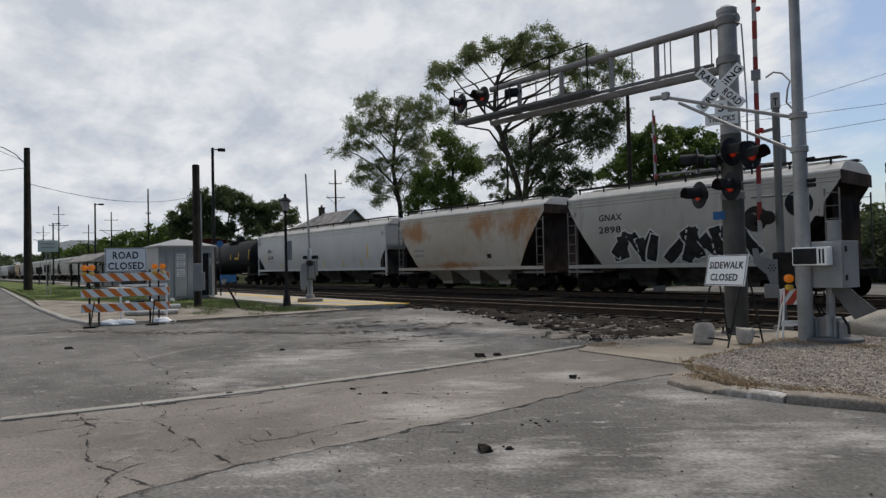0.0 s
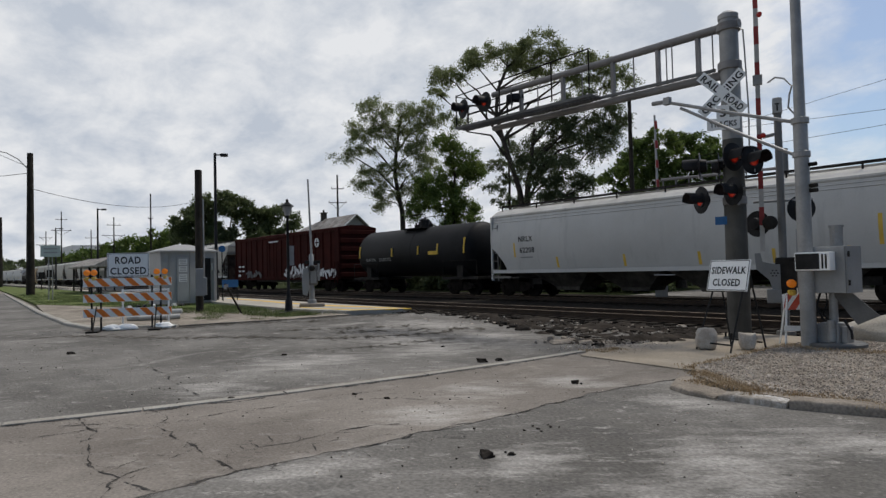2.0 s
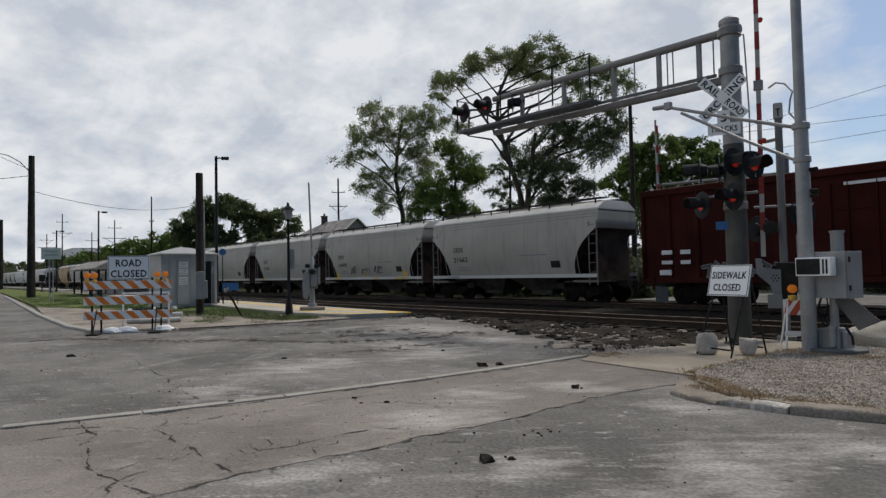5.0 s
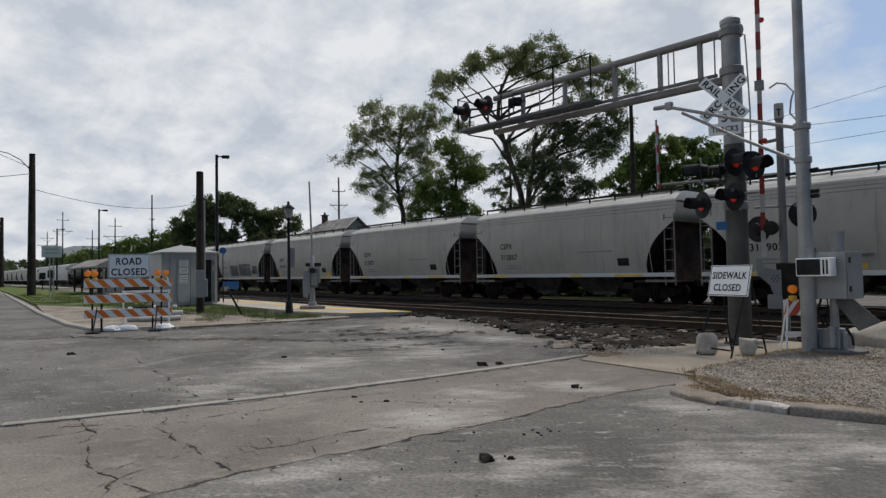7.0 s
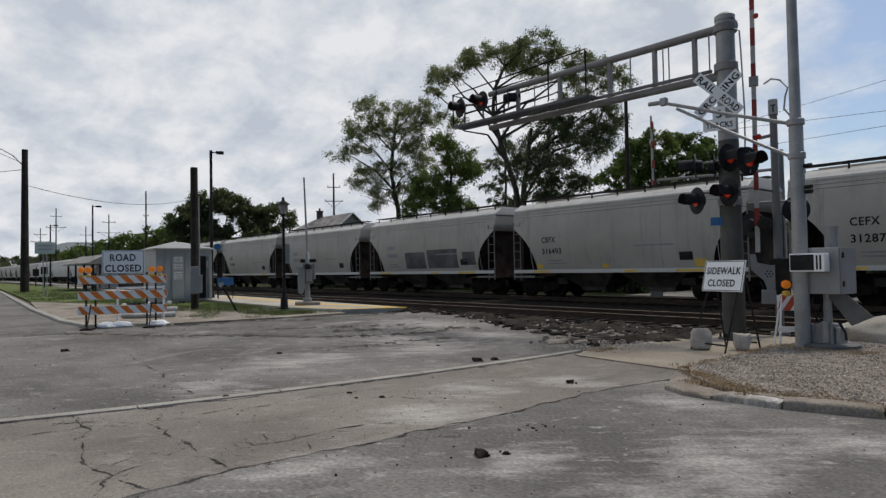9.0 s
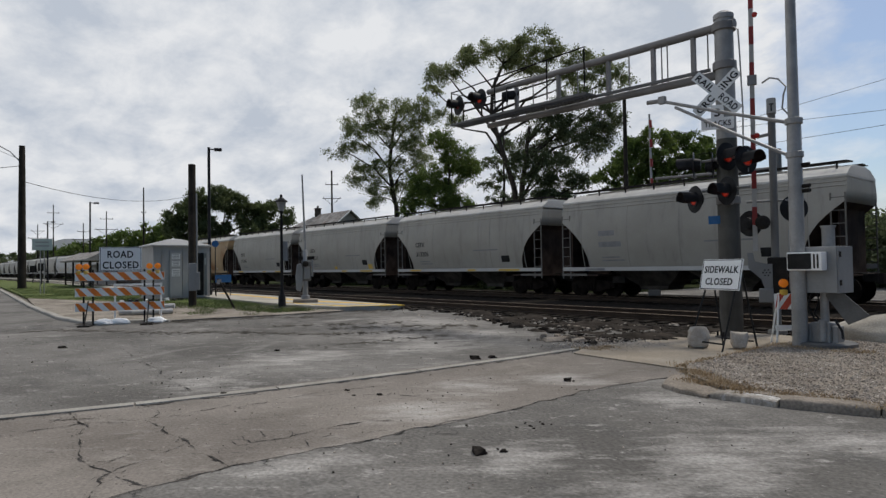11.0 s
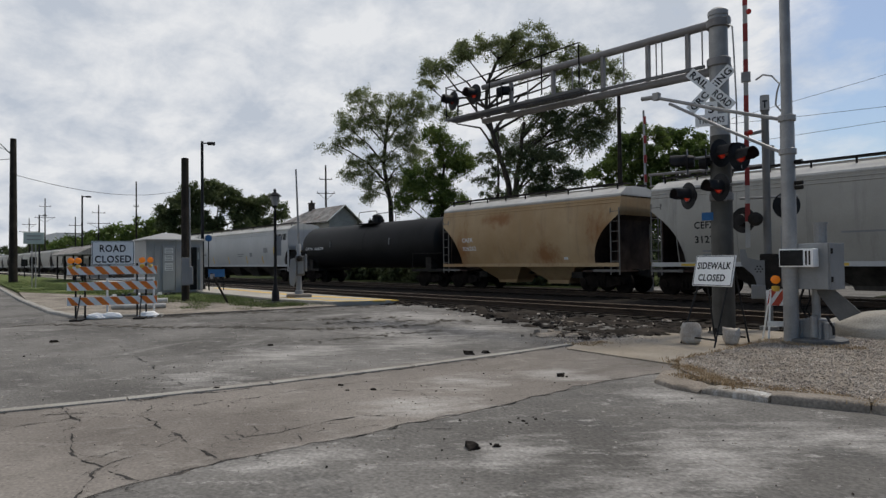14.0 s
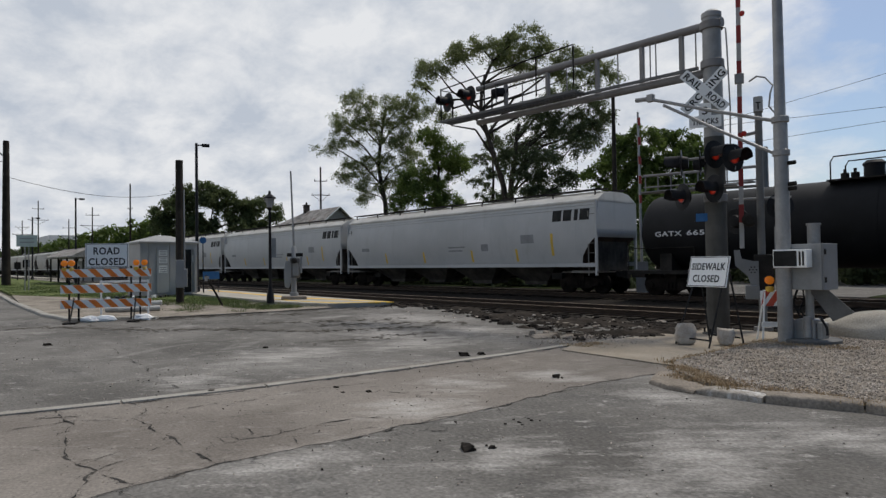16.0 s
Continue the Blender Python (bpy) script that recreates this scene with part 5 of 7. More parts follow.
    for i, (x, y) in enumerate(((-15.5, 46), (-9.5, 44), (-3.5, 46), (4, 45), (-26.5, 46), (-22.0, 48))):
        make_tree("shrub", "tall dark green shrub beyond the crossing", (x, y), 20, [(-2.4, 2.6, 2.4, 2.0), (0.2, 3.6, 2.6, 2.2), (2.6, 2.6, 2.4, 2.0), (0, 1.2, 3.4, 1.2)], M["leaf_dark"], 9000, 0.22, 0.15, 70 + i, 0.3)
    for i, x in enumerate((-21, -17.5, -14, -10.5, -7, -3.5)):
        make_tree("shrub", "leafy bushes closing the view beyond the crossing", (x, 58 + i % 2), 10, [(-1.6, 1.6, 2.0, 1.6), (1.0, 2.0, 2.0, 1.8), (0, 4.2, 2.2, 1.3)], M["leaf_dark"], 9000, 0.27, 0.12, 130 + i, 0.3)
    for i in range(14):
        x = -62 + i * 5.4
        if -23 < x < -5:
            continue
        make_tree("shrub", "dense dark green thicket beyond the tracks", (x, 33.0 + (i % 2) * 0.8), 10, [(-2.2, 1.3, 2.2, 1.3), (0.0, 1.2, 2.4, 1.3), (2.2, 1.4, 2.2, 1.3), (-1.2, 2.7, 2.0, 1.1), (1.4, 2.5 + 0.3 * (i % 3), 2.1, 1.1)], M["leaf_dark"], 6500, 0.22, 0.12, 90 + i, 0.3)
    make_tree("hedge", "far dark tree line beyond the platform", (-420.0, 70.0), 80.0,
              [(-30, 8, 18, 5), (-8, 9, 14, 5), (14, 10, 14, 6), (34, 9, 16, 6)], M["leaf_dark"], 9000, 1.1, 0.6, 19, spray=4.0)


make_trees()


# ---- crossing signals ----
def flasher(parent, at, turn, lit=False, label="", tilt=0.0):
    """A round black backboard with a hooded red lens; its face looks along -y before the turn."""
    m = pose(*at, 0, 0, turn) @ pose(0, 0, 0, 90 + tilt)
    head = part("signal_head", lathe(bmesh.new(), [(0.05, -0.16), (0.13, -0.15), (0.16, -0.02), (0.30, -0.012), (0.305, 0.0), (0.17, 0.012), (0.165, 0.03)], 28, m), M["black"], parent, label, smooth=True)
    part("lens", lathe(bmesh.new(), [(0.145, 0.015), (0.13, 0.03), (0.05, 0.036)], 20, m), M["lens"] if lit else M["lens_off"], head, "red lens", smooth=True)
    if lit:
        part("lamp_core", lathe(bmesh.new(), [(0.075, 0.034), (0.065, 0.042), (0.02, 0.046)], 16, m @ pose(0, -0.035, 0)), M["bulb"], head, "glowing centre of the red lens", smooth=True)
    bm = bmesh.new()
    n = 16
    rows = []
    for r, z, lo in ((0.165, 0.03, 0), (0.17, 0.36, 0), (0.16, 0.36, 0), (0.155, 0.03, 0)):
        rows.append([bm.verts.new(m @ Vector((r * math.cos(radians(a)), r * math.sin(radians(a)), z * (1 if abs(a - 90) < 100 else 0.6)))) for a in np.linspace(-25, 205, n)])
    for i in range(4):
        a, b = rows[i], rows[(i + 1) % 4]
        for k in range(n - 1):
            bm.faces.new((a[k], a[k + 1], b[k + 1], b[k]))
    part("hood", bm, M["black"], head, smooth=True)
    return head


def make_cantilever():
    c = thing("cantilever_signal", "grey steel railroad cantilever with flashing signals", "crossing signal", pose(-6.6, 13.88, 0))
    bm = bmesh.new()
    lathe(bm, [(0.212, 4.4), (0.195, 7.1), (0.215, 7.1), (0.215, 7.2), (0.12, 7.27), (0.02, 7.3)], 24)
    part("upper_mast", bm, M["galv"], c, smooth=True)
    bm = bmesh.new()
    lathe(bm, [(0.34, -0.05), (0.34, 0.05), (0.24, 0.06), (0.225, 3.2), (0.213, 4.41)], 24)
    part("mast", bm, M["mast_low"], c, "dark lower mast", smooth=True)
    for k in range(6):
        a = math.radians(60 * k + 20)
        part("anchor_bolt", tube(bmesh.new(), (0.29 * math.cos(a), 0.29 * math.sin(a), 0.05), (0.29 * math.cos(a), 0.29 * math.sin(a), 0.16), 0.025, n=6), M["dark_steel"], c)
    for z in (3.05, 3.95, 6.05, 6.92):
        part("clamp", lathe(bmesh.new(), [(0.235, z - 0.09), (0.25, z - 0.08), (0.25, z + 0.08), (0.235, z + 0.09)], 24), M["tube"], c, smooth=True)
    for name, z0, z1 in (("upper_arm", 6.95, 7.12), ("lower_arm", 5.88, 6.06)):
        bm = bmesh.new()
        tube(bm, (0.25, 0, z0), (-7.5, 0, z1), 0.10, 0.085, 14)
        part(name, bm, M["tube"], c, smooth=True)
    for x in (-0.72, -1.75, -3.05, -4.7, -6.3):
        bm = bmesh.new()
        box(bm, x - 0.045, x + 0.045, -0.05, 0.05, 6.0, 7.0)
        part("strut", bm, M["tube"], c)
    for x in (-0.35, -1.35, -1.5, -2.4, -4.0, -5.6):
        bm = bmesh.new()
        tube(bm, (x, -0.05, 6.0), (x, -0.05, 6.95), 0.018, n=6)
        part("rod", bm, M["tube"], c)
    # walkway along the lower arm, with its rail
    slope = pose(0, 0, 5.985, 0, 1.375)
    bm = bmesh.new()
    for y in (-0.62, -0.30, -0.16):
        box(bm, -8.6, -0.25 if y > -0.2 else -3.3, y - 0.03, y + 0.03, -0.03, 0.04, slope)
    x = -8.6
    while x < -3.3:
        box(bm, x, x + 0.03, -0.60, -0.15, -0.02, 0.015, slope)
        x += 0.12
    part("walkway", bm, M["flap"], c)
    bm = bmesh.new()
    for x in (-8.55, -6.6, -4.6, -3.35):
        tube(bm, (x, -0.62, 6.2), (x, -0.62, 7.25), 0.022, n=6)
    tube(bm, (-8.55, -0.62, 7.22), (-3.35, -0.62, 7.28), 0.018, n=6)
    tube(bm, (-8.55, -0.62, 6.75), (-6.6, -0.62, 6.75), 0.015, n=6)
    tube(bm, (-8.55, -0.62, 7.2), (-7.6, 0.0, 6.9), 0.015, n=6)
    part("handrail", bm, M["dark_steel"], c)
    bm = bmesh.new()
    tube(bm, (-8.3, -0.35, 6.62), (-6.5, -0.35, 6.62), 0.03, n=8)
    for x in (-8.3, -7.45, -6.55):
        tube(bm, (x, -0.35, 6.2), (x, -0.35, 6.7), 0.025, n=8)
    part("signal_bracket", bm, M["dark_steel"], c)
    flasher(c, (-8.3, -0.55, 6.78), -12, False, "black signal head with hood")
    flasher(c, (-7.35, -0.50, 6.80), -8, True, "black signal head with lit red lens")
    flasher(c, (-6.6, -0.1, 6.78), 130, False, "black signal head seen from behind")
    # two pairs on the mast
    bm = bmesh.new()
    for z in (3.95, 3.28):
        tube(bm, (-0.75, -0.25, z), (0.6, -0.25, z), 0.03, n=8)
    for x, z in ((-0.65, 3.95), (0.55, 3.95), (-0.65, 3.28), (0.2, 3.28)):
        tube(bm, (x, -0.25, z + 0.12), (x, -0.25, z - 0.35), 0.03, n=8)
    part("cross_arm", bm, M["galv"], c)
    flasher(c, (-0.62, -0.32, 3.88), -66, False, "hooded signal head seen from the side")
    flasher(c, (-0.28, -0.1, 3.85), 114, False, "hooded signal head facing away")
    flasher(c, (0.17, -0.36, 3.97), 74, True, "black signal head with lit red lens")
    flasher(c, (0.55, -0.3, 3.85), 70, True, "black signal head with lit red lens")
    flasher(c, (-0.56, -0.42, 3.10), -30, True, "black signal head with lit red lens")
    flasher(c, (0.17, -0.42, 3.22), -26, True, "black signal head with lit red lens")
    bm = bmesh.new()
    path_tube(bm, [(0.24, -0.1, 6.85), (0.36, -0.1, 6.75), (0.38, -0.1, 6.3), (0.42, -0.1, 5.0), (0.40, -0.1, 4.0)], 0.018, 6)
    part("conduit", bm, M["galv"], c)
    # crossed blades and the plate below them
    face = pose(-0.05, -0.30, 5.42, 0, 0, 26)
    for ang, text in ((45, "CROSSING"), (-45, "RAILROAD")):
        m = face @ pose(0, -0.006 if ang < 0 else 0, 0, 0, -ang, 0)
        bm = bmesh.new()
        box(bm, -0.61, 0.61, -0.006, 0.0, -0.115, 0.115, m)
        blade = part("crossbuck_blade", bm, M["white"], c, "white reflective blade with black letters")
        if text == "RAILROAD":
            for half, x in (("RAIL", -0.55), ("ROAD", 0.10)):
                letters(half, 0.2, M["ink"], blade, m @ pose(x, -0.009, -0.07), 0.45)
        else:
            letters(text, 0.2, M["ink"], blade, m @ pose(-0.56, -0.009, -0.07), 1.12)
    m = face @ pose(0, 0.02, -0.55)
    bm = bmesh.new()
    box(bm, -0.13, 0.13, -0.006, 0, -0.02, 0.28, m), box(bm, -0.33, 0.33, -0.0065, 0.001, -0.26, 0.0, m)
    plate = part("track_count_plate", bm, M["white"], c, "white plate with black letters")
    letters("TRACKS", 0.17, M["ink"], plate, m @ pose(-0.27, -0.010, -0.19), 0.54)
    letters("3", 0.24, M["ink"], plate, m @ pose(-0.06, -0.010, 0.03), 0.12)
    bm = bmesh.new()
    box(bm, -0.12, 0.12, -0.006, 0, -0.09, 0.09, pose(-0.2, -0.26, 2.62, 0, 0, 20))
    part("blue_plate", bm, M["blue"], c, "small blue notice plate")
    return c


make_cantilever()


def facing(x, y, z=0.0, turn=0.0):
    """A pose at (x, y) whose -y side looks at the origin, then turned."""
    return pose(x, y, z, 0, 0, math.degrees(math.atan2(-x, y)) + turn)


def stripes(parent, x0, x1, z0, z1, y, paint, count, slope):
    """Slanting stripes on a board, cut off at its ends."""
    pitch = (x1 - x0) / count
    for i in range(count + 1):
        a = x0 + i * pitch - pitch * 0.25
        b = a + pitch * 0.5
        ring = [(a, z1), (b, z1), (b + slope, z0), (a + slope, z0)]
        ring = [(min(max(x, x0), x1), z) for x, z in ring]
        if ring[1][0] - ring[0][0] < 0.01 and ring[2][0] - ring[3][0] < 0.01:
            continue
        if abs(ring[0][0] - ring[1][0]) < 1e-4:
            ring = [ring[0], ring[2], ring[3]]
        elif abs(ring[2][0] - ring[3][0]) < 1e-4:
            ring = [ring[0], ring[1], ring[2]]
        part("stripe", prism(bmesh.new(), ring, y - 0.003, y), paint, parent)


def sandbag(name, at, turn, size, label, paint=None):
    """A slumped, creased bag lying flat."""
    bm = bmesh.new()
    bmesh.ops.create_icosphere(bm, subdivisions=4, radius=1.0)
    for v in bm.verts:
        c = v.co.copy()
        s = 1 + 0.22 * noise.noise(c * 1.5 + Vector((at[0], at[1], 0))) + 0.10 * noise.noise(c * 4.5 + Vector((at[1], 3, at[0])))
        ears = 1 + 0.25 * abs(c.x) ** 6 * abs(c.y) ** 2
        sq = lambda k: math.copysign(abs(k) ** 0.8, k)
        v.co = Vector((sq(c.x) * size[0] * s * ears, sq(c.y) * size[1] * s * ears, max(-0.5, c.z) * size[2] * s * (1 - 0.55 * abs(c.x) ** 3) + size[2] * 0.5))
    ob = part(name, bm, paint or M["bag"], smooth=True)
    ob.matrix_basis = pose(at[0], at[1], at[2], 0, 0, turn)
    return tagged(ob, label, "sandbag", "sandbags")


def hung_bag(at, turn, w, d, h, label, spread=1.0):
    """A filled bag folded over a bar: full below, pinched under a wide loose flap."""
    bm = bmesh.new()
    loops = []
    for u, fw, fd in ((0.0, 0.55, 0.5), (0.04, 0.78, 0.8), (0.16, 0.92, 1.0), (0.35, 0.98, 1.05), (0.55, 0.96, 0.95), (0.72, 0.93, 0.75), (0.84, 0.94, 0.60), (0.93, 0.90, 0.50), (1.0, 0.80, 0.30)):
        ring = []
        fw *= 1 + (spread - 1) * u
        for k in range(28):
            a = 2 * math.pi * k / 28
            cx, cy = math.copysign(abs(math.cos(a)) ** 0.8, math.cos(a)), math.copysign(abs(math.sin(a)) ** 0.9, math.sin(a))
            q = Vector((cx * 2, cy * 2, u * 5 + at[0]))
            s = 1 + 0.18 * noise.noise(q) + 0.10 * noise.noise(q * 2.7)
            ring.append(bm.verts.new((cx * w * fw * s, cy * d * fd * s, h * u * (1 + 0.22 * noise.noise(Vector((cx * 0.9, cy, at[1])))) - 0.0)))
        loops.append(ring)
    for p, q in zip(loops, loops[1:]):
        for k in range(28):
            bm.faces.new((p[k], p[(k + 1) % 28], q[(k + 1) % 28], q[k]))
    bm.faces.new(list(reversed(loops[0]))), bm.faces.new(loops[-1])
    ob = part("sandbag", bm, M["bag"], smooth=True)
    ob.matrix_basis = pose(at[0], at[1], at[2], 0, 0, turn)
    return tagged(ob, label, "sandbag", "sandbags")


def warning_light(parent, at, r=0.095):
    m = pose(*at)
    body = part("warning_light", lathe(bmesh.new(), [(0.05, -0.16), (0.075, -0.15), (0.075, -0.06), (0.04, -0.05)], 12, m), M["yellow"], parent, "battery case of a warning light")
    part("lens", lathe(bmesh.new(), [(r * 0.5, -0.05), (r, -0.03), (r, 0.03), (r * 0.5, 0.05)], 20, m @ pose(0, 0, r * 0.9, 90)), M["amber"], body, "round amber lens", smooth=True)


def make_road_barricade():
    b = thing("road_barricade", "orange and white striped barricade with road closed sign", "barricade", pose(-22.1, 5.18, 0.0, 0, 0, 69.2))
    for z in (1.40, 0.91, 0.44):
        bm = bmesh.new()
        box(bm, -1.28, 1.28, -0.02, 0.02, z, z + 0.26)
        rail = part("rail", bm, M["white"], b, "white reflective board with orange stripes")
        stripes(rail, -1.28, 1.28, z + 0.005, z + 0.255, -0.021, M["orange"], 6, 0.24)
    for x in (-0.92, 0.82):
        bm = bmesh.new()
        for dx in (-0.13, 0.13):
            box(bm, x + dx - 0.025, x + dx + 0.025, 0.022, 0.07, 0.03, 1.75)
        part("upright", bm, M["dark_steel"], b)
        bm = bmesh.new()
        box(bm, x - 0.17, x + 0.17, -0.75, 0.75, 0.0, 0.05)
        tube(bm, (x, -0.6, 0.05), (x, 0.05, 0.75), 0.02, n=6)
        part("foot", bm, M["dark_steel"], b)
    bm = bmesh.new()
    box(bm, -0.6, 0.62, -0.015, 0.0, 1.70, 2.46)
    sign = part("sign", bm, M["white"], b, "white road closed sign with black border")
    bm = bmesh.new()
    for x0, x1, z0, z1 in ((-0.58, 0.60, 1.715, 1.73), (-0.58, 0.60, 2.43, 2.445), (-0.58, -0.565, 1.73, 2.43), (0.585, 0.60, 1.73, 2.43)):
        box(bm, x0, x1, -0.018, -0.014, z0, z1)
    part("border", bm, M["ink"], sign)
    letters("ROAD", 0.31, M["ink"], sign, pose(-0.37, -0.018, 2.12), 0.74)
    letters("CLOSED", 0.31, M["ink"], sign, pose(-0.51, -0.018, 1.78), 1.04)
    for x in (-1.18, -0.98, 0.84, 1.08):
        warning_light(b, (x, 0.03, 1.76))
    sandbag("sandbag", (-22.3, 4.75, 0.0), 40, (0.30, 0.2, 0.12), "white sandbag on the barricade foot", M["white"])
    sandbag("sandbag", (-22.2, 5.15, 0.0), 70, (0.34, 0.2, 0.12), "white sandbag beside the barricade", M["white"])
    sandbag("sandbag", (-21.75, 6.15, 0.0), 70, (0.3, 0.2, 0.13), "white sandbag on the barricade foot", M["white"])
    # white frame and pipes behind it
    f = thing("folding_stand", "white empty folding stand behind the barricade", "stand", pose(-24.4, 6.3, 0.05, 0, 0, 69))
    for x in (-0.75, 0.75):
        part("leg", box(bmesh.new(), x - 0.03, x + 0.03, -0.03, 0.03, 0, 1.2), M["white"], f)
    for z in (1.12, 0.88):
        part("bar", box(bmesh.new(), -0.75, 0.75, -0.031, 0.031, z, z + 0.07), M["white"], f)
    for i, (x, y, a) in enumerate(((-25.4, 6.6, 60), (-25.2, 7.0, 75), (-25.6, 7.2, 66))):
        bm = bmesh.new()
        tube(bm, (-0.7, 0, 0.1), (0.7, 0, 0.1), 0.1, n=14)
        p = part("pipe", bm, M["dirty_white"], smooth=True)
        p.matrix_basis = pose(x, y, 0.05 + (0.17 if i == 2 else 0), 0, 0, a)
        tagged(p, "white plastic pipe lying in a heap", "pipe", "loose pipes")


def make_sidewalk_sign():
    s = thing("sidewalk_sign", "white sidewalk closed sign on a black folding stand", "sign", facing(-5.93, 11.98, 0.03, -40))
    board = pose(0, 0, 1.12, -14)
    sign = part("sign", box(bmesh.new(), -0.46, 0.46, -0.012, 0.012, 0, 0.61, board), M["white"], s, "white board with black letters", bevel=0.004)
    bm = bmesh.new()
    for x0, x1, z0, z1 in ((-0.445, 0.445, 0.012, 0.024), (-0.445, 0.445, 0.586, 0.598), (-0.445, -0.433, 0.024, 0.586), (0.433, 0.445, 0.024, 0.586)):
        box(bm, x0, x1, -0.0155, -0.0115, z0, z1, board)
    part("border", bm, M["ink"], sign)
    letters("SIDEWALK", 0.19, M["ink"], sign, board @ pose(-0.39, -0.0155, 0.34), 0.78)
    letters("CLOSED", 0.19, M["ink"], sign, board @ pose(-0.33, -0.0155, 0.10), 0.62)
    for x in (-0.34, 0.34):
        for y0, top in ((-0.42, 1.62), (0.55, 1.60)):
            bm = bmesh.new()
            tube(bm, (x * 1.15, y0, 0.0), (x, 0.20 if y0 > 0 else 0.03, top if y0 > 0 else 1.12), 0.018, n=6)
            part("leg", bm, M["ink"], s)
    for y0 in (-0.36, 0.48):
        part("cross_bar", box(bmesh.new(), -0.37, 0.37, y0 - 0.012, y0 + 0.012, 0.12, 0.15), M["ink"], s)
    hung_bag((-6.24, 11.74, 0.034), 26, 0.20, 0.14, 0.40, "grey white sandbag hung on the sign stand")
    hung_bag((-5.64, 12.15, 0.034), 30, 0.14, 0.12, 0.31, "grey white sandbag on the sign stand leg", 1.25)


def make_small_barricade():
    b = thing("small_barricade", "red and white striped folding barricade with amber light", "barricade", facing(-5.22, 13.45, 0.03, 12))
    for y, lean in ((-0.16, 1), (0.16, -1)):
        for x in (-0.26, 0.26):
            bm = bmesh.new()
            tube(bm, (x * 1.15, y * 1.7, 0), (x * 0.75, 0.02 * -lean, 1.02), 0.02, n=6)
            part("leg", bm, M["white"], b)
    m = pose(0, -0.07, 0.70, -8)
    board = part("board", box(bmesh.new(), -0.28, 0.28, -0.01, 0.01, 0, 0.31, m), M["white"], b)
    for i in range(3):
        a = -0.28 + i * 0.22
        ring = [(max(-0.28, a - 0.14), 0.0), (a, 0.0), (min(0.28, a + 0.20), 0.31), (min(0.28, a + 0.20) - 0.13, 0.31)]
        part("stripe", prism(bmesh.new(), ring, -0.0135, -0.0105, m), M["red"], board)
    part("lower_board", box(bmesh.new(), -0.31, 0.31, -0.25, -0.23, 0.30, 0.40), M["white"], b)
    warning_light(b, (-0.10, 0, 1.14), 0.085)


def make_right_pole():
    p = thing("signal_pole", "tall tapered grey steel pole with a bracket arm", "pole", pose(-4.83, 12.89, 0.05))
    part("shaft", lathe(bmesh.new(), [(0.135, 0), (0.13, 2.0), (0.125, 4.2), (0.10, 4.3), (0.08, 9.5)], 20), M["galv"], p, smooth=True)
    for z in (4.30, 3.66):
        part("clamp", lathe(bmesh.new(), [(0.14, z - 0.06), (0.155, z - 0.05), (0.155, z + 0.05), (0.14, z + 0.06)], 16), M["galv"], p)
    bm = bmesh.new()
    path_tube(bm, [(-0.1, 0, 4.30), (-1.3, 0, 4.72), (-2.42, 0, 5.14), (-2.75, 0, 5.26)], 0.036)
    part("upper_arm", bm, M["galv"], p, smooth=True)
    bm = bmesh.new()
    path_tube(bm, [(-0.1, 0, 3.66), (-1.2, 0, 4.30), (-2.0, 0, 4.80), (-2.42, 0, 5.06)], 0.032)
    part("lower_arm", bm, M["galv"], p, smooth=True)
    bm = bmesh.new()
    path_tube(bm, [(-2.7, 0, 5.27), (-3.1, 0, 5.30)], 0.05), box(bm, -2.80, -2.66, -0.06, 0.06, 5.2, 5.36)
    part("arm_end", bm, M["galv"], p)
    bm = bmesh.new()
    path_tube(bm, [(-0.09, 0, 4.45), (-0.20, 0, 4.6), (-0.17, 0, 4.85), (-0.12, 0, 5.0), (-0.26, 0, 5.18), (-0.42, 0, 5.24), (-0.6, 0.1, 5.2)], 0.018, 6)
    part("cable_loop", bm, M["galv"], p)
    for z, s in ((2.86, 1), (2.95, 1), (3.35, 1)):
        bm = bmesh.new()
        tube(bm, (0.1, 0, z + 0.1), (0.26, -0.02, z + 0.1), 0.04, n=8)
        part("bolt", bm, M["dark_steel"], p)


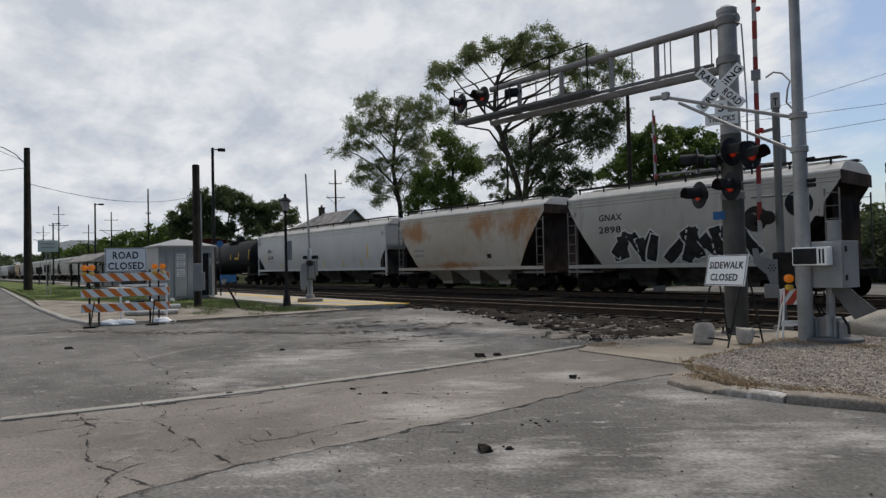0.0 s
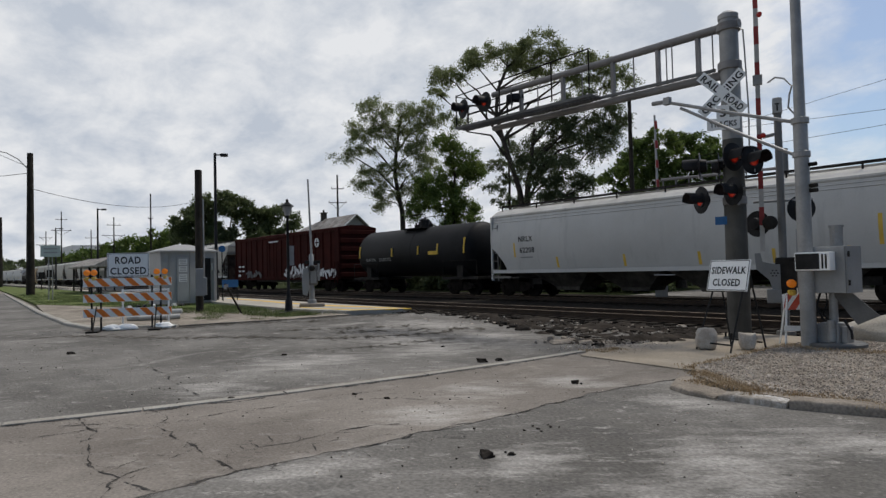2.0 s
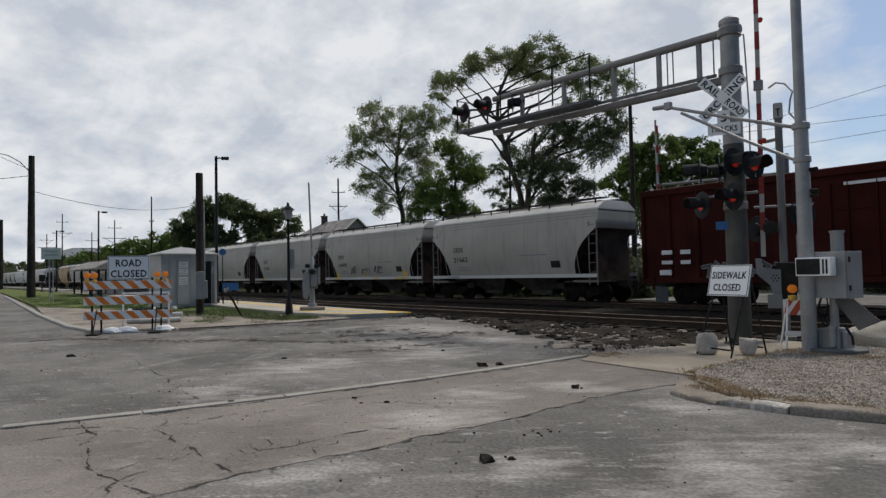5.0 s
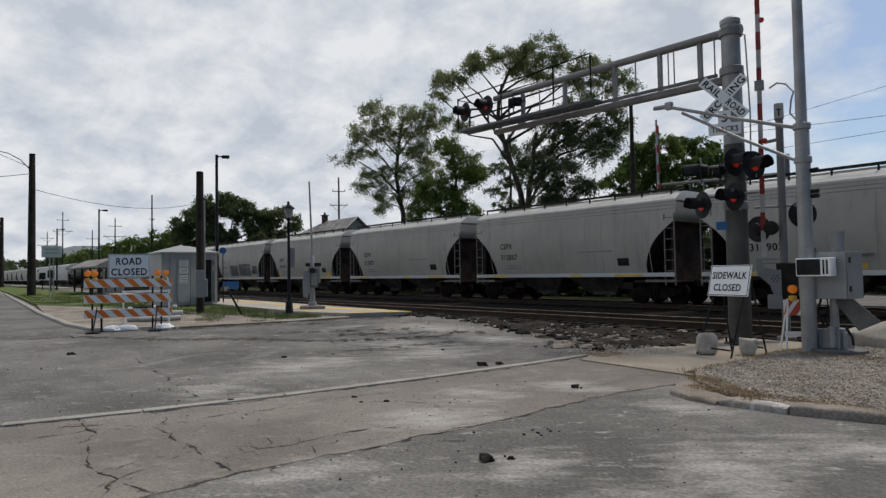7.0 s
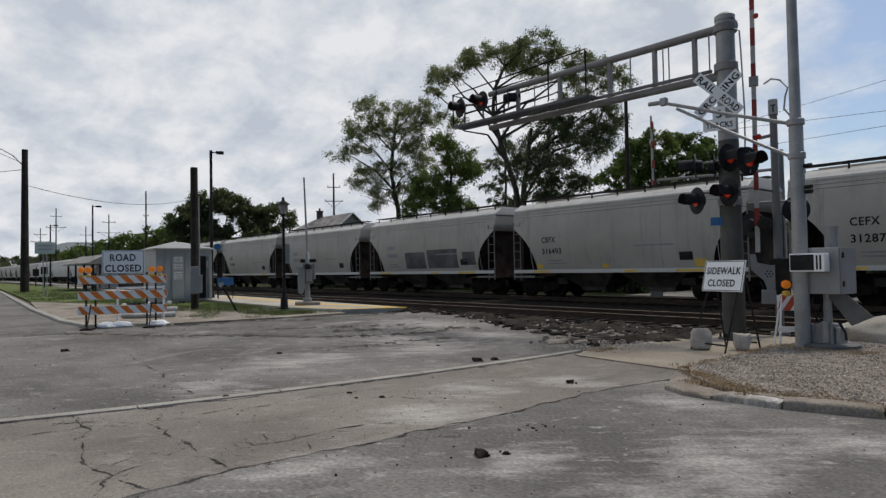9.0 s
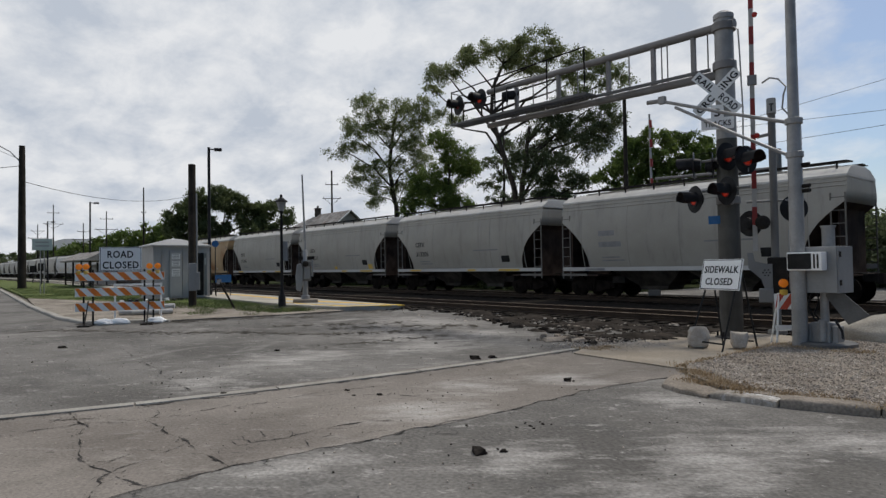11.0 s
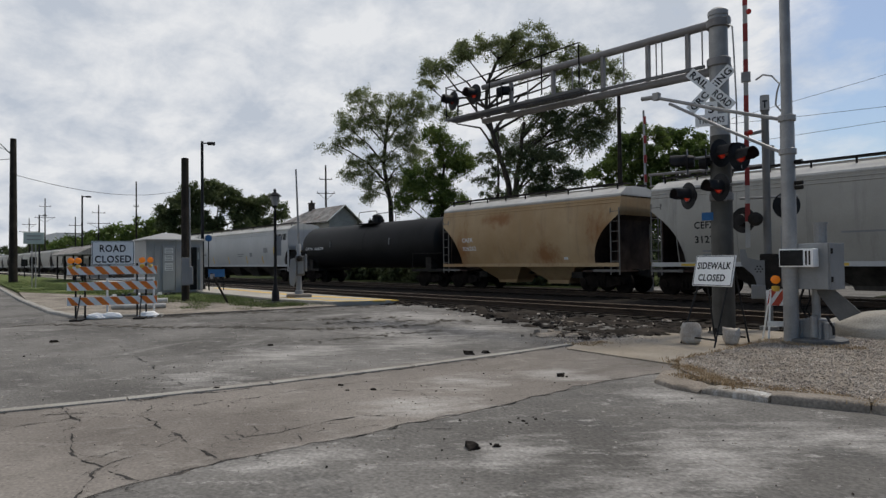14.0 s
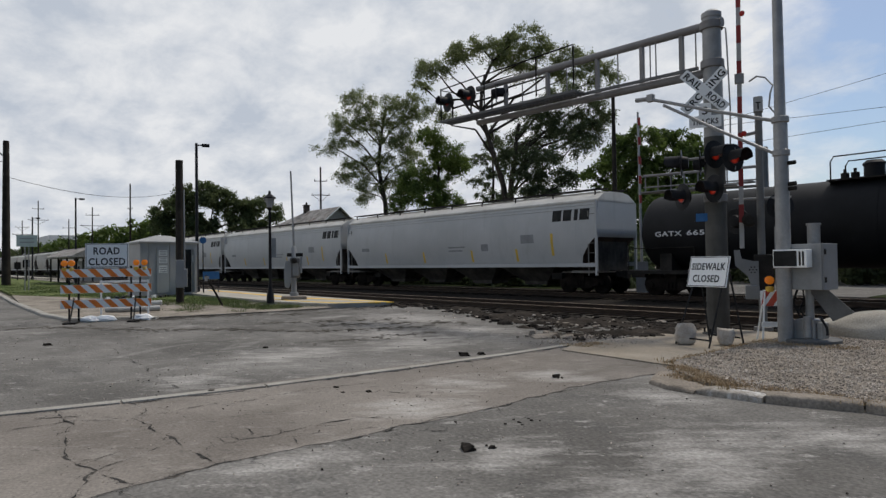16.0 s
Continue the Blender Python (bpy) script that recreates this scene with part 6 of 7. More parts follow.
def make_cabinet():
    c = thing("control_cabinet", "grey steel control cabinet on a post with open lower flap", "cabinet", facing(-4.5, 13.2, 0.09, -24))
    part("body", box(bmesh.new(), -0.34, 0.36, -0.30, 0.32, 1.0, 1.86), M["cabinet"], c, bevel=0.012)
    part("door", box(bmesh.new(), 0.362, 0.385, -0.28, 0.30, 1.0, 1.86), M["cabinet"], c, bevel=0.006)
    for z in (1.14, 1.66):
        part("hinge", box(bmesh.new(), 0.386, 0.402, -0.26, -0.20, z, z + 0.1), M["dark_steel"], c)
    box_ = part("display_box", box(bmesh.new(), -0.42, 0.20, -0.52, -0.302, 1.42, 1.76), M["white"], c, "white framed unit with black front", bevel=0.01)
    part("screen", box(bmesh.new(), -0.40, 0.02, -0.528, -0.518, 1.445, 1.735), M["ink"], box_)
    for x in (0.06, 0.12):
        part("vent_slot", box(bmesh.new(), x, x + 0.03, -0.527, -0.519, 1.46, 1.72), M["dark_steel"], box_)
    part("top_cap", lathe(bmesh.new(), [(0.11, 1.86), (0.11, 2.22), (0.13, 2.22), (0.13, 2.26)], 14, pose(0.05, 0.12, 0)), M["galv"], c)
    bm = bmesh.new()
    prism(bm, [(0.0, 0.99), (0.36, 0.99), (0.78, 0.60), (0.42, 0.42)], -0.05, -0.03)
    part("flap", bm, M["flap"], c, "dull hinged flap hanging open, its shade in the colour")
    part("post", lathe(bmesh.new(), [(0.075, 0.3), (0.07, 1.0)], 14), M["galv"], c, smooth=True)
    bm = bmesh.new()
    box(bm, -0.17, 0.16, -0.2, 0.2, 0.06, 0.44), box(bm, 0.16, 0.27, -0.12, 0.14, 0.06, 0.38)
    tube(bm, (-0.20, -0.16, 0.05), (-0.20, -0.16, 0.42), 0.06), tube(bm, (0.05, -0.22, 0.1), (0.05, -0.22, 0.5), 0.07)
    part("motor_base", bm, M["galv"], c, bevel=0.02)
    part("base_ring", lathe(bmesh.new(), [(0.52, 0.0), (0.52, 0.06), (0.48, 0.08), (0.2, 0.08)], 28), M["flap"], c)
    for pts, r in (([(-0.22, 0, 1.0), (-0.28, -0.05, 0.75), (-0.2, 0, 0.5), (-0.1, 0, 0.4)], 0.022), ([(-0.12, 0, 1.0), (-0.06, -0.1, 0.8), (-0.14, -0.1, 0.6), (-0.05, 0, 0.42)], 0.018),
                   ([(0.22, -0.1, 0.5), (0.34, -0.12, 0.3), (0.36, -0.14, 0.16)], 0.025)):
        part("cable", path_tube(bmesh.new(), pts, r, 6), M["black"], c)
    t = thing("equipment_box", "grey equipment box behind the pole", "cabinet", facing(-5.2, 13.75, 0.09, -10))
    part("body", box(bmesh.new(), -0.1, 0.14, -0.1, 0.1, 1.0, 2.25), M["cabinet"], t, bevel=0.01)
    part("post", tube(bmesh.new(), (0, 0, 0), (0, 0, 1.0), 0.05), M["dark_steel"], t)


def make_gate():
    g = thing("crossing_gate", "raised red and white crossing gate with its machine", "crossing gate", facing(-6.28, 15.15, 0.03))
    part("post", lathe(bmesh.new(), [(0.2, 0.0), (0.2, 0.08), (0.085, 0.1), (0.08, 5.05), (0.10, 5.05), (0.10, 5.4), (0.07, 5.42)], 16, pose(0.12, 0, 0)), M["mast"], g, smooth=True)
    plate = part("top_plate", box(bmesh.new(), 0.03, 0.21, -0.118, -0.108, 5.06, 5.40), M["dirty_white"], g, "pale plate with a dark mark")
    part("mark", box(bmesh.new(), 0.105, 0.135, -0.122, -0.119, 5.10, 5.24), M["ink"], plate)
    part("mark", box(bmesh.new(), 0.07, 0.17, -0.122, -0.119, 5.245, 5.275), M["ink"], plate)
    lean = pose(-0.30, -0.12, 0, 0, 0.4, 0)
    z = 2.5
    arm = part("gate_arm", box(bmesh.new(), -0.05, 0.05, -0.02, 0.02, 1.9, 9.4, lean), M["dirty_white"], g, "white gate arm with red stripes")
    i = 0
    while z < 9.3:
        part("stripe", box(bmesh.new(), -0.052, 0.052, -0.023, 0.023, z, z + 0.42, lean), M["maroon"], arm)
        z += 0.84
    part("arm_clamp", box(bmesh.new(), -0.1, 0.1, -0.05, 0.05, 5.75, 5.98, lean), M["galv"], g, bevel=0.01)
    for z in (4.55, 7.35):
        part("arm_lamp", lathe(bmesh.new(), [(0.02, 0), (0.055, 0.02), (0.06, 0.08), (0.02, 0.1)], 12, lean @ pose(0.08, -0.05, z, 90)), M["lens"], g, "small red arm lamp", smooth=True)
    prof = [(-0.46, 1.86), (-0.34, 1.86), (-0.30, 1.66), (-0.05, 1.60), (0.05, 1.60), (0.05, 1.02), (-0.10, 0.98), (-0.18, 1.25), (-0.44, 1.50)]
    part("counterweight_arm", prism(bmesh.new(), prof, -0.20, -0.16), M["cabinet"], g)
    for k in range(7):
        a = 2 * math.pi * k / 6
        r = 0.0 if k == 6 else 0.07
        part("bolt_hole", tube(bmesh.new(), (-0.07 + r * math.cos(a), -0.204, 1.40 + r * math.sin(a)), (-0.07 + r * math.cos(a), -0.2, 1.40 + r * math.sin(a)), 0.018, n=8), M["dark_steel"], g)
    part("counterweight", box(bmesh.new(), -0.24, 0.06, -0.24, -0.12, 0.72, 1.04), M["cabinet"], g, bevel=0.02)
    part("machine", box(bmesh.new(), -0.05, 0.36, -0.14, 0.2, 0.9, 1.75), M["dark_steel"], g, bevel=0.03)
    part("arm_hub", lathe(bmesh.new(), [(0.16, 0), (0.16, 0.12), (0.1, 0.16)], 16, pose(-0.12, -0.1, 2.55, 90)), M["dark_steel"], g)
    for a, b, r in (((-0.45, 0, 3.05), (0.75, 0, 3.05), 0.03), ((-0.2, 0, 4.55), (0.12, 0, 4.60), 0.04)):
        part("cross_arm", tube(bmesh.new(), a, b, r), M["galv"], g)
    flasher(g, (0.52, 0.05, 2.85), 200, False, "signal head seen from behind")
    flasher(g, (-0.38, 0.1, 2.55), 150, False, "signal head seen from behind")
    # gate on the other side of the road, raised
    h = thing("crossing_gate", "raised crossing gate on a concrete base by the platform", "crossing gate", facing(-25.8, 13.66, 0.165))
    part("base", box(bmesh.new(), -0.55, 0.55, -0.45, 0.45, 0, 0.14), M["kerb"], h, bevel=0.03)
    part("post", lathe(bmesh.new(), [(0.2, 0.14), (0.19, 0.3), (0.12, 0.32), (0.11, 2.3), (0.03, 2.4)], 14), M["cabinet"], h, smooth=True)
    part("counterweight", prism(bmesh.new(), [(-0.40, 0.55), (-0.22, 0.48), (-0.12, 0.75), (-0.10, 1.55), (-0.20, 1.75), (-0.36, 1.70), (-0.43, 1.2)], -0.24, -0.10), M["cabinet"], h, bevel=0.03)
    part("machine", box(bmesh.new(), -0.18, 0.26, -0.15, 0.2, 0.95, 1.85), M["flap"], h, bevel=0.06)
    part("door_cover", box(bmesh.new(), -0.06, 0.20, -0.19, -0.152, 1.05, 1.6), M["cabinet"], h, bevel=0.03)
    part("cross_bar", box(bmesh.new(), -0.30, 0.40, -0.06, 0.06, 1.90, 2.06), M["dark_steel"], h, bevel=0.02)
    part("arm_hub", lathe(bmesh.new(), [(0.13, 0), (0.13, 0.1), (0.07, 0.14)], 16, pose(0.02, -0.18, 1.72, 90)), M["dark_steel"], h)
    part("side_bracket", box(bmesh.new(), 0.27, 0.36, -0.10, 0.08, 1.15, 1.92), M["cabinet"], h, bevel=0.02)
    part("gate_arm", tube(bmesh.new(), (0.02, 0, 2.0), (-0.10, 0, 5.75), 0.055, 0.035, 8), M["galv"], h, "pale raised gate arm")


def lamp_post(at, h, r, reach, name, label, turn=0):
    p = thing(name, label, "street lamp", pose(*at, 0, 0, turn), "platform lamps")
    part("pole", lathe(bmesh.new(), [(r * 1.6, 0), (r * 1.6, 0.3), (r, 0.35), (r * 0.8, h)], 12), M["black"], p, smooth=True)
    part("arm", tube(bmesh.new(), (0, 0, h - 0.12), (reach * 0.5, 0, h - 0.1), 0.04), M["black"], p)
    part("lamp_head", box(bmesh.new(), reach * 0.4, reach, -0.17, 0.17, h - 0.2, h - 0.03), M["black"], p, bevel=0.04)


def make_left_side():
    s = thing("equipment_shed", "grey steel trackside equipment shed with low roof", "shed", pose(-36.4, 10.15, 0.05))
    part("wall", box(bmesh.new(), -2.3, 0, 0, 3.05, 0.1, 2.95), M["shed"], s)
    bm = bmesh.new()
    e = 0.12
    v = [bm.verts.new(p) for p in ((-2.3 - e, -e, 2.95), (e, -e, 2.95), (e, 3.05 + e, 2.95), (-2.3 - e, 3.05 + e, 2.95), (-2.3 - e, -e, 3.03), (e, -e, 3.03), (e, 3.05 + e, 3.03), (-2.3 - e, 3.05 + e, 3.03), (-1.15, 1.2, 3.42), (-1.15, 1.8, 3.42))]
    for f in ((0, 1, 5, 4), (1, 2, 6, 5), (2, 3, 7, 6), (3, 0, 4, 7), (4, 5, 8), (5, 6, 9, 8), (6, 7, 9), (7, 4, 8, 9), (3, 2, 1, 0)):
        bm.faces.new([v[i] for i in f])
    part("roof", bm, M["shed"], s)
    for y in (0.0, 0.45, 1.55, 2.2, 3.0):
        part("wall_rib", box(bmesh.new(), 0.001, 0.035, y, y + 0.05, 0.12, 2.94), M["shed"], s)
    door = part("door", box(bmesh.new(), 0.002, 0.05, 0.86, 1.5, 0.2, 2.7), M["shed"], s, bevel=0.01)
    for z, h in ((2.25, 0.3), (1.85, 0.3), (1.3, 0.42)):
        part("notice", box(bmesh.new(), 0.051, 0.056, 0.96, 1.4, z, z + h), M["trim"], door, "notice plate with unreadable lines")
        for k in range(3):
            part("text_bar", box(bmesh.new(), 0.057, 0.059, 1.0, 1.36, z + 0.05 + k * h * 0.28, z + 0.09 + k * h * 0.28), M["paint_grey"], door)
    # no opening here: a black panel paints the darkness inside the doorway
    part("doorway", box(bmesh.new(), -0.02, 0.012, 2.33, 2.72, 0.2, 2.6), M["ink"], s, "black panel for the unlit open doorway")
    part("door_leaf", box(bmesh.new(), 0.03, 0.5, 2.74, 2.79, 0.2, 2.6), M["shed"], s, "open grey steel door leaf")
    part("latch", box(bmesh.new(), 0.2, 0.3, 2.70, 2.74, 1.9, 2.3), M["trim"], s)
    part("base", box(bmesh.new(), -2.4, 0.08, -0.08, 3.13, -0.02, 0.1), M["kerb"], s)
    for i in range(9):
        v_, f_ = lumps(random.Random(60 + i), [(0, 0, 0, 0.14, 0.6)])
        me = bpy.data.meshes.new("scrap")
        me.from_pydata(v_, [], f_)
        me.materials.append(M["ink"] if i % 3 else M["trim"])
        ob = part("scrap", me, None)
        ob.location = (-35.6 + 0.25 * (i % 2), 8.4 + 0.36 * i, 0.05)
        tagged(ob, "dark scrap lying at the foot of the shed", "scrap", "scrap by the shed")
    p = thing("utility_riser", "dark wooden pole with conduit and grey meter box", "pole", facing(-29.0, 9.75, 0.04))
    part("pole", lathe(bmesh.new(), [(0.17, 0), (0.155, 6.4), (0.1, 6.42)], 14), M["wood"], p, smooth=True)
    part("conduit", tube(bmesh.new(), (0.2, -0.02, 1.0), (0.18, -0.02, 5.1), 0.04), M["galv"], p)
    part("meter_box", box(bmesh.new(), -0.16, 0.18, -0.36, -0.19, 0.72, 1.95), M["cabinet"], p, bevel=0.02)
    part("meter", box(bmesh.new(), 0.14, 0.32, -0.36, -0.2, 0.75, 1.55), M["cabinet"], p, bevel=0.03)
    lamp_post((-38.6, 14.0, 0.16), 9.0, 0.10, 0.75, "street_lamp", "tall black lamp post on the platform", 70)
    lamp_post((-76.3, 14.9, 0.16), 9.0, 0.10, 0.85, "street_lamp", "black lamp post far along the platform", 80)
    lamp_post((-105.5, 15.2, 0.16), 8.8, 0.11, 0.95, "street_lamp", "black lamp post far along the platform", 80)
    l = thing("lantern_post", "black ornamental lantern on a slim post", "street lamp", facing(-23.98, 11.64, 0.05))
    part("base", lathe(bmesh.new(), [(0.3, 0), (0.3, 0.08), (0.16, 0.1), (0.14, 0.5), (0.09, 0.6), (0.07, 0.9)], 12), M["black"], l, smooth=True)
    part("post", lathe(bmesh.new(), [(0.065, 0.6), (0.05, 3.9), (0.09, 3.95), (0.05, 4.0)], 12), M["black"], l, smooth=True)
    part("lantern_glass", lathe(bmesh.new(), [(0.10, 4.0), (0.20, 4.36)], 6), M["paint_grey"], l)
    part("lantern_cap", lathe(bmesh.new(), [(0.26, 4.36), (0.25, 4.40), (0.10, 4.52), (0.05, 4.55), (0.06, 4.62), (0.02, 4.68)], 6), M["black"], l)
    part("plate", box(bmesh.new(), 0.06, 0.24, -0.01, 0.01, 1.95, 2.75), M["paint_grey"], l, "narrow grey plate")
    part("footing", box(bmesh.new(), -0.4, 0.4, -0.4, 0.4, -0.05, 0.06), M["kerb"], l)
    b = thing("leaning_post", "dark leaning post by the platform", "post", pose(-25.9, 10.45, 0.03))
    part("stake", tube(bmesh.new(), (0, 0, 0), (-0.25, -0.62, 1.28), 0.045), M["wood"], b)
    part("tag", box(bmesh.new(), -0.32, -0.18, -0.64, -0.50, 1.05, 1.25), M["paint_grey"], b)
    s = thing("platform_sign", "blue platform sign on thin posts", "sign", pose(-36.4, 14.0, 0.16, 0, 0, 80))
    part("board", box(bmesh.new(), -0.45, 0.45, -0.02, 0.02, 0.78, 1.22), M["blue"], s)
    for x in (-0.4, 0.4):
        part("post", tube(bmesh.new(), (x, 0.03, 0), (x, 0.03, 1.2), 0.025), M["black"], s)
    s = thing("route_sign", "small round blue sign on a post", "sign", pose(-37.9, 14.1, 0.16, 0, 0, 72))
    part("disc", tube(bmesh.new(), (0, -0.03, 3.08), (0, 0.0, 3.08), 0.2, n=20), M["blue"], s)
    part("post", tube(bmesh.new(), (0, 0.03, 0), (0, 0.03, 3.1), 0.03), M["black"], s)


def utility_pole(at, h, arms, label, r=0.22, turn=0):
    p = thing("utility_pole", label, "utility pole", pose(at[0], at[1], -0.1, 0, 0, turn), "utility poles")
    part("pole", lathe(bmesh.new(), [(r, 0), (r * 0.6, h)], 10), M["wood"], p, smooth=True)
    for z, w in arms:
        part("cross_arm", box(bmesh.new(), -w / 2, w / 2, -0.06, 0.06, h - z - 0.06, h - z + 0.06), M["wood"], p)
        for x in (-0.45, 0.45):
            part("insulator", tube(bmesh.new(), (x * w, 0, h - z + 0.09), (x * w, 0, h - z + 0.35), 0.06, n=6), M["paint_grey"], p)
        if w > 3:
            part("brace", path_tube(bmesh.new(), [(-w * 0.4, 0, h - z), (0, 0, h - z - 1.3), (w * 0.4, 0, h - z)], 0.045, 6), M["wood"], p)


def wire(a, b, sag, r=0.03):
    a, b = Vector(a), Vector(b)
    pts = [a.lerp(b, i / 16) - Vector((0, 0, sag * 4 * (i / 16) * (1 - i / 16))) for i in range(17)]
    ob = part("cable", path_tube(bmesh.new(), pts, r, 5), M["black"])
    tagged(ob, "thin black overhead cable hanging between poles", "cable", "overhead cables")


def make_distance():
    utility_pole((-102.7, 60), 19.8, [(2.6, 2.4), (5.2, 3.4)], "wooden utility pole with two crossarms", 0.24, 60)
    utility_pole((-173.6, 37.5), 16.7, [(2.0, 3.0), (4.6, 5.2)], "far wooden utility pole with braced crossarms", 0.20, 78)
    utility_pole((-199.0, 30.0), 20.0, [(2.2, 2.8), (5.2, 4.8)], "far wooden utility pole with crossarms", 0.20, 82)
    utility_pole((-198.0, 37.0), 15.2, [(2.4, 3.0), (4.6, 5.4)], "far wooden utility pole with crossarms", 0.20, 80)
    utility_pole((-135.4, 36.0), 18.4, [(5.0, 0.9), (8.5, 0.9)], "tall thin utility pole", 0.20, 75)
    utility_pole((-230.0, 30.5), 16.5, [(2.0, 3.6), (4.2, 5.2)], "far wooden utility pole with crossarms", 0.20, 82)
    utility_pole((-21.2, 32.0), 11.4, [], "dark wooden pole behind the train", 0.17)
    p = thing("roadside_pole", "dark wooden pole with curved lamp arm on the verge", "utility pole", pose(-76.1, 8.74, 0))
    part("pole", lathe(bmesh.new(), [(0.40, 0), (0.27, 14.5)], 14), M["wood"], p, smooth=True)
    part("lamp_arm", path_tube(bmesh.new(), [(0, -0.2, 12.9), (0, -1.0, 13.8), (0, -2.0, 14.35), (0, -3.6, 14.6)], 0.05), M["galv"], p)
    part("bracket", path_tube(bmesh.new(), [(0, -0.2, 13.1), (0, -3.0, 14.3)], 0.025), M["galv"], p)
    p = thing("roadside_pole", "far dark wooden pole on the verge", "utility pole", pose(-170, 13.9, 0))
    part("pole", lathe(bmesh.new(), [(0.5, 0), (0.35, 15.5)], 10), M["wood"], p, smooth=True)
    for x, y, h in ((-110.7, 14.1, 2.6), (-98.4, 13.5, 2.8)):
        s = thing("sign_post", "small dark sign on a post in the grass", "sign", facing(x, y, 0.06), "verge signs")
        part("post", tube(bmesh.new(), (0, 0, 0), (0, 0, h), 0.07), M["dark_steel"], s)
        part("plate", box(bmesh.new(), -0.4, 0.4, -0.04, 0.0, h - 1.0, h), M["dark_steel"], s)
    s = thing("roadside_sign", "pale grey-green sign board on two thin posts", "sign", facing(-56.2, 7.75, 0.05))
    board = part("board", box(bmesh.new(), -0.66, 0.66, -0.03, 0.0, 3.30, 4.18), M["sign_pale"], s, bevel=0.01)
    for z in (3.86, 3.58):
        part("text_bar", box(bmesh.new(), -0.45, 0.45, -0.036, -0.031, z, z + 0.10), M["far_wall"], board)
    for x in (-0.12, 0.12):
        part("post", tube(bmesh.new(), (x, 0.03, 0), (x, 0.03, 4.1), 0.035, n=8), M["galv"], s)
    wire((-76.1, 8.8, 10.9), (-118, 40, 15.5), 1.6), wire((-76.1, 8.8, 12.5), (-60, -30, 10), 2.0)
    wire((-21.2, 32.0, 9.0), (30, 40, 9.6), 0.9, 0.011), wire((-21.2, 32.0, 8.2), (30, 26, 15.0), 1.2, 0.009), wire((-21.2, 32.0, 7.4), (30, 44, 11.0), 0.4, 0.011)
    # the house behind the train
    h = thing("house", "house with pale siding and mottled shingle roof", "house", pose(-77.1, 45.4, -0.05))
    part("wall", box(bmesh.new(), -15.6, -0.3, 0.3, 4.9, 0, 7.6), M["siding"], h)
    bm = bmesh.new()   # gabled at one end, hipped at the other
    for lift, flip in ((0.0, False), (-0.18, True)):
        e = [bm.verts.new((x, y, z + lift)) for x, y, z in ((0.2, -0.3, 7.5), (0.2, 2.6, 9.9), (0.2, 5.5, 7.5), (-16.2, 5.5, 7.5), (-16.2, -0.3, 7.5), (-9.0, 2.6, 9.9))]
        for f in ((0, 1, 5, 4), (1, 2, 3, 5), (3, 4, 5)):
            bm.faces.new([e[k] for k in (reversed(f) if flip else f)])
    part("roof", bm, M["shingle"], h)
    part("gable", prism(bmesh.new(), [(0.3, 7.6), (0.3, 7.75), (2.6, 9.6), (4.9, 7.75), (4.9, 7.6)], 0.3, 0.5, pose(0, 0, 0, 0, 0, 90)), M["siding"], h)
    for s in (-1, 1):
        part("barge_board", tube(bmesh.new(), (0.24, 2.6 + s * 2.95, 7.42), (0.24, 2.6, 9.86), 0.10, n=4), M["trim"], h)
    part("chimney", box(bmesh.new(), -9.6, -8.9, 2.2, 2.9, 9.0, 10.75), M["dark_brick"], h)
    part("chimney_cap", box(bmesh.new(), -9.7, -8.8, 2.1, 3.0, 10.75, 10.87), M["dark_brick"], h)
    part("chimney_pot", tube(bmesh.new(), (-9.25, 2.55, 10.87), (-9.25, 2.55, 11.25), 0.14, n=10), M["dark_brick"], h)
    for x in (-12.5, -8.5, -4.0):
        w = part("window", box(bmesh.new(), x, x + 1.2, 0.26, 0.31, 4.6, 6.3), M["trim"], h)
        part("pane", box(bmesh.new(), x + 0.1, x + 1.1, 0.24, 0.259, 4.7, 6.2), M["ink"], w)
    # buildings far down the street
    b = thing("warehouse", "far pale grey industrial building", "building", pose(-470, 66, 0))
    part("wall", box(bmesh.new(), 0, 110, 0, 40, 0, 14), M["far_wall"], b)
    part("tower", box(bmesh.new(), 18, 55, 2, 30, 14, 20.5), M["trim"], b)
    part("roof", box(bmesh.new(), -0.5, 110.5, -0.5, 40.5, 14.0, 14.6), M["shingle"], b)
    for i in range(4):
        part("window", box(bmesh.new(), 70 + i * 9, 76 + i * 9, -0.2, 0.05, 7.5, 11), M["paint_grey"], b)
    # canopy on the platform
    c = thing("platform_canopy", "open station shelter with grey pitched roof", "shelter", pose(-84, 13.7, 0.16))
    part("roof", prism(bmesh.new(), [(-0.4, 2.75), (1.3, 3.6), (3.0, 2.75), (3.0, 2.6), (-0.4, 2.6)], -14, 0, pose(0, 0, 0, 0, 0, 90)), M["shingle"], c)
    for x in (0.5, 4.8, 9.2, 13.5):
        for y in (0.1, 2.5):
            part("post", box(bmesh.new(), x - 0.08, x + 0.08, y - 0.08, y + 0.08, 0, 2.62), M["dark_steel"], c)
    part("windscreen", box(bmesh.new(), 0.5, 13.5, 2.52, 2.56, 0.1, 2.3), M["paint_grey"], c)
    # far side of the crossing
    f = thing("cantilever_signal", "far grey cantilever walkway beyond the train", "crossing signal", pose(-12.0, 30.0, -0.05))
    part("mast", lathe(bmesh.new(), [(0.3, 0), (0.22, 0.1), (0.19, 6.8)], 16), M["mast"], f, smooth=True)
    for z in (5.25, 5.55, 6.15):
        part("arm", tube(bmesh.new(), (0, 0, z - 0.2), (-6.1, 0, z), 0.07 if z != 5.55 else 0.04), M["tube"], f)
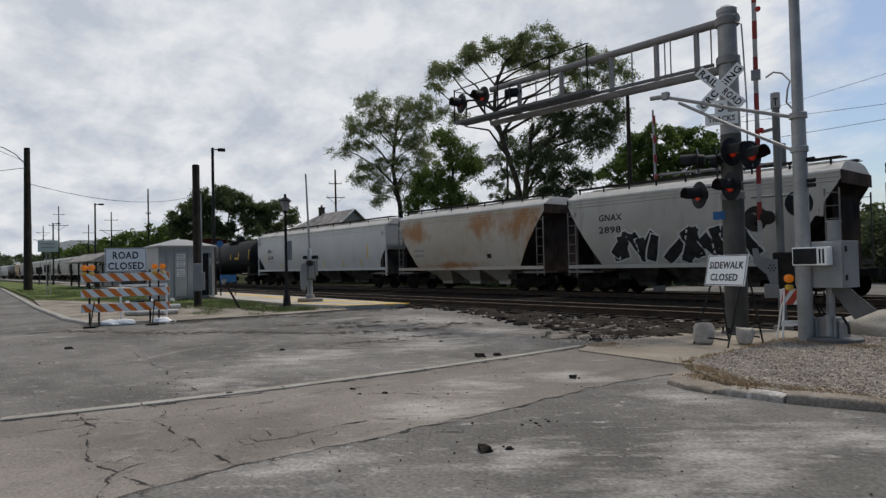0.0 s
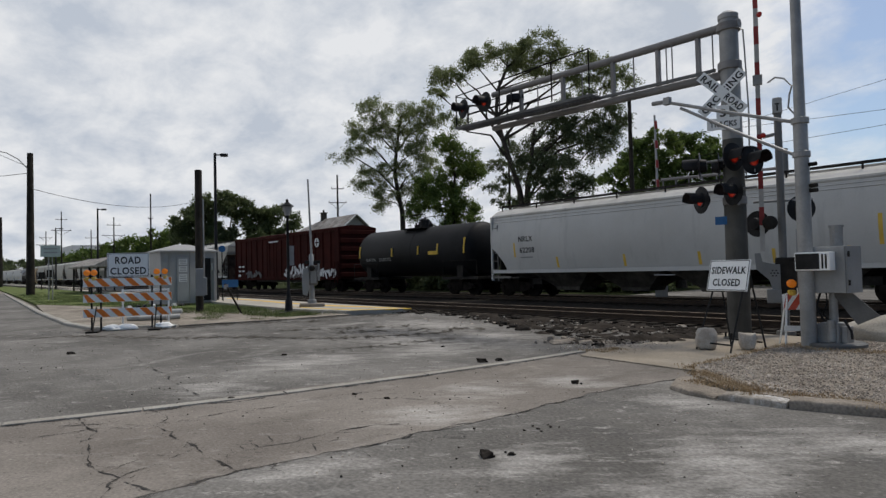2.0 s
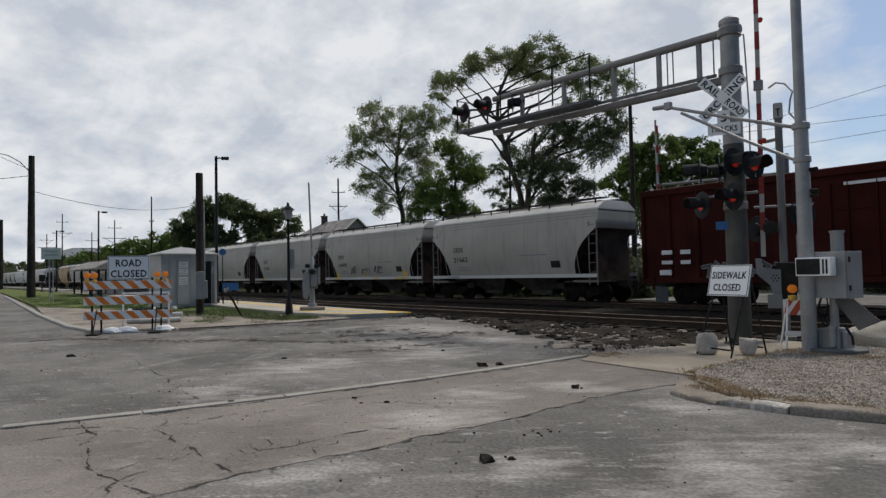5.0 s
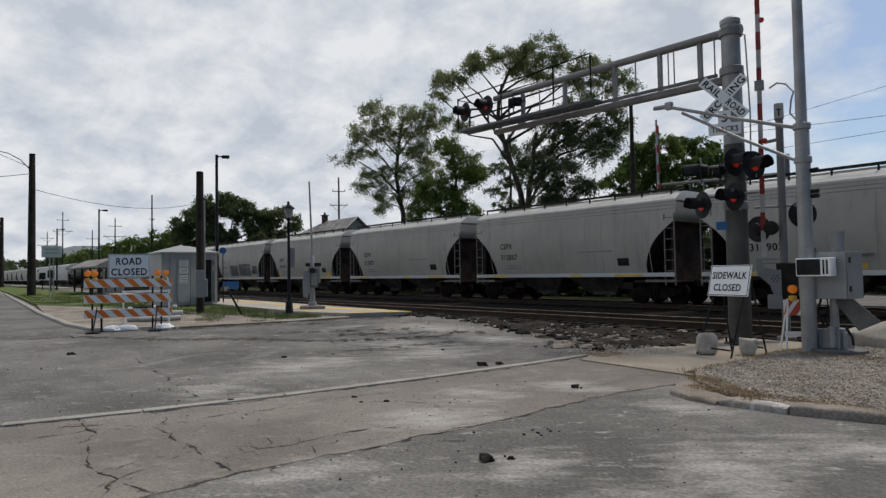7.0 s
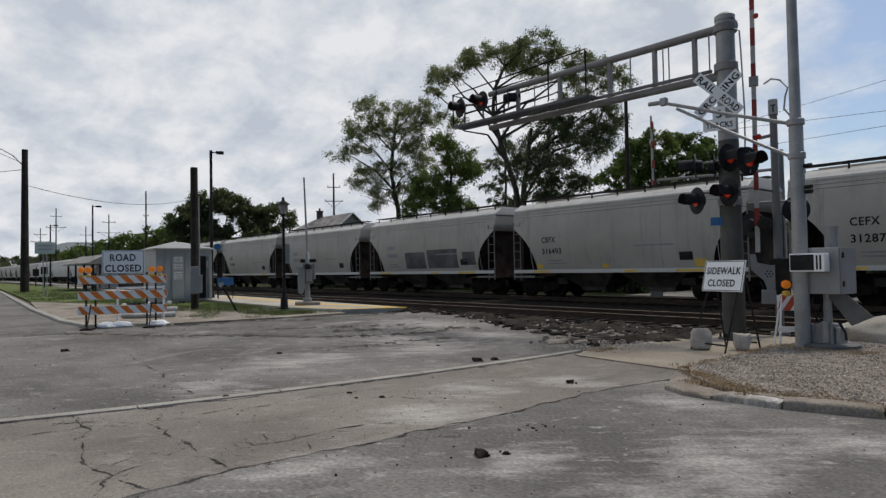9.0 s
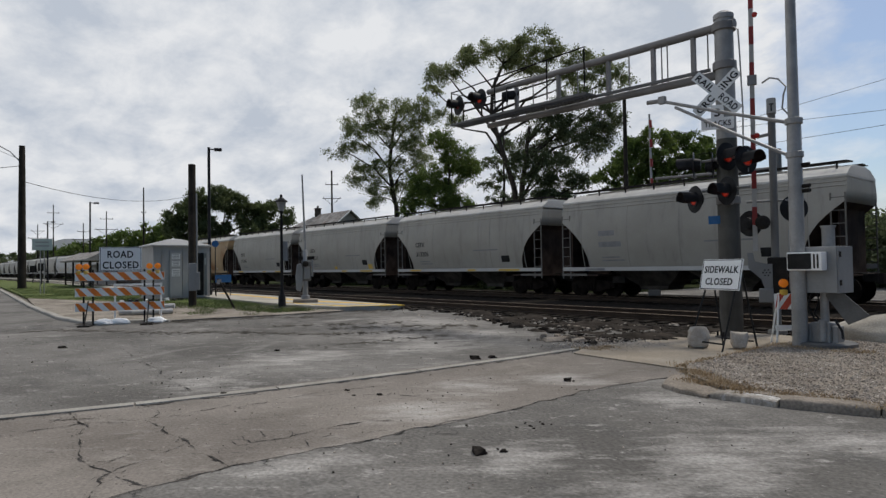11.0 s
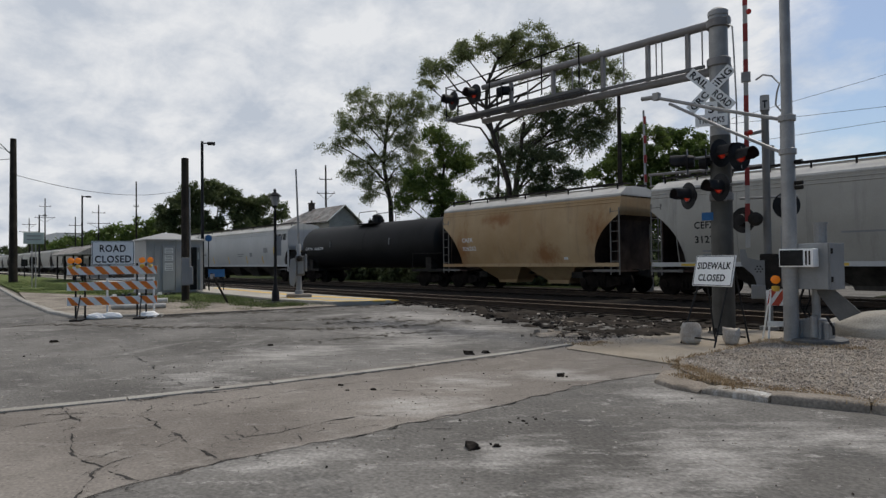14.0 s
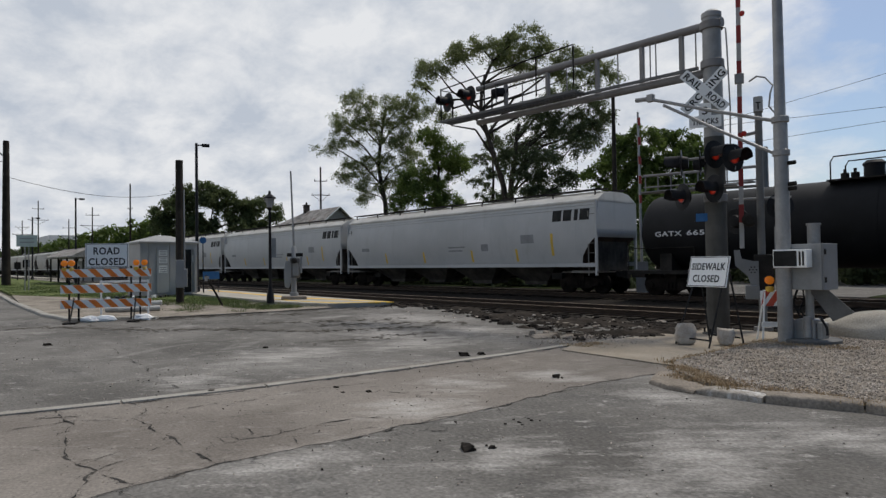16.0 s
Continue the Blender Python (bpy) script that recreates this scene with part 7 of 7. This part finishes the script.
    for i in range(9):
        part("strut", tube(bmesh.new(), (-6.0 + i * 0.72, 0, 5.2), (-6.0 + i * 0.72, 0, 6.15), 0.035, n=6), M["tube"], f)
    part("walkway", box(bmesh.new(), -6.1, -0.3, -0.6, -0.1, 5.2, 5.26), M["tube"], f)
    g = thing("crossing_gate", "far raised crossing gate arm with red stripes", "crossing gate", facing(-17.7, 29.0, 0.0))
    arm = part("gate_arm", tube(bmesh.new(), (0, 0, 1.0), (-0.05, 0, 9.3), 0.075, 0.05, 8), M["galv"], g)
    for k in range(5):
        part("stripe", tube(bmesh.new(), (0, 0, 4.6 + k * 1.0), (-0.01, 0, 5.0 + k * 1.0), 0.078, n=8), M["maroon"], arm)
    part("machine", box(bmesh.new(), -0.3, 0.3, -0.2, 0.2, 0, 1.6), M["cabinet"], g)


make_road_barricade()
make_sidewalk_sign()
make_small_barricade()
make_right_pole()
make_cabinet()
make_gate()
make_left_side()
make_distance()


# ---- broken ground, stones and grass ----
def crack(points, w, rnd, z=0.011):
    """A ragged dark line along the points, wide and narrow by turns, with crumbled bits beside it."""
    pts = [Vector((*p, z)) for p in points]
    while max((b - a).length for a, b in zip(pts, pts[1:])) > 0.07:
        nxt = [pts[0]]
        for a, b in zip(pts, pts[1:]):
            d = b - a
            if d.length > 0.07:
                k = rnd.gauss(0, 0.06) * min(d.length, 0.6)
                nxt.append((a + b) / 2 + Vector((-d.y, d.x, 0)).normalized() * k)
            nxt.append(b)
        pts = nxt
    bm = bmesh.new()
    prev, phase = None, rnd.uniform(0, 50)
    for i, p in enumerate(pts):
        d = (pts[min(i + 1, len(pts) - 1)] - pts[max(i - 1, 0)]).normalized()
        f = max(0.04, 0.30 + 1.9 * noise.noise(Vector((phase + i * 0.17, 0, 0))) + rnd.uniform(-0.4, 0.5))
        s = Vector((-d.y, d.x, 0)) * 0.55 * w * f * (1 if 0 < i < len(pts) - 1 else 0.2)
        cur = (bm.verts.new(p + s), bm.verts.new(p - s * rnd.uniform(0.4, 1)))
        if prev:
            bm.faces.new((prev[0], cur[0], cur[1], prev[1]))
        prev = cur
        side = Vector((-d.y, d.x, 0)) * w
        for _ in range(2 + int(3 * f) if rnd.random() < 0.25 + 0.5 * f else 0):
            c, r, a = p + side * rnd.gauss(0, 1.3), w * rnd.uniform(0.10, 0.42), rnd.uniform(0, 6.3)
            bm.faces.new([bm.verts.new(c + Vector((r * math.cos(a + k * 1.57) * rnd.uniform(0.5, 1.4), r * math.sin(a + k * 1.57), 0.0006))) for k in range(4)])
    return bm


def make_cracks():
    rnd = random.Random(8)
    root = thing("crack_lines", "dark open cracks across the old concrete", "crack", kind="structure")
    runs = [([(-9.3, -0.6), (-8.09, 0.66), (-8.03, 1.46), (-7.77, 2.08), (-7.72, 2.7), (-7.59, 3.44), (-7.67, 3.96), (-7.5, 5.2)], 0.024),
            ([(-8.8, 1.5), (-8.45, 1.48), (-7.59, 1.39), (-6.87, 1.25), (-6.32, 1.21), (-5.92, 1.31), (-5.53, 1.10), (-5.2, 0.95)], 0.034), ([(-5.92, 1.31), (-5.6, 1.36), (-5.35, 1.43)], 0.034),
            ([(-5.92, 1.31), (-6.08, 1.63), (-6.36, 2.05)], 0.016), ([(-8.7, 2.26), (-8.42, 2.29), (-7.93, 2.28), (-7.68, 2.05), (-6.76, 2.08), (-6.16, 2.08), (-5.65, 2.09), (-5.37, 2.11)], 0.034),
            ([(-6.29, 2.58), (-5.97, 2.55), (-5.88, 2.92), (-5.94, 3.34), (-5.91, 3.8), (-5.7, 4.2)], 0.030), ([(-5.70, 2.15), (-5.94, 2.24), (-5.91, 2.53)], 0.018), ([(-8.45, 1.25), (-8.3, 1.48), (-8.2, 1.7)], 0.05),
            ([(-7.18, 4.62), (-6.9, 4.8), (-6.64, 5.02), (-6.3, 5.1), (-6.01, 5.07)], 0.020), ([(-15.3, 3.59), (-13.5, 3.4), (-11.84, 3.28), (-9.78, 3.05), (-8.92, 3.02)], 0.026), ([(-12.6, 0.2), (-12.23, 1.0), (-12.0, 1.58), (-11.74, 2.38)], 0.016),
            ([(-12.12, 3.85), (-12.09, 4.49), (-12.2, 5.3)], 0.020), ([(-5.45, 2.9), (-5.7, 3.0), (-5.62, 3.4)], 0.022), ([(-5.1, 3.75), (-4.95, 4.1), (-4.75, 4.3)], 0.024),
            ([(-7.55, 9.55), (-6.5, 9.5), (-5.1, 9.32)], 0.010), ([(-7.2, 9.8), (-6.54, 9.91), (-5.53, 10.11)], 0.022), ([(-18, 1.4), (-15.5, 3.6), (-14.6, 6)], 0.012), ([(-21, 5.4), (-17, 5.9), (-14.5, 8.3), (-12.5, 10.0)], 0.014),
            ([(-20, 8.5), (-16, 8.9), (-12, 9.8)], 0.02), ([(-19.6, 10.6), (-15, 10.9), (-12.4, 11.5)], 0.024), ([(-4.7, 7.6), (-4.2, 7.5), (-3.6, 7.5), (-3.2, 7.5)], 0.016), ([(-7.0, 3.0), (-6.6, 3.4), (-6.5, 4.0)], 0.010)]
    runs.append(([p for p in SEAM[::4]], 0.026))
    for pts, w in list(runs):   # fine side branches
        for (ax, ay), (bx, by) in zip(pts, pts[1:]):
            for _ in range(1):
                u, turn, far = rnd.random(), rnd.choice((-1, 1)) * rnd.uniform(0.6, 1.5), rnd.uniform(0.1, 0.45)
                a = math.atan2(by - ay, bx - ax) + turn
                x, y = ax + (bx - ax) * u, ay + (by - ay) * u
                runs.append(([(x, y), (x + far * 0.5 * math.cos(a), y + far * 0.5 * math.sin(a)), (x + far * math.cos(a + 0.5), y + far * math.sin(a + 0.5))], min(0.011, w * 0.55)))
    for pts, w in runs:
        part("crack", crack(pts, w * 0.8, rnd), M["crack"], root)
    grime = thing("dirt_trail", "dark trails of dirt tracked over the road", "dirt", kind="structure")
    for pts, w in (([(-21.5, 2.6), (-20.9, 3.8), (-18.0, 5.3), (-16.3, 7.0), (-14.2, 8.3), (-13.2, 10.4), (-13.5, 12.1)], 0.10), ([(-22.4, 5.7), (-21.4, 8.1), (-19.7, 10.6), (-19.9, 14.2)], 0.12),
                   ([(-12.3, 6.7), (-12.0, 8.5), (-11.8, 10.1)], 0.08), ([(-23.2, 4.1), (-21.3, 6.3), (-21.4, 8.7), (-21.3, 12.0), (-20.4, 14.6)], 0.16), ([(-17.5, 8.0), (-16.4, 10.2), (-15.4, 12.0)], 0.10), ([(-15.5, 9.0), (-14.6, 10.9), (-13.0, 12.2)], 0.12)):
        part("trail", crack(pts, w * 1.8, rnd, 0.009), M["trail"], grime)
    # pale lip along the seam between road and strip
    pts = [(-9.5, -4.0), (-9.02, 0.75), (-8.67, 2.19), (-8.36, 3.97), (-8.1, 6.29), (-7.95, 8.6), (-7.93, 10.3)]
    lip = thing("edge_lip", "pale worn concrete lip between road and strip", "kerb", kind="structure")
    for i in range(6):
        a, b = Vector((*pts[i], 0)), Vector((*pts[i + 1], 0))
        d = (b - a).normalized()
        s = Vector((-d.y, d.x, 0)) * 0.085
        bm = bmesh.new()
        q = [a + s + d * 0.01, b + s - d * 0.01, b - s - d * 0.01, a - s + d * 0.01]
        lo, hi = [bm.verts.new(p) for p in q], [bm.verts.new(p + Vector((0, 0, 0.028))) for p in q]
        bm.faces.new(hi), bm.faces.new(list(reversed(lo)))
        for k in range(4):
            bm.faces.new((lo[k], lo[(k + 1) % 4], hi[(k + 1) % 4], hi[k]))
        part("lip_stone", bm, M["lip"], lip, bevel=0.006)
    part("crack", crack([(x + 0.125, y) for x, y in pts], 0.04, rnd), M["crack"], root)


def rubble_edge(x):
    return float(np.interp(x, [-21.5, -19, -16.5, -14, -12, -10, -8.6, -7.6, -7.0], [15.0, 14.9, 14.8, 13.5, 12.6, 12.0, 11.0, 11.5, 13.5]))


def island(x, y):
    """Above nought where the road is torn up."""
    return 0.8 * min(y - rubble_edge(x), 0.5) + 0.75 * noise.noise(Vector((x * 0.55, y * 1.2, 0))) + 0.25 * noise.noise(Vector((x * 2.1, y * 2.6, 5))) - 0.08


def make_rubble():
    rnd = random.Random(21)
    # torn ground
    nx, ny, x0, y0, st = 150, 56, -22.0, 10.4, 0.1
    verts, faces = [], []
    for j in range(ny):
        for i in range(nx):
            x, y = x0 + i * st, y0 + j * st
            d = island(x, y)
            h = 0.13 * max(-0.2, noise.noise(Vector((x * 0.7, y * 1.9, 3)))) + 0.05 * noise.noise(Vector((x * 1.8, y * 2.6, 9))) + 0.06 * noise.noise(Vector((x * 4, y * 5, 1))) + 0.03 * noise.noise(Vector((x * 11, y * 11, 7)))
            z = -0.08 + 0.10 * min(1.0, max(0.0, d * 6)) + (h if d > 0 else 0)
            verts.append((x, y, z))
    for j in range(ny - 1):
        for i in range(nx - 1):
            a = j * nx + i
            faces.append((a, a + 1, a + 1 + nx, a + nx))
    me = bpy.data.meshes.new("torn_ground")
    me.from_pydata(verts, [], faces)
    me.materials.append(M["torn"])
    tagged(part("torn_ground", me, M["torn"], smooth=True), "torn up dark earth and asphalt by the rails", "rubble", kind="structure")
    spots = []
    while len(spots) < 4200:
        x, y = rnd.uniform(-21, -7.2), rnd.uniform(10.6, 16.0)
        if island(x, y) < rnd.gauss(0.06, 0.10) or noise.noise(Vector((x * 0.8, y * 1.5, 7))) < rnd.uniform(-0.35, 0.25):
            continue
        s = 0.010 + 0.03 * rnd.random() ** 4 + (0.07 * rnd.random() if rnd.random() < 0.03 else 0)
        spots.append((x, y, 0.018, s, rnd.uniform(0.2, 0.5)))
    stuff("asphalt_rubble", *lumps(rnd, spots), M["rubble"], "dark broken asphalt rubble beside the rails", "rubble")
    spots = [(rnd.uniform(-21, -7.2), rnd.uniform(12.5, 16.0), 0.05, rnd.uniform(0.012, 0.055), 0.3) for _ in range(90)]
    spots += [(rnd.gauss(-7.9, 0.45), rnd.gauss(11.2, 0.5), 0.02, rnd.uniform(0.006, 0.022), 0.5) for _ in range(900)]
    stuff("pale_rubble", *lumps(rnd, spots), M["pebble"], "pale concrete chips among the rubble", "rubble")
    # larger slabs
    for x, y, s, f, m in ((-14.6, 15.2, 0.42, 0.25, "rubble"), (-11.5, 15.0, 0.5, 0.22, "rubble"), (-11.1, 15.5, 0.3, 0.2, "kerb"), (-13.4, 13.4, 0.3, 0.5, "rubble"), (-12.6, 13.0, 0.34, 0.4, "rubble"), (-11.9, 12.6, 0.4, 0.3, "rubble"),
                          (-9.15, 11.0, 0.56, 0.2, "kerb"), (-8.7, 11.2, 0.32, 0.3, "kerb"), (-8.15, 10.95, 0.22, 0.5, "rubble"), (-10.2, 12.2, 0.4, 0.25, "rubble"), (-9.4, 12.0, 0.34, 0.3, "rubble"), (-10.6, 13.6, 0.3, 0.2, "kerb"),
                          (-9.0, 14.8, 0.3, 0.3, "rubble"), (-8.3, 14.3, 0.26, 0.3, "rubble"), (-17.6, 14.9, 0.34, 0.3, "rubble"), (-19.3, 14.8, 0.3, 0.3, "rubble"), (-20.2, 14.5, 0.26, 0.4, "rubble"), (-16.2, 14.4, 0.3, 0.3, "rubble"), (-13.9, 13.9, 0.2, 0.5, "rubble"), (-8.9, 15.6, 0.26, 0.35, "pebble")):
        v, f_ = lumps(rnd, [(0, 0, 0, s * 0.55, f * 0.6)] + [(rnd.gauss(0, s * 0.7), rnd.gauss(0, s * 0.4), 0, s * rnd.uniform(0.08, 0.22), 0.5) for _ in range(6)])
        me = bpy.data.meshes.new("asphalt_slab")
        me.from_pydata(v, [], f_)
        me.materials.append(M[m])
        ob = part("asphalt_slab", me, M[m], bevel=0.015)
        ob.location = (x, y, 0.02)
        tagged(ob, "broken slab of dark asphalt lying in rubble" if m == "rubble" else "broken pale concrete slab lying in rubble", "slab", "broken slabs")
    # loose lumps on the road
    for x, y, s in ((x, y, s * 0.62) for x, y, s in ((-4.23, 3.95, 0.13), (-4.1, 4.15, 0.06), (-4.54, 5.0, 0.035), (-4.60, 4.85, 0.03), (-4.5, 5.15, 0.03), (-4.45, 4.95, 0.025), (-4.66, 5.05, 0.025), (-4.58, 5.2, 0.02), (-5.89, 7.31, 0.13), (-8.45, 7.86, 0.16), (-8.35, 8.2, 0.12), (-8.49, 3.25, 0.10), (-16.3, 2.63, 0.12), (-7.0, 4.77, 0.07), (-7.55, 4.62, 0.06), (-7.2, 4.5, 0.05), (-10.75, 8.84, 0.07), (-12.24, 5.82, 0.09))):
        v, f_ = lumps(rnd, [(0, 0, 0, s, 0.32), (s * 0.9, s * 0.4, 0, s * 0.3, 0.4), (-s, s * 0.3, 0, s * 0.25, 0.4)])
        me = bpy.data.meshes.new("asphalt_lump")
        me.from_pydata(v, [], f_)
        me.materials.append(M["rubble"])
        ob = part("asphalt_lump", me, M["rubble"], bevel=0.008)
        ob.location = (x, y, 0.004)
        tagged(ob, "small dark lump of asphalt on the road", "debris", "loose lumps")
    spots = []
    while len(spots) < 800:
        x, y = rnd.uniform(-24, -1.5), rnd.uniform(1.0, 12.5)
        if x > -5 and y > 7.3 or x < -21 and y > 4 or noise.noise(Vector((x * 0.4, y * 0.4, 4))) < rnd.uniform(-0.3, 0.3):
            continue
        spots.append((x, y, 0.006, 0.003 + 0.010 * rnd.random() ** 3, 0.5))
    stuff("road_grit", *lumps(rnd, spots), M["rubble"], "dark grit scattered over the road", "grit")
    spots = [(rnd.uniform(-24, -1.5), rnd.uniform(1.0, 7.3), 0.006, rnd.uniform(0.003, 0.011), 0.5) for _ in range(1100)]
    stuff("pale_grit", *lumps(rnd, spots), M["pebble"], "pale grit scattered over the road", "grit")
    spots = []
    while len(spots) < 30000:
        x, y = rnd.uniform(-5.2, 1.5), 8.1 + 6.6 * rnd.random() ** 1.3
        if x < -3.6 and y < 8.05 - 0.85 * (x + 3.6) or y < 8.02:
            continue
        spots.append((x, y, 0.09, 0.006 + 0.013 * rnd.random() ** 2, 0.5))
    stuff("gravel_stones", *lumps(rnd, spots), M["pebble"], "pale grey and tan gravel stones", "gravel")
    # white heap and black pipe by the rails
    bm = bmesh.new()
    bmesh.ops.create_icosphere(bm, subdivisions=4, radius=1.0)
    for v in bm.verts:
        v.co = Vector((v.co.x * 1.7, v.co.y * 0.7, max(-0.1, v.co.z) * 0.52)) * (1 + 0.12 * noise.noise(v.co * 2.5))
    ob = part("sand_mound", bm, M["platform"], smooth=True)
    ob.location = (-3.4, 15.0, 0.08)
    tagged(ob, "pale heap of sand beside the rails", "heap")
    bm = bmesh.new()
    tube(bm, (0, 0, 0.2), (2.6, 0.3, 0.2), 0.2, n=20, caps=False), tube(bm, (2.6, 0.3, 0.2), (0, 0, 0.2), 0.17, n=20, caps=False)
    ob = part("culvert_pipe", bm, M["black"], smooth=True)
    ob.location = (-2.45, 14.2, 0.09)
    tagged(ob, "black plastic culvert pipe lying on gravel", "pipe")


def tufts(rnd, spots, h, spread, blades):
    verts, faces = [], []
    for x, y, z in spots:
        for _ in range(blades):
            a, l = rnd.uniform(0, 6.3), h * rnd.uniform(0.4, 1.2)
            px, py = x + rnd.gauss(0, spread), y + rnd.gauss(0, spread)
            w = 0.006 + 0.012 * h
            dx, dy = math.cos(a), math.sin(a)
            b = len(verts)
            verts += [(px - dy * w, py + dx * w, z), (px + dy * w, py - dx * w, z), (px + dx * l * rnd.uniform(0.1, 0.6), py + dy * l * 0.4, z + l)]
            faces.append((b, b + 1, b + 2))
    return verts, faces


def make_grass():
    rnd = random.Random(31)
    spots = []
    while len(spots) < 3600:
        x = -90 + 68 * rnd.random() ** 0.6
        lo = float(np.interp(x, [-90, -48, -40, -36, -22.6], [8.4, 6.0, 8.1, 9.4, 10.3]))
        hi = float(np.interp(x, [-90, -60, -22], [15.6, 14.0, 12.0]))
        y = rnd.uniform(lo, hi)
        if -39.0 < x < -36.2 and 9.9 < y < 13.4 or noise.noise(Vector((x * 0.25, y * 0.5, 2))) < rnd.uniform(-0.35, 0.2):
            continue
        spots.append((x, y, 0.055))
    stuff("lawn_grass", *tufts(rnd, spots, 0.13, 0.16, 9), M["blade"], "patchy green grass on the verge", "grass")
    spots = []
    while len(spots) < 420:
        x, y = rnd.uniform(-33, -21.8), rnd.uniform(6.0, 12.6)
        if noise.noise(Vector((x * 0.5, y * 0.9, 12))) > 0.12 and y > np.interp(x, [-33, -24, -21.8], [7.5, 7.5, 8.5]):
            spots.append((x, y, 0.045))
    stuff("weed_tufts", *tufts(rnd, spots, 0.12, 0.12, 10), M["blade"], "sparse weeds on the dusty corner", "grass")
    spots = [(-5.12 + rnd.gauss(0, 0.12), 9.2 + 4.0 * rnd.random(), 0.06) for _ in range(420)]
    spots += [(-4.9 + 1.3 * k + rnd.gauss(0, 0.06), 8.95 - 1.0 * k + rnd.gauss(0, 0.08), 0.075) for k in (rnd.random() for _ in range(260))]
    spots += [(-4.6 + 3.6 * rnd.random(), 8.02 + abs(rnd.gauss(0, 0.16)), 0.085) for _ in range(240)]
    spots += [(-7.6 + rnd.gauss(0, 0.15), 10.1 + 0.7 * rnd.random(), 0.02) for _ in range(70)]
    spots += [(-5.2 + 1.6 * rnd.random(), 12.4 + 0.5 * rnd.random(), 0.085) for _ in range(120)]
    stuff("dry_grass", *tufts(rnd, spots, 0.04, 0.06, 14), M["straw"], "dry straw coloured grass at the pavement edge", "grass")


make_cracks()
make_rubble()
make_grass()


# ---- what moves ----
def motions():
    for car, x in CARS:
        walk(car, [(t, pose(x + SPEED * t, TRAIN_Y, RAIL_Z - 0.006)) for t in (0.0, 4.0, 8.0, 12.0, 16.0)])


motions()
